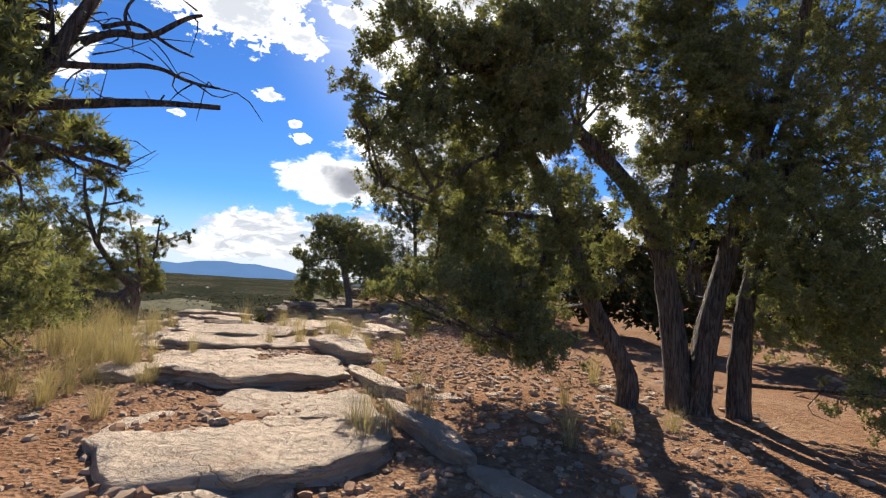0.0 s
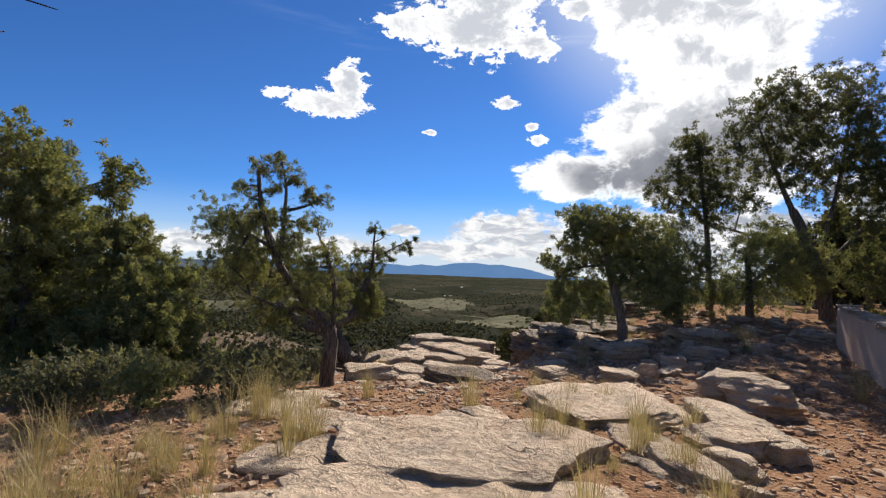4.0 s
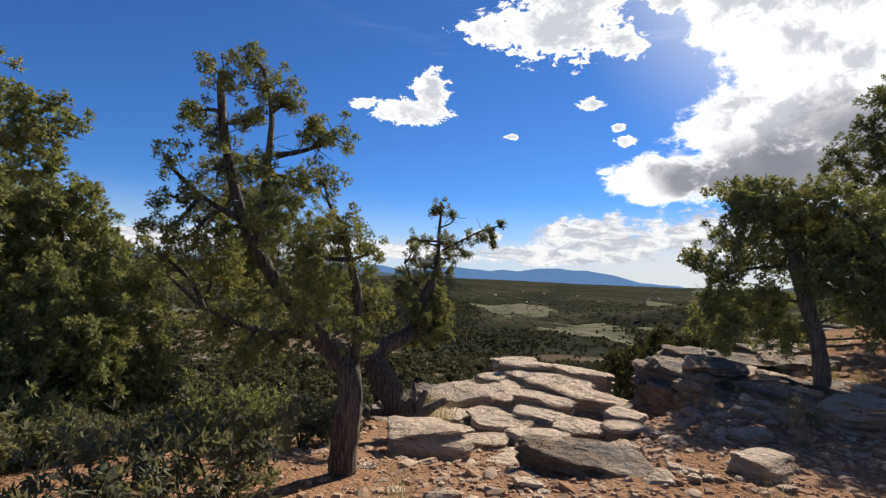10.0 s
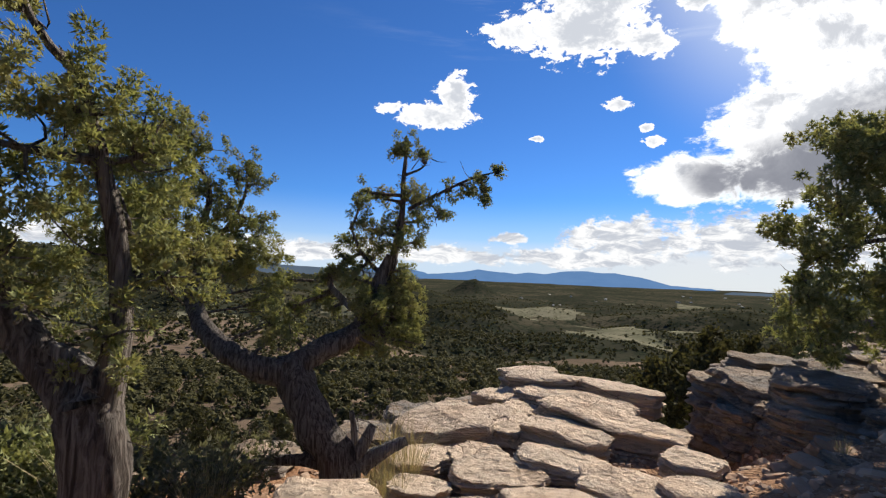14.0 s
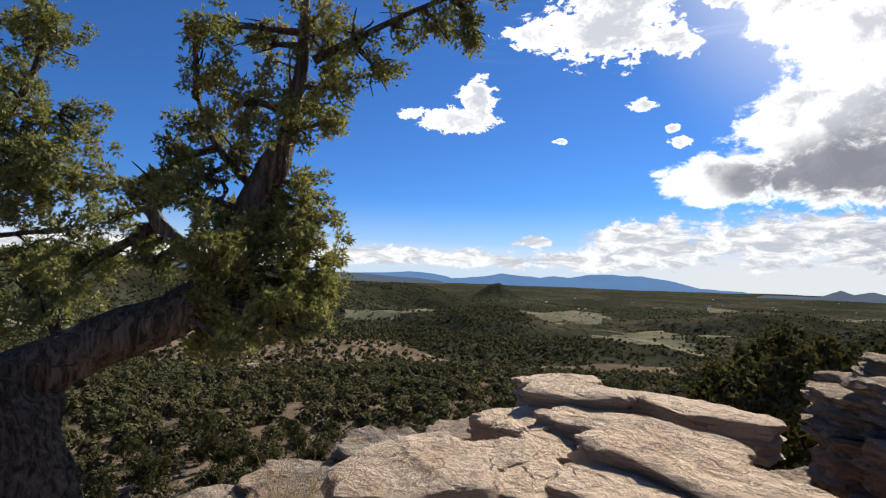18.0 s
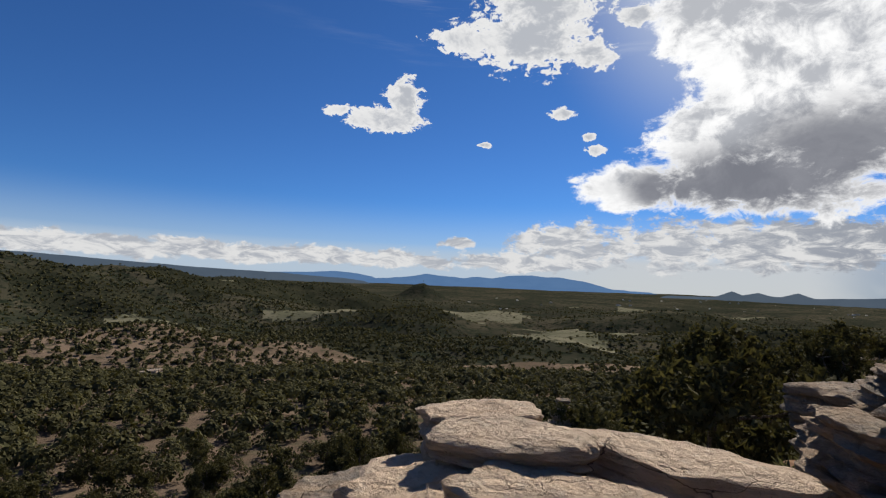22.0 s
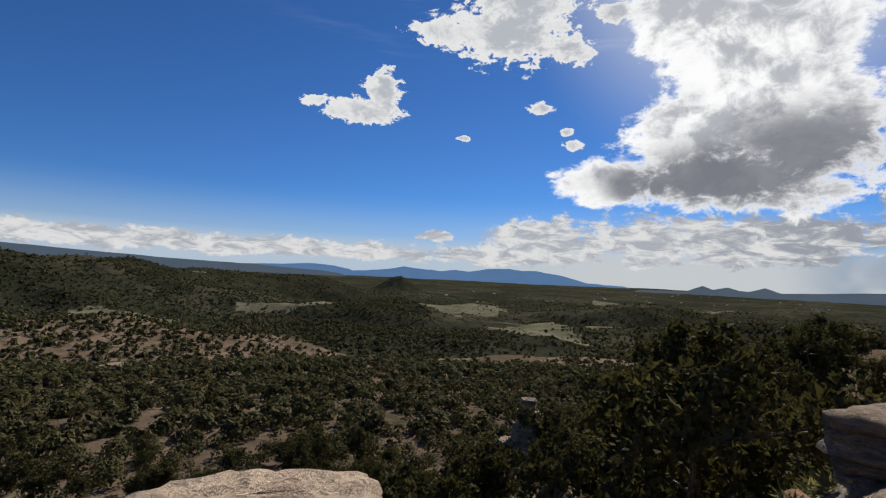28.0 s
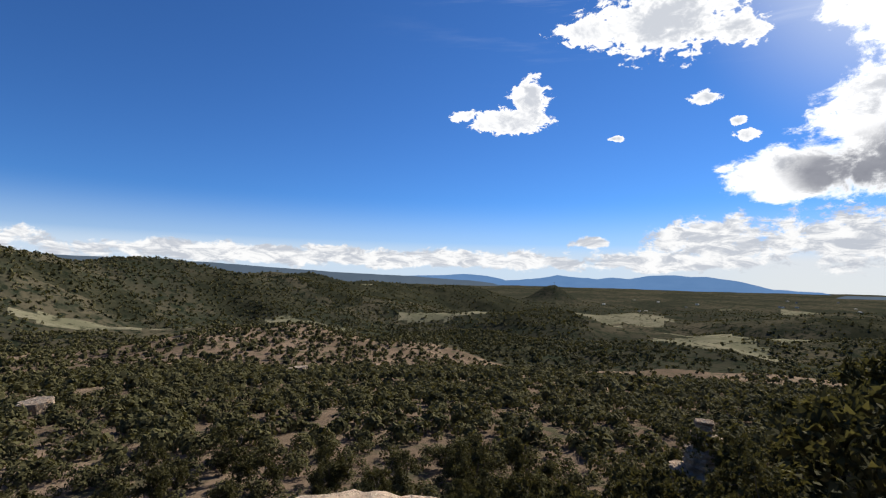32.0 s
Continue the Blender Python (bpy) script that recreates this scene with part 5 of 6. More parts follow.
tree("juniper_tree", "juniper with a long bare-tipped low branch", (-6.50, 6.30, 0.15), [
    (0.17, 0.09, (-5.57, 5.51, 1.09), (-5.53, 5.64, 1.67), (-5.47, 5.82, 2.22), (-5.06, 5.95, 2.61)),
    (0.06, 0.02, (-5.10, 5.95, 2.59), (-4.73, 6.02, 2.81), (-4.47, 6.07, 2.90), (-4.29, 6.19, 2.95), (-4.17, 6.37, 2.92), (-4.11, 6.45, 2.85)),
    (0.03, 0.008, (-4.73, 6.02, 2.80), (-4.46, 6.08, 2.70), (-4.30, 6.18, 2.65), (-4.22, 6.30, 2.58), (-4.17, 6.37, 2.45)),
    (0.03, 0.008, (-4.51, 6.06, 2.90), (-4.33, 6.13, 2.78), (-4.23, 6.29, 2.70), (-4.16, 6.39, 2.67)),
    (0.05, 0.02, (-5.06, 5.95, 2.61), (-4.96, 5.96, 3.01), (-4.74, 6.00, 3.23), (-4.52, 6.04, 3.40)),
    (0.02, 0.006, (-4.34, 6.11, 2.91), (-4.33, 6.12, 3.00), (-4.29, 6.19, 2.99)),
    (0.02, 0.006, (-4.62, 6.04, 2.84), (-4.50, 6.07, 2.68), (-4.44, 6.09, 2.52)),
], [
    (-4.61, 6.04, 3.16, 0.17), (-4.38, 6.06, 3.22, 0.13), (-4.59, 5.99, 2.99, 0.13), (-4.14, 6.34, 2.91, 0.07), (-4.25, 6.29, 2.94, 0.07),
    (-4.15, 6.44, 2.87, 0.05), (-4.26, 6.19, 2.65, 0.05), (-4.78, 5.87, 3.05, 0.42), (-5.05, 5.94, 2.72, 0.44), (-4.68, 5.96, 3.26, 0.28),
    (-5.17, 5.81, 3.01, 0.62), (-4.86, 6.00, 2.50, 0.24), (-4.19, 6.32, 2.54, 0.05),
], 12, spacing=0.11, sprigs=40, size=0.04, bare=90)
tree("juniper_shrub", "low yellow-green juniper among dry grass", (-5.90, 4.70, 0.10), [
    (0.08, 0.03, (-5.05, 5.54, 0.64), (-4.94, 5.64, 1.01), (-4.78, 5.78, 1.27)),
    (0.05, 0.01, (-5.00, 5.59, 0.88), (-4.65, 5.88, 1.14), (-4.39, 6.08, 0.99)),
], [
    (-4.97, 5.81, 1.58, 0.49), (-4.66, 5.77, 1.40, 0.48), (-4.63, 6.11, 1.14, 0.37), (-4.65, 5.57, 1.09, 0.49), (-4.41, 6.10, 0.99, 0.26),
    (-5.30, 5.72, 1.36, 0.80), (-4.66, 5.20, 0.93, 0.67),
], 3, spacing=0.16, sprigs=30, size=0.055)
tree("juniper_tree", "twisted juniper with a split silver snag trunk", (-7.82, 13.11, -0.33), [
    (0.14, 0.105, (-7.82, 13.11, -0.39), (-7.82, 13.11, 0.22), (-7.79, 13.13, 0.66), (-7.84, 13.08, 0.97)),
    (0.11, 0.02, (-7.84, 13.08, 0.97), (-7.88, 13.04, 1.12), (-7.93, 12.99, 1.20)),
    (0.1, 0.03, (-7.83, 13.10, 0.84), (-8.13, 12.76, 1.40), (-8.40, 12.42, 1.93), (-8.51, 12.26, 2.40), (-8.62, 12.09, 3.04), (-8.64, 12.05, 3.63)),
    (0.06, 0.015, (-8.42, 12.39, 1.99), (-8.38, 12.44, 2.79), (-8.39, 12.43, 3.40), (-8.44, 12.37, 3.76)),
    (0.07, 0.02, (-7.78, 13.14, 0.84), (-7.75, 13.18, 1.47), (-7.88, 13.04, 2.10), (-7.91, 13.01, 2.35)),
    (0.045, 0.012, (-8.51, 12.26, 2.34), (-8.71, 11.94, 2.51), (-8.84, 11.71, 2.83)),
    (0.04, 0.012, (-8.37, 12.46, 2.97), (-8.20, 12.68, 3.07), (-8.01, 12.90, 3.20)),
    (0.05, 0.01, (-8.05, 12.86, 1.21), (-8.41, 12.41, 1.27), (-8.65, 12.04, 1.45)),
], [
    (-8.52, 12.00, 3.65, 0.27), (-8.82, 11.91, 3.34, 0.24), (-8.35, 12.31, 3.64, 0.27), (-8.25, 12.46, 3.51, 0.17), (-7.95, 12.85, 3.21, 0.23),
    (-8.25, 12.79, 3.30, 0.17), (-8.74, 11.65, 2.83, 0.17), (-8.66, 11.76, 2.47, 0.24), (-8.65, 12.12, 2.81, 0.28), (-8.33, 12.37, 2.83, 0.27),
    (-8.17, 12.68, 2.75, 0.29), (-8.17, 12.36, 2.35, 0.35), (-8.68, 12.19, 2.21, 0.30), (-8.55, 11.82, 2.10, 0.27), (-7.90, 12.97, 2.22, 0.37),
    (-7.78, 13.30, 2.08, 0.24), (-7.86, 12.56, 2.02, 0.41), (-8.03, 13.32, 1.67, 0.40), (-8.04, 12.68, 1.53, 0.41), (-8.65, 12.56, 1.61, 0.37),
    (-8.76, 12.15, 1.79, 0.33), (-8.75, 11.66, 1.96, 0.19), (-7.66, 13.32, 1.51, 0.21), (-8.34, 12.58, 1.08, 0.32), (-8.71, 12.22, 1.31, 0.36),
    (-7.66, 13.07, 1.24, 0.20), (-8.53, 12.26, 3.31, 0.21), (-8.69, 12.00, 3.14, 0.19),
], 4, dead=(1,), bare=60, size=0.027, spacing=0.12, sprigs=62, heart=0.35, wide=2.0, lush=0.55)
tree("juniper_tree", "leaning twisted juniper rooted below the rock rim", (-9.13, 15.65, -0.35), [
    (0.24, 0.16, (-9.13, 15.65, -0.35), (-9.30, 15.51, -0.05), (-9.49, 15.41, 0.31), (-9.65, 15.37, 0.58)),
    (0.15, 0.07, (-9.64, 15.38, 0.51), (-9.87, 15.16, 0.55), (-10.22, 14.98, 0.65), (-10.65, 14.96, 0.86), (-11.20, 15.11, 1.14), (-11.64, 15.23, 1.53)),
    (0.06, 0.012, (-11.65, 15.23, 1.48), (-11.56, 15.29, 1.96), (-11.47, 15.37, 2.45), (-11.68, 15.13, 3.02), (-11.98, 14.81, 3.39)),
    (0.05, 0.012, (-11.60, 15.21, 1.43), (-11.85, 15.01, 2.00), (-12.08, 14.75, 2.66), (-12.18, 14.63, 3.14)),
    (0.05, 0.012, (-11.61, 15.26, 1.58), (-11.39, 15.46, 1.87), (-11.19, 15.64, 2.26), (-11.13, 15.69, 2.70)),
    (0.14, 0.07, (-9.64, 15.38, 0.55), (-9.55, 15.65, 0.70), (-9.42, 15.99, 0.85), (-9.49, 16.24, 1.07), (-9.41, 16.41, 1.51), (-9.34, 16.48, 1.76)),
    (0.06, 0.03, (-9.54, 16.21, 1.09), (-9.72, 16.12, 1.18), (-9.84, 16.00, 1.38), (-9.84, 15.99, 1.46)),
    (0.055, 0.012, (-9.35, 16.47, 1.70), (-9.28, 16.53, 2.21), (-9.30, 16.52, 2.66), (-9.27, 16.54, 3.00)),
    (0.03, 0.008, (-9.28, 16.54, 2.27), (-9.00, 16.81, 2.47), (-8.74, 17.06, 2.68), (-8.50, 17.29, 2.76)),
    (0.02, 0.006, (-9.29, 16.52, 2.70), (-9.17, 16.65, 2.79), (-9.07, 16.75, 2.88)),
    (0.04, 0.01, (-9.41, 16.41, 1.51), (-9.62, 16.21, 1.75), (-9.70, 16.13, 2.03)),
    (0.11, 0.04, (-9.07, 15.71, -0.35), (-8.97, 15.80, -0.13), (-8.91, 15.86, 0.07)),
    (0.10, 0.05, (-9.02, 15.76, -0.35), (-8.85, 15.91, -0.23), (-8.68, 16.08, -0.09)),
    (0.09, 0.03, (-9.20, 15.58, -0.35), (-9.45, 15.34, -0.23), (-9.85, 14.96, -0.35)),
    (0.07, 0.02, (-9.09, 15.69, -0.35), (-9.04, 15.73, -0.05), (-9.01, 15.73, 0.15)),
], [
    (-9.28, 16.55, 3.05, 0.15), (-9.42, 16.51, 2.95, 0.11), (-9.11, 16.62, 2.91, 0.11), (-9.56, 16.23, 2.44, 0.17), (-9.51, 16.12, 2.08, 0.20),
    (-9.51, 16.44, 2.40, 0.18), (-9.22, 16.52, 2.44, 0.20), (-9.04, 16.68, 2.40, 0.18), (-8.96, 16.95, 2.54, 0.15), (-8.72, 17.04, 2.51, 0.17),
    (-8.66, 17.16, 2.69, 0.11), (-8.54, 17.33, 2.78, 0.08), (-8.57, 17.17, 2.45, 0.10), (-8.95, 16.82, 2.21, 0.15), (-9.18, 16.71, 2.15, 0.20),
    (-9.38, 16.51, 2.10, 0.24), (-9.39, 16.23, 1.96, 0.24), (-9.75, 16.19, 1.92, 0.19), (-9.70, 16.03, 1.69, 0.17), (-9.74, 15.98, 1.55, 0.18),
    (-9.59, 16.15, 1.58, 0.19), (-9.60, 16.34, 1.72, 0.21), (-9.17, 16.45, 1.85, 0.20), (-9.11, 16.60, 1.91, 0.11), (-9.84, 15.91, 1.45, 0.12),
    (-9.94, 15.97, 1.28, 0.13), (-9.78, 15.98, 1.10, 0.12), (-9.39, 16.44, 1.39, 0.20), (-9.31, 16.63, 1.49, 0.16), (-9.17, 16.48, 1.23, 0.22),
    (-9.44, 16.44, 1.19, 0.20), (-9.16, 16.63, 1.04, 0.19), (-9.04, 16.38, 0.86, 0.17), (-9.13, 16.27, 0.86, 0.17), (-8.95, 16.45, 0.80, 0.13),
    (-9.05, 16.08, 0.74, 0.10), (-9.21, 16.61, 1.32, 0.18), (-11.62, 14.78, 3.06, 0.47), (-11.65, 15.04, 3.22, 0.25), (-12.28, 14.72, 2.96, 0.45),
    (-12.12, 15.06, 2.97, 0.41), (-11.52, 15.27, 3.02, 0.31), (-11.10, 15.63, 2.78, 0.25), (-10.97, 15.73, 2.58, 0.21), (-11.35, 15.58, 2.68, 0.22),
    (-11.15, 15.46, 2.26, 0.26), (-11.73, 14.83, 2.46, 0.51), (-11.37, 15.18, 2.43, 0.35), (-11.92, 14.76, 2.15, 0.53), (-12.16, 15.11, 2.11, 0.48),
    (-11.30, 15.31, 2.02, 0.34), (-11.28, 15.68, 2.04, 0.28), (-11.15, 15.91, 2.12, 0.23), (-10.94, 15.76, 1.82, 0.27), (-10.94, 16.00, 1.66, 0.21),
    (-11.26, 15.79, 1.61, 0.30), (-11.44, 15.53, 1.69, 0.36), (-11.73, 15.34, 1.74, 0.34), (-11.85, 15.00, 1.66, 0.45), (-12.27, 14.79, 1.72, 0.49),
    (-11.25, 15.61, 1.45, 0.24), (-11.31, 15.42, 1.48, 0.23), (-10.83, 15.83, 1.31, 0.28), (-10.31, 15.77, 1.08, 0.24), (-10.31, 15.62, 0.92, 0.23),
    (-10.65, 15.61, 1.12, 0.22), (-9.96, 15.56, 0.83, 0.18), (-10.72, 16.06, 1.41, 0.13), (-10.06, 15.39, 0.79, 0.14), (-10.30, 15.93, 1.13, 0.12),
    (-12.51, 14.43, 3.12, 0.71), (-12.00, 14.39, 2.31, 0.82), (-12.39, 14.51, 1.74, 0.62), (-9.32, 16.06, 1.24, 0.20), (-9.45, 16.24, 1.32, 0.19),
    (-9.36, 16.41, 1.41, 0.17), (-9.24, 16.54, 1.35, 0.13), (-9.33, 16.13, 1.09, 0.23), (-9.25, 16.29, 1.12, 0.21), (-9.30, 16.51, 1.11, 0.17),
    (-9.26, 16.70, 1.00, 0.12), (-9.31, 16.08, 0.90, 0.20), (-9.48, 16.29, 0.90, 0.21), (-9.26, 16.43, 0.88, 0.18), (-9.30, 16.62, 0.85, 0.14),
    (-9.26, 16.75, 0.95, 0.09), (-9.49, 16.20, 0.72, 0.17), (-9.37, 16.35, 0.72, 0.14), (-9.48, 16.03, 1.46, 0.21), (-9.24, 16.53, 1.56, 0.13),
    (-9.24, 16.73, 1.15, 0.08),
], 5, dead=(6, 11, 12, 14), bare=60, size=0.026, spacing=0.118, sprigs=62, wide=2.0, lush=0.2, heart=0.35)
tree("juniper_tree", "grey-trunked juniper on the rocky shoulder", (-3.86, 21.86, 0.27), [
    (0.2, 0.12, (-3.86, 21.86, 0.27), (-3.98, 21.86, 1.04), (-4.22, 21.85, 1.89), (-4.34, 21.84, 2.63)),
    (0.08, 0.02, (-4.31, 21.85, 2.51), (-4.52, 21.83, 3.13), (-5.23, 21.76, 3.71)),
    (0.09, 0.02, (-4.16, 21.85, 1.64), (-3.54, 21.86, 2.53), (-3.05, 21.85, 3.02)),
    (0.05, 0.02, (-4.28, 21.85, 2.38), (-5.42, 21.74, 2.20), (-5.89, 21.66, 1.78)),
], [
    (-5.25, 21.49, 3.55, 0.50), (-4.80, 22.21, 3.83, 0.64), (-4.18, 21.55, 3.48, 0.69), (-3.72, 21.50, 3.53, 0.64), (-5.40, 21.44, 2.96, 0.59),
    (-5.60, 21.31, 2.18, 0.54), (-5.01, 22.22, 2.63, 0.83), (-4.19, 22.08, 2.77, 0.85), (-3.60, 21.89, 2.96, 0.87), (-3.09, 22.18, 3.17, 0.90),
    (-2.86, 21.61, 2.43, 0.91), (-3.43, 22.20, 2.18, 0.88), (-5.71, 21.39, 1.54, 0.46), (-5.10, 22.23, 1.56, 0.71), (-3.06, 21.23, 1.69, 0.78),
    (-2.59, 22.57, 1.62, 0.79), (-4.58, 21.71, 1.05, 0.61), (-6.09, 21.28, 2.42, 0.37), (-5.99, 21.67, 0.98, 0.37), (-5.35, 21.47, 1.12, 0.41),
    (-2.61, 22.19, 1.04, 0.46), (-4.64, 21.85, 3.26, 0.58), (-3.94, 21.46, 2.14, 0.66), (-2.51, 21.41, 2.33, 0.46),
], 6, dead=(0,), heart=0.7, spacing=0.19, sprigs=44, size=0.06, wide=1.7, bare=60, lush=0.4)
tree("pinyon_tree", "slender open-crowned pinyon pine", (-1.47, 28.35, 1.00), [
    (0.16, 0.05, (-1.47, 28.35, 0.91), (-1.54, 28.35, 2.69), (-1.64, 28.36, 4.41), (-1.82, 28.38, 5.81), (-1.98, 28.40, 7.60)),
    (0.05, 0.01, (-1.60, 28.36, 4.06), (-2.49, 28.43, 5.32), (-3.25, 28.46, 5.73)),
    (0.05, 0.01, (-1.72, 28.37, 5.10), (-1.26, 28.32, 5.93), (-0.93, 28.28, 6.24)),
], [
    (-2.05, 28.09, 7.61, 0.65), (-2.35, 28.96, 7.54, 0.64), (-1.60, 27.78, 7.03, 0.77), (-2.63, 28.38, 6.59, 0.74), (-1.96, 28.20, 6.31, 0.92),
    (-1.40, 28.28, 6.11, 0.88), (-3.38, 27.77, 5.61, 0.72), (-2.49, 28.65, 5.54, 0.90), (-1.66, 28.29, 5.35, 0.98), (-3.08, 28.63, 5.02, 0.52),
    (-1.05, 27.87, 5.16, 0.78), (-2.05, 28.43, 4.69, 0.81), (-1.40, 28.13, 4.37, 0.83),
], 7, leaf=PINE, wide=1.4, heart=0.25, spacing=0.23, sprigs=34, size=0.085, bare=60)
tree("pinyon_tree", "broad old pinyon pine with a spreading dark crown", (2.11, 27.36, 0.88), [
    (0.3, 0.14, (2.11, 27.36, 0.78), (1.88, 27.40, 2.23), (1.56, 27.45, 3.40), (1.06, 27.52, 4.62)),
    (0.12, 0.02, (1.23, 27.50, 4.21), (0.54, 27.58, 6.09), (0.00, 27.64, 7.82)),
    (0.13, 0.02, (1.80, 27.41, 2.62), (2.32, 27.32, 5.15), (2.69, 27.24, 7.84)),
    (0.1, 0.02, (1.56, 27.45, 3.40), (0.04, 27.63, 3.61), (-1.05, 27.70, 4.04)),
    (0.1, 0.02, (1.88, 27.40, 2.42), (3.06, 27.16, 3.96), (3.88, 26.96, 5.04)),
], [
    (0.66, 27.31, 8.70, 1.23), (1.58, 26.75, 8.21, 1.27), (2.78, 28.06, 8.89, 1.18), (3.21, 27.20, 7.78, 1.14), (-0.13, 28.22, 8.22, 1.08),
    (-0.76, 26.88, 6.96, 0.84), (1.03, 27.45, 7.26, 1.42), (2.23, 27.67, 7.01, 1.47), (3.17, 27.02, 6.40, 1.34), (0.05, 27.97, 6.41, 1.03),
    (1.36, 27.32, 5.79, 1.37), (2.72, 27.72, 5.40, 1.31), (3.51, 27.19, 5.28, 1.16), (-0.35, 27.29, 5.04, 0.85), (3.62, 27.05, 3.58, 1.45),
    (3.11, 27.39, 2.46, 1.01), (0.60, 27.93, 3.84, 0.81), (3.81, 26.21, 6.35, 1.48), (4.05, 26.11, 4.56, 1.66), (3.78, 26.60, 2.12, 1.31),
], 8, leaf=PINE, wide=1.4, heart=0.25, spacing=0.25, sprigs=34, size=0.09, bare=120)
tree("juniper_tree", "dark juniper standing in shade behind the rocks", (-2.48, 25.45, 0.89), [
    (0.18, 0.08, (-2.48, 25.45, 0.73), (-2.57, 25.46, 1.69), (-2.67, 25.46, 2.67)),
    (0.07, 0.02, (-2.57, 25.46, 1.69), (-1.96, 25.42, 2.06), (-1.56, 25.38, 2.40)),
], [
    (-2.70, 25.17, 3.55, 0.73), (-3.19, 24.85, 2.79, 0.81), (-2.42, 24.88, 2.82, 0.96), (-2.92, 26.19, 1.82, 0.94), (-2.00, 25.68, 1.81, 1.01),
    (-1.21, 26.04, 1.54, 0.91), (-3.37, 25.43, 1.30, 0.63), (-1.72, 25.18, 2.71, 0.76), (-2.49, 25.39, 1.06, 0.74),
], 21, spacing=0.25, sprigs=36, size=0.07, wide=1.2, heart=0.6)
tree("juniper_tree", "dark juniper standing in shade behind the rocks", (-0.23, 26.72, 1.19), [
    (0.18, 0.08, (-0.23, 26.71, 1.03), (-0.31, 26.73, 1.83), (-0.32, 26.73, 2.99)),
    (0.07, 0.02, (-0.31, 26.73, 1.83), (0.32, 26.61, 2.53), (0.68, 26.54, 2.86)),
], [
    (-0.41, 27.07, 3.16, 0.96), (0.12, 27.04, 3.52, 1.04), (-0.26, 27.06, 2.16, 1.17), (0.32, 26.30, 2.52, 1.31), (0.97, 26.97, 2.09, 1.18),
    (-0.85, 26.74, 1.71, 0.90), (-0.01, 26.89, 1.53, 1.03), (0.97, 26.73, 3.20, 0.97), (1.61, 26.85, 2.60, 1.38),
], 22, spacing=0.25, sprigs=36, size=0.07, wide=1.2, heart=0.6)
tree("juniper_tree", "dense juniper with a pale stripped trunk base", (-13.19, 10.91, -0.44), [
    (0.26, 0.14, (-13.17, 10.95, -0.55), (-13.25, 10.78, -0.00), (-13.27, 10.74, 0.84), (-13.23, 10.83, 1.91)),
    (0.1, 0.03, (-13.25, 10.79, 1.27), (-13.10, 11.12, 2.36), (-13.04, 11.24, 3.26)),
    (0.1, 0.03, (-13.25, 10.78, 1.48), (-13.35, 10.57, 2.75), (-13.34, 10.59, 3.82)),
], [
    (-12.73, 10.28, 3.91, 0.72), (-13.47, 10.98, 3.69, 0.67), (-12.94, 10.33, 3.12, 0.87), (-12.59, 11.11, 3.17, 0.65), (-12.84, 10.89, 2.56, 0.97),
    (-13.35, 11.86, 2.59, 0.64), (-13.93, 10.95, 2.01, 0.99), (-13.11, 11.67, 1.83, 0.94), (-13.13, 11.28, 0.82, 1.05), (-13.52, 10.84, 0.82, 0.99),
    (-12.53, 11.52, 0.85, 0.76), (-12.97, 11.20, -0.03, 0.70), (-14.30, 10.21, 3.58, 1.33), (-13.18, 9.89, 1.98, 1.52), (-13.91, 10.08, 0.64, 1.53),
], 9, dead=(0,), spacing=0.18, sprigs=44, size=0.058, wide=1.8, bare=50, lush=0.6)
tree("juniper_tree", "bushy olive-green juniper at the mesa edge", (-11.74, 12.47, -0.65), [
    (0.18, 0.08, (-11.74, 12.48, -0.76), (-11.82, 12.36, 0.39), (-11.91, 12.21, 1.53)),
    (0.07, 0.02, (-11.87, 12.28, 0.85), (-11.63, 12.63, 1.54), (-11.49, 12.83, 1.78)),
    (0.07, 0.02, (-11.90, 12.24, 1.30), (-12.08, 11.94, 2.09), (-12.12, 11.88, 2.65)),
], [
    (-12.14, 11.90, 2.48, 0.57), (-12.01, 12.29, 2.28, 0.59), (-12.02, 11.71, 1.64, 0.76), (-11.48, 12.32, 1.94, 0.52), (-11.15, 12.53, 1.56, 0.48),
    (-11.36, 11.88, 1.12, 0.85), (-11.31, 12.76, 0.86, 0.60), (-11.67, 11.36, 0.71, 0.80), (-11.41, 12.14, 0.23, 0.74), (-11.65, 11.49, -0.03, 0.72),
    (-11.08, 12.76, 0.18, 0.48), (-11.89, 12.01, 2.71, 0.31),
], 10, spacing=0.17, sprigs=44, size=0.052, wide=1.8, bare=40, lush=0.8)

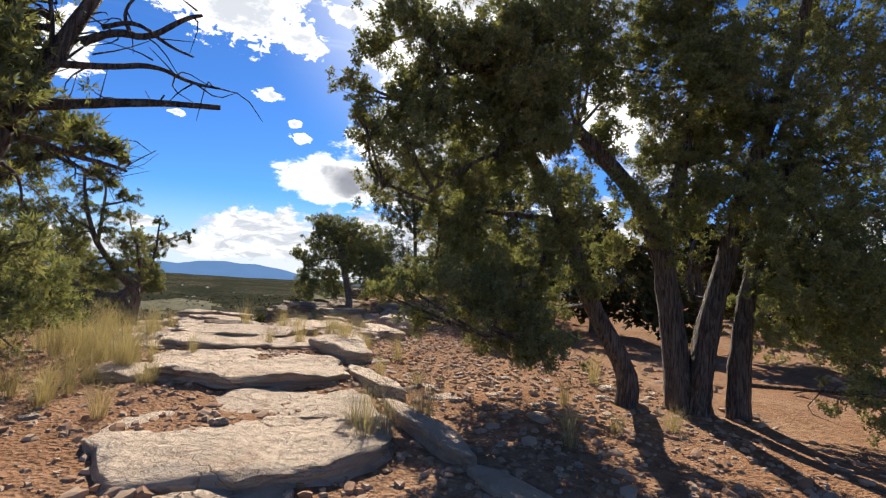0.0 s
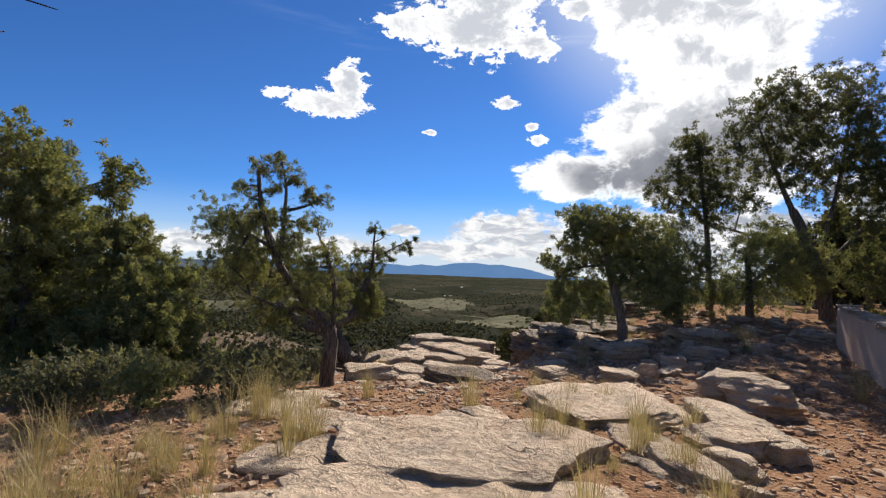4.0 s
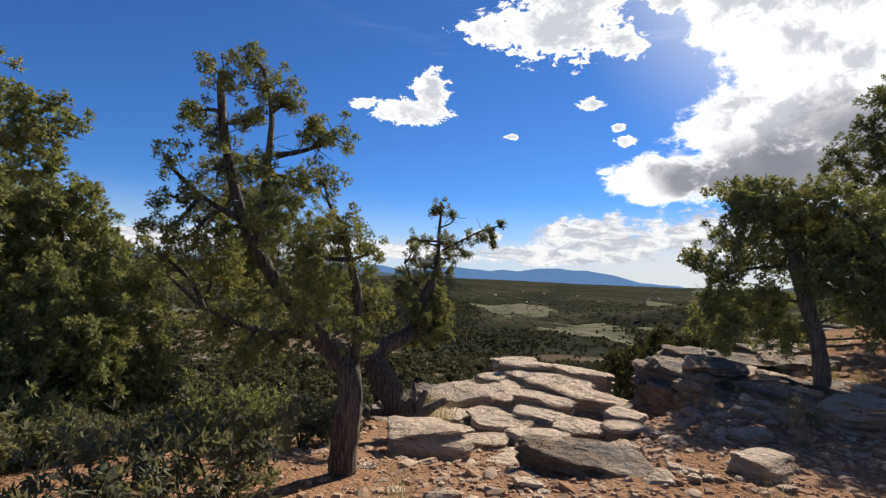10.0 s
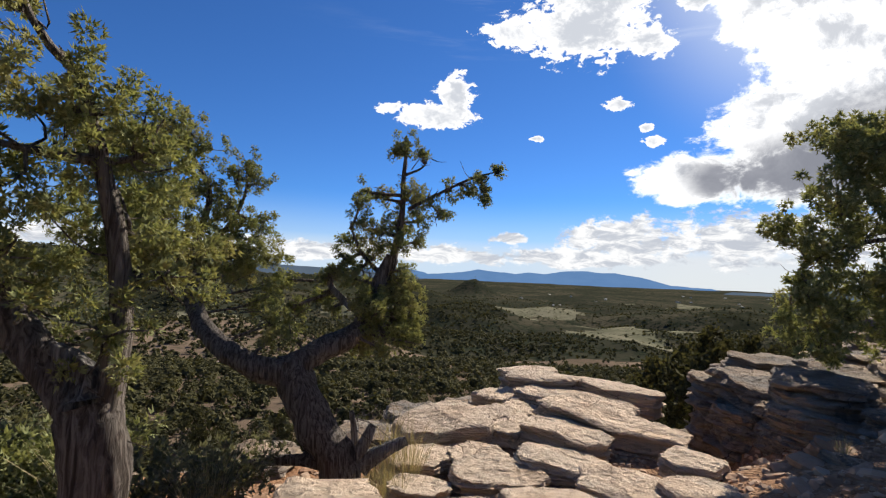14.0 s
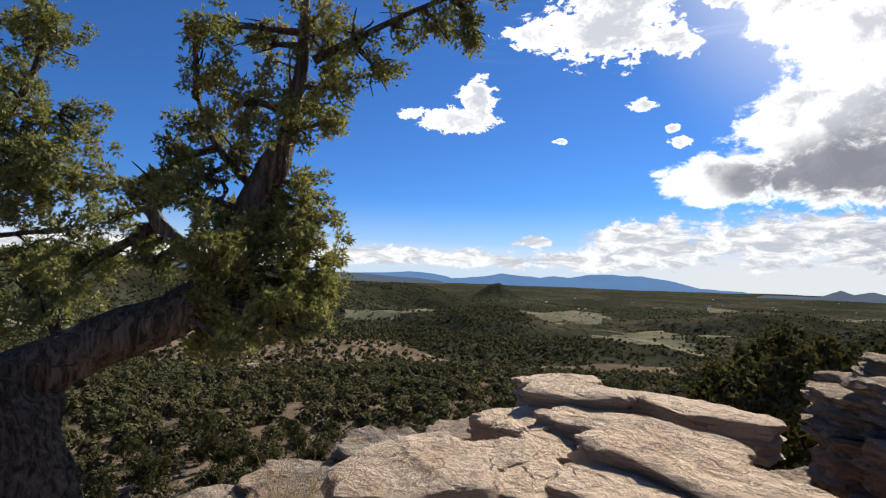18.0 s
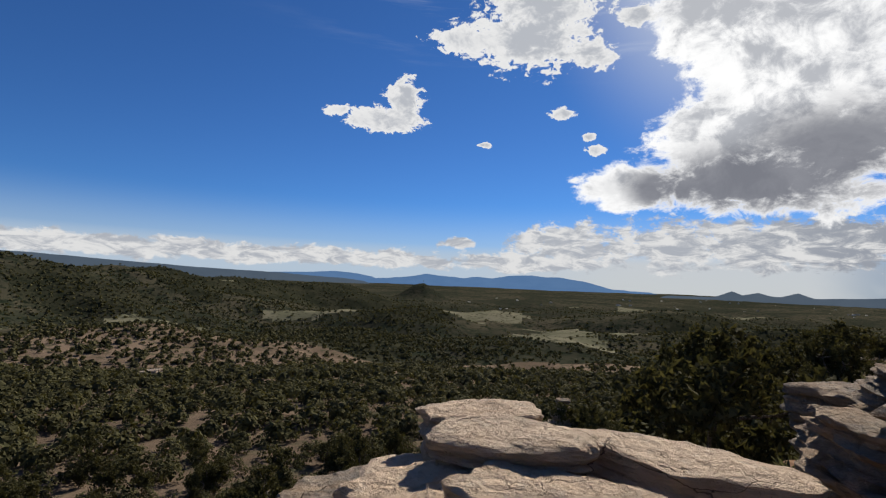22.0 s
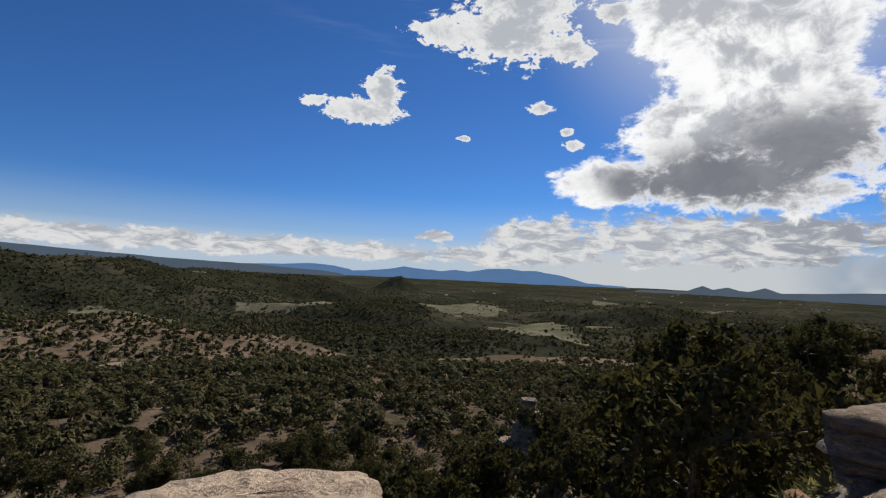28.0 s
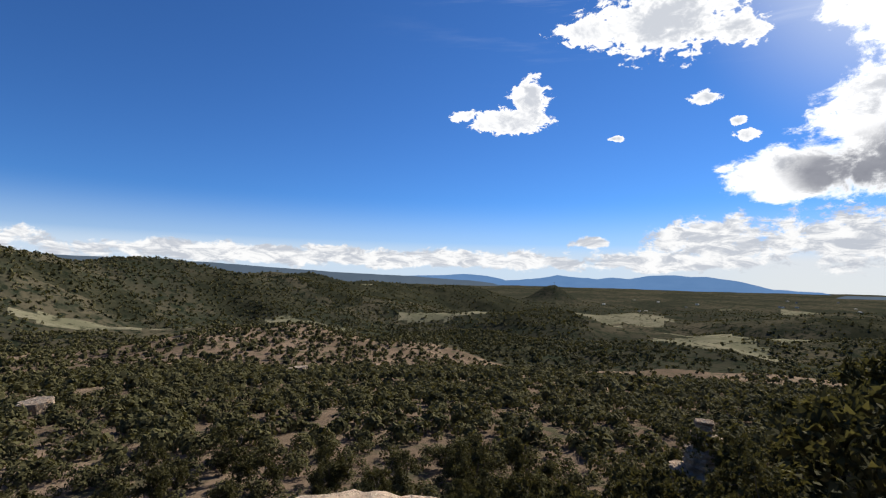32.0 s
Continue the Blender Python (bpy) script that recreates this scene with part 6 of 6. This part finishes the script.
# ---- wall, loose stones, grass, shrubs, woods ----
def low_wall():
    """A stuccoed garden wall with a cap of rough stones."""
    top = thing("garden_wall", (1.45, 17.6, 0.3), "low tan stuccoed wall with a rough stone cap", "wall")
    rng = np.random.default_rng(77)
    bm = bmesh.new()
    rings = []
    for k in range(25):
        y = -5.4 + k * 0.45
        x = 0.040 * y
        g = ground_at(1.45 + x, 17.6 + y) - 0.3
        h = g + 1.12 + 0.02 * math.sin(k * 1.3)
        ring = []
        for u, v in ((-0.17, -0.25), (-0.16, 0.5), (-0.15, 0.93), (-0.10, 1.0), (0.10, 1.0), (0.15, 0.93), (0.17, -0.25)):
            ring.append(bm.verts.new((x + u + rng.uniform(-0.006, 0.006), y, g - 0.25 if v < 0 else g + (h - g) * v)))
        rings.append(ring)
    for a, b in zip(rings[:-1], rings[1:]):
        for i in range(len(a) - 1):
            bm.faces.new((a[i], b[i], b[i + 1], a[i + 1]))
    bm.faces.new(rings[0])
    bm.faces.new(rings[-1][::-1])
    bmesh.ops.recalc_face_normals(bm, faces=bm.faces[:])
    me = bpy.data.meshes.new("wall_body")
    bm.to_mesh(me)
    bm.free()
    me.materials.append(STUCCO)
    part("wall_body", me, top)
    for k in range(20):
        y = -5.2 + k * 0.54
        g = ground_at(1.45 + 0.04 * y, 17.6 + y) - 0.3
        ob = part("cap_stone", stone_mesh(0.46, 0.56, 0.09, 500 + k % 5, 3), top)
        ob.location = (0.04 * y, y, g + 1.20)
        ob.rotation_euler = (0, 0, radians(rng.uniform(-12, 12)))


low_wall()


def loose_stones():
    rng = np.random.default_rng(41)
    kinds = [stone_mesh(rng.uniform(0.7, 1.1), rng.uniform(0.5, 0.9), rng.uniform(0.22, 0.45), 700 + k, 4) for k in range(9)]
    spans = ((-6.5, -0.5, 9.5, 17.0, 110, 0.12, 0.36), (-6.2, 1.0, 17.0, 27.0, 70, 0.2, 0.75), (-2.0, 3.5, 4.2, 9.5, 45, 0.10, 0.34),
             (-7.5, -3.5, 2.0, 9.0, 25, 0.10, 0.3), (-9.6, -6.0, 13.0, 17.0, 40, 0.10, 0.35))
    for x0, x1, y0, y1, count, s0, s1 in spans:
        for _ in range(count):
            x, y = rng.uniform(x0, x1), rng.uniform(y0, y1)
            s = s0 + (s1 - s0) * rng.uniform(0, 1) ** 2.2
            lift = 0.16 * s if s < 0.4 else 0.25 * s
            ob = new("stone", kinds[rng.integers(9)])
            ob.matrix_world = pose(x, y, ground_at(x, y) + lift, rng.uniform(-12, 12), rng.uniform(-12, 12), rng.uniform(0, 360)) @ Matrix.Diagonal((s, s, s, 1))
            tagged(ob, "loose angular red-tan stone lying on gravel" if s < 0.4 else "half-buried flat sandstone rock on the shoulder", "stone", "loose stones")


loose_stones()


def rubble():
    """The smaller broken stones between, past counting, in one mesh."""
    rng = np.random.default_rng(43)
    shapes = []
    for k in range(6):
        me = stone_mesh(1.0, rng.uniform(0.6, 0.9), rng.uniform(0.3, 0.5), 760 + k, 1)
        shapes.append((np.array([v.co[:] for v in me.vertices]), np.array([p.vertices[:] for p in me.polygons])))
        bpy.data.meshes.remove(me)
    bits = []
    for x0, x1, y0, y1, count, s0, s1 in ((-7.5, 1.0, 6.5, 17.5, 3000, 0.035, 0.16), (-6.5, 2.5, 17, 27, 900, 0.08, 0.4), (-3, 4.5, 1.5, 10, 1300, 0.035, 0.18),
                                          (-9, -3, 2, 9, 260, 0.04, 0.16), (-10.5, -5.8, 13, 20.5, 420, 0.04, 0.18), (-10.5, -5.5, 13.5, 21, 420, 0.08, 0.24), (-7, 0, 15, 24, 300, 0.12, 0.34), (3, 14, 8, 24, 300, 0.06, 0.4), (-20, -4, 22, 44, 500, 0.1, 0.7), (-34, -12, 4, 34, 420, 0.1, 0.7)):
        x, y = rng.uniform(x0, x1, count), rng.uniform(y0, y1, count)
        z = height(x, y)
        out = over_rim(x, y)
        for i in range(count):
            if -0.3 < out[i] < 1.5:
                continue
            s = s0 + (s1 - s0) * rng.uniform() ** 2.4
            v, f = shapes[rng.integers(6)]
            m = np.array(pose(0, 0, 0, rng.uniform(-20, 20), rng.uniform(-20, 20), rng.uniform(0, 360)).to_3x3())
            bits.append((v @ m.T * s + (x[i], y[i], z[i] + 0.2 * s), f))
    v, f = joined(bits)
    tagged(new("rubble", sheet("rubble", v, f, [PEBBLE], None, False)), "broken red-tan sandstone rubble over the gravel", "rubble", kind="stuff")


rubble()


def gravel():
    """Chips too many to count, over the bare ground."""
    rng = np.random.default_rng(9)
    n = 20000
    x, y = rng.uniform(-8.5, 3.5, n), rng.uniform(1.5, 22, n)
    s = 0.012 + 0.045 * rng.uniform(0, 1, n) ** 2.5
    keep = over_rim(x, y) < -0.6
    x, y, s = x[keep], y[keep], s[keep]
    n = len(x)
    z = height(x, y)
    a = rng.uniform(0, 2 * np.pi, n)
    ring = []
    for k in range(4):
        r = s * rng.uniform(0.7, 1.3, n)
        ring.append(np.stack([x + r * np.cos(a + k * 1.57), y + r * np.sin(a + k * 1.57), z - 0.004], -1))
    for k in range(4):
        r = s * rng.uniform(0.45, 0.85, n)
        ring.append(np.stack([x + r * np.cos(a + k * 1.57), y + r * np.sin(a + k * 1.57), z + s * rng.uniform(0.3, 0.75, n)], -1))
    verts = np.stack(ring, 1).reshape(-1, 3)
    one = np.array([(4, 5, 6, 7), (0, 1, 5, 4), (1, 2, 6, 5), (2, 3, 7, 6), (3, 0, 4, 7)])
    faces = (np.arange(n)[:, None, None] * 8 + one).reshape(-1, 4)
    ob = new("gravel", sheet("gravel", verts, faces, [PEBBLE], None, False))
    tagged(ob, "scattered red-brown and tan gravel chips", "gravel", kind="stuff")


gravel()


def tuft_mesh(seed, blades, tall, spread, mat):
    rng = np.random.default_rng(seed)
    n = blades
    a = rng.uniform(0, 2 * np.pi, n)
    r = spread * rng.uniform(0, 1, n) ** 0.7
    root = np.stack([r * np.cos(a) * 0.5, r * np.sin(a) * 0.5, np.full(n, -0.03)], -1)
    h = tall * rng.uniform(0.45, 1.1, n)
    lean = rng.uniform(0.05, 0.8, n)
    out = np.stack([np.cos(a + rng.normal(0, 0.5, n)), np.sin(a + rng.normal(0, 0.5, n)), np.zeros(n)], -1)
    up = np.array((0, 0, 1.0))
    mid = root + up * (h * 0.6)[:, None] + out * (h * lean * 0.35)[:, None]
    tip = root + up * (h * (1 - 0.15 * lean))[:, None] + out * (h * lean * 1.0)[:, None]
    side = np.cross(out, up) * rng.uniform(0.0010, 0.0022, n)[:, None]
    verts = np.stack([root - side, root + side, mid + side * 0.8, mid - side * 0.8, tip + side * 0.15, tip - side * 0.15], 1).reshape(-1, 3)
    faces = (np.arange(n)[:, None, None] * 6 + np.array([(0, 1, 2, 3), (3, 2, 4, 5)])).reshape(-1, 4)
    return sheet("tuft", verts, faces, [mat], None, False)


# the trodden line, kept clear
WALKED = [(0, 0), (-0.5, 1.6), (-1, 3.2), (-1.6, 4.9), (-2.3, 6.4), (-3.1, 8), (-3.9, 9.3), (-4.7, 10.7), (-5.3, 12.2), (-6.2, 13.8), (-7, 15), (-7.6, 16), (-8.2, 17.5), (-8.8, 19), (-8.9, 20)]


def grasses():
    rng = np.random.default_rng(23)
    tall = [tuft_mesh(60 + k, 120, 0.60, 0.15, STRAW) for k in range(4)]
    short = [tuft_mesh(70 + k, 110, 0.30, 0.16, STRAW) for k in range(4)]
    spots = GRASS_SPOTS
    for x, y, s in spots:
        ob = new("grass_tuft", tall[rng.integers(4)])
        ob.matrix_world = pose(x, y, ground_at(x, y), 0, 0, rng.uniform(0, 360)) @ Matrix.Diagonal((s, s, s, 1))
        tagged(ob, "tall dry straw-coloured bunchgrass tuft", "grass", "dry grass tufts")
    for x0, x1, y0, y1, count in ((-8.5, -3.0, 4.5, 10.5, 75), (-6.5, -2.6, 5.2, 8.5, 26), (-7, -1, 9, 14, 36), (-9.5, -6.5, 13, 17, 18), (-6, 1, 17, 26, 26), (-1, 3, 5, 9, 10), (-10.8, -9.0, 18.2, 20.8, 6)):
        for _ in range(count):
            x, y = rng.uniform(x0, x1), rng.uniform(y0, y1)
            if min(math.hypot(x - px, y - py) for px, py in WALKED) < 1.0:
                continue
            s = rng.uniform(0.7, 1.4)
            ob = new("grass_tuft", (short if rng.random() < 0.55 else tall)[rng.integers(4)])
            ob.matrix_world = pose(x, y, ground_at(x, y), 0, 0, rng.uniform(0, 360)) @ Matrix.Diagonal((s, s, s, 1))
            tagged(ob, "low dry yellow grass tuft among stones", "grass", "dry grass tufts")


GRASS_SPOTS = [(-0.60, 4.6, 1.15), (-0.42, 4.75, 1.0), (-0.72, 4.85, 0.9), (-3.9, 6.5, 0.9), (-3.6, 7.6, 0.7), (-4.3, 6.9, 1.0),
               (-4.8, 7.4, 1.1), (-2.4, 11.2, 1.0), (-2.3, 11.5, 0.9), (-1.9, 12.6, 1.0), (-3.3, 11.9, 0.9), (-3.5, 13.3, 1.0), (-5.2, 9.3, 1.1),
               (-5.6, 8.8, 1.0), (-2.9, 8.9, 0.8), (-1.3, 9.4, 0.9), (-1.0, 15.9, 1.0), (-1.4, 15.4, 0.9)]
grasses()


def shrub_mesh(seed, r, mat):
    rng = np.random.default_rng(seed)
    blobs = [(rng.uniform(-0.5, 0.5) * r, rng.uniform(-0.5, 0.5) * r, rng.uniform(0.3, 0.7) * r, rng.uniform(0.35, 0.55) * r) for _ in range(7)]
    spots, _ = fill(blobs, rng, 0.09)
    leaves = sprays(spots, rng, 8, 0.10, 0.045, 1.7)
    stems = [tube([(0, 0, -0.05), (b[0] * 0.5, b[1] * 0.5, b[2] * 0.5), b[:3]], 0.012, 0.004, 3) for b in blobs]
    return sheet("leaves", *leaves, [mat], None, False), sheet("stems", *joined(stems), [BARK])


def shrubs():
    rng = np.random.default_rng(31)
    made = []
    for k in range(4):
        leaves, stems = shrub_mesh(90 + k, 0.5, SAGE if k % 2 else LEAF)
        made.append((leaves, stems, k % 2))
    count = 0
    while count < 46:
        x, y = rng.uniform(-19, -10), rng.uniform(2, 19)
        if not 0.6 < over_rim(np.array([x]), np.array([y]))[0] < 3.8 or 12.5 < y:
            continue
        leaves, stems, pale = made[rng.integers(4)]
        top = thing("shrub", (x, y, ground_at(x, y)), "low grey sage shrub on the slope" if pale else "low dark green shrub on the slope", "shrub", "slope shrubs")
        s = rng.uniform(0.7, 1.5)
        top.matrix_world = pose(x, y, ground_at(x, y), 0, 0, rng.uniform(0, 360)) @ Matrix.Diagonal((s, s, s, 1))
        tagged(part("foliage", leaves, top), kind="stuff")
        tagged(part("stems", stems, top), kind="stuff")
        count += 1
    for k in range(34):
        x, y = (rng.uniform(-12.5, -7.6), rng.uniform(7, 11.8)) if k < 16 else (rng.uniform(-13.5, -9.3), rng.uniform(11.5, 15.2))
        leaves, stems, pale = made[rng.integers(4)]
        top = thing("shrub", (x, y, ground_at(x, y)), "low scrub bush at the mesa edge", "shrub", "edge shrubs")
        s = rng.uniform(0.8, 1.6)
        top.matrix_world = pose(x, y, ground_at(x, y), 0, 0, rng.uniform(0, 360)) @ Matrix.Diagonal((s, s, s, 1))
        tagged(part("foliage", leaves, top), kind="stuff")
        tagged(part("stems", stems, top), kind="stuff")


shrubs()


def slope_trees():
    """Whole junipers on the slopes near below, three grown kinds set again and again."""
    rng = np.random.default_rng(12)
    kinds = []
    for k in range(4):
        r = np.random.default_rng(200 + k)
        limbs = [(0.16, 0.06, (0, 0, -0.3), (0.1, 0.05, 0.7), (0.0, 0.1, 1.6)), (0.08, 0.02, (0.05, 0, 0.5), (0.6, 0.2, 1.2), (0.8, 0.3, 1.8)),
                 (0.08, 0.02, (0.05, 0, 0.6), (-0.6, -0.2, 1.3), (-0.7, -0.3, 1.9))]
        blobs = [(*(r.normal(0, 0.62, 2)), r.uniform(0.5, 2.7), r.uniform(0.38, 0.62)) for _ in range(17)]
        blobs += [(r.uniform(-0.3, 0.3), r.uniform(-0.3, 0.3), 3.0, 0.4)]
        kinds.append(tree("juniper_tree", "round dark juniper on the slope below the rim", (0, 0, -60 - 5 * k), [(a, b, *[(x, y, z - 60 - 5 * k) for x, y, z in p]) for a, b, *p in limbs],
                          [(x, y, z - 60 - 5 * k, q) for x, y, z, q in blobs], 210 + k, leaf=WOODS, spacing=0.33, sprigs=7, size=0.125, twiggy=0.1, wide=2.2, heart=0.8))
    spots = []
    for tries in range(1500):
        if len(spots) == 160:
            break
        far, az = 8 + 48 * rng.uniform(0, 1) ** 0.75, (rng.uniform(-14, 108) if len(spots) < 100 else rng.uniform(-8, 30))
        far = far if len(spots) < 100 else 8 + 0.55 * (far - 8)
        x, y = -9 - far * math.sin(radians(az)), 21 + far * math.cos(radians(az))
        out = over_rim(np.array([x]), np.array([y]))[0]
        if out < 3.5 or any(math.hypot(x - a, y - b) < 1.9 for a, b, _ in spots):
            continue
        s = rng.uniform(0.6, 1.25)
        z = ground_at(x, y)
        if z + 3.4 * s > -0.9 - 0.07 * far and far < 60 and az > 12:
            continue
        spots.append((x, y, s))
    for k, (x, y, s) in enumerate(spots):
        m = pose(x, y, ground_at(x, y) - 0.05, rng.uniform(-4, 4), rng.uniform(-4, 4), rng.uniform(0, 360)) @ Matrix.Diagonal((s, s, s * rng.uniform(0.85, 1.15), 1))
        if k < 4:
            kinds[k].matrix_basis = m
            first = kinds[k]
        else:
            first = copy_thing(kinds[rng.integers(4)], m)
            first.matrix_basis = m
        tagged(first, group="slope junipers")
    spots = []
    for tries in range(1200):
        if len(spots) == 30:
            break
        x, y = rng.uniform(4, 34), rng.uniform(11, 70)
        if math.atan2(x + 8.4, y - 19.9) < radians(24) or over_rim(np.array([x]), np.array([y]))[0] > -1.5 or any(math.hypot(x - a, y - b) < 3 for a, b in spots):
            continue
        spots.append((x, y))
    spots += [(9.6, 12), (7.6, 15), (12.5, 9), (2.8, 34.1), (4.5, 36.8), (4.4, 32.7), (3.4, 41.1), (6.6, 42.4), (6.2, 46.7), (6.1, 36.3)]
    for x, y in spots:
        s = rng.uniform(0.9, 1.6)
        m = pose(x, y, ground_at(x, y) - 0.05, 0, 0, rng.uniform(0, 360)) @ Matrix.Diagonal((s, s, s, 1))
        one = copy_thing(kinds[rng.integers(4)], m)
        one.matrix_basis = m
        tagged(one, "dark juniper on the flat mesa top", group="mesa junipers")


slope_trees()


def brush():
    """Low dry brush over the near slopes, past counting."""
    rng = np.random.default_rng(88)
    n = 5200
    far, az = 7 + 40 * rng.uniform(0, 1, n) ** 0.8, np.radians(rng.uniform(-14, 108, n))
    x, y = -9 - far * np.sin(az), 21 + far * np.cos(az)
    keep = over_rim(x, y) > 1.8
    x, y = x[keep], y[keep]
    spots = np.stack([x, y, height(x, y) + 0.08], -1)
    v, f = sprays(spots, rng, 9, 0.34, 0.20, 1.5)
    tagged(new("brush", sheet("brush", v, f, [SAGE], None, False)), "low dry grey-green brush on the slopes", "brush", kind="stuff")


brush()


def woods():
    """Thousands of far junipers over the valley, each a rough crown of ragged faces; fewer faces farther off."""
    rng = np.random.default_rng(8)
    verts, faces, base = [], [], 0
    for r0, r1, count, bits, leafy in ((11, 30, 220, 240, 0.16), (30, 60, 640, 130, 0.22), (60, 110, 1650, 56, 0.36), (110, 220, 5200, 22, 0.62), (220, 450, 15000, 9, 0.95), (450, 900, 21000, 4, 1.35), (900, 1900, 17000, 3, 1.9)):
        far = np.sqrt(rng.uniform(r0 * r0, r1 * r1, count))
        az = np.radians(rng.uniform(-30, 112, count))
        x, y = -9 - far * np.sin(az), 21 + far * np.cos(az)
        s = rng.uniform(0.8, 1.9, count) * (0.75 if r0 < 60 else 1.0 if r0 < 400 else 1.2)
        bare = rugged(x, y, 120, 3, 61) + 0.6 * rugged(x, y, 420, 2, 66)
        keep = (over_rim(x, y) > (3.5 if r0 < 60 else 6)) & (bare + rng.uniform(-0.5, 0.5, count) < (2.0 if r0 < 100 else 0.5)) & (meadow(x, y) < 0.1 + 0.5 * rng.uniform(0, 1, count) ** 3)
        keep |= (shaded_thicket(x, y) > 0.0) & (meadow(x, y) < 0.0) & (far > 200)
        keep &= (far > 60) | (height(x, y) + 1.9 * s < 0.2 - 0.13 * far)
        x, y, s = x[keep], y[keep], s[keep]
        n = len(x)
        d = rng.normal(size=(n, bits, 3))
        d /= np.linalg.norm(d, axis=2, keepdims=True)
        d[:, :, 2] = np.abs(d[:, :, 2]) * 1.15
        c = np.stack([x, y, height(x, y) + 0.25 * s], -1)[:, None] + d * (s[:, None, None] * rng.uniform(0.55, 1.05, (n, bits, 1)))
        u = np.cross(d, rng.normal(size=(n, bits, 3)))
        u /= np.linalg.norm(u, axis=2, keepdims=True) + 1e-9
        w = np.cross(d, u)
        size = leafy * s[:, None, None] * rng.uniform(0.5, 1.0, (n, bits, 1)) * 0.75
        lift = d * size * 0.45
        quad = np.stack([c + u * size + lift * rng.uniform(-1, 1, (n, bits, 1)), c + w * size * 0.8 - lift, c - u * size * 0.9 + lift * rng.uniform(-1, 1, (n, bits, 1)), c - w * size - lift], 2)
        verts.append(quad.reshape(-1, 3))
        faces.append(np.arange(n * bits * 4).reshape(-1, 4) + base)
        base += n * bits * 4
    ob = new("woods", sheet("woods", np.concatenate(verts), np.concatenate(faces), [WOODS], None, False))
    tagged(ob, "dark juniper woods scattered over the valley", "woods", kind="stuff")


woods()
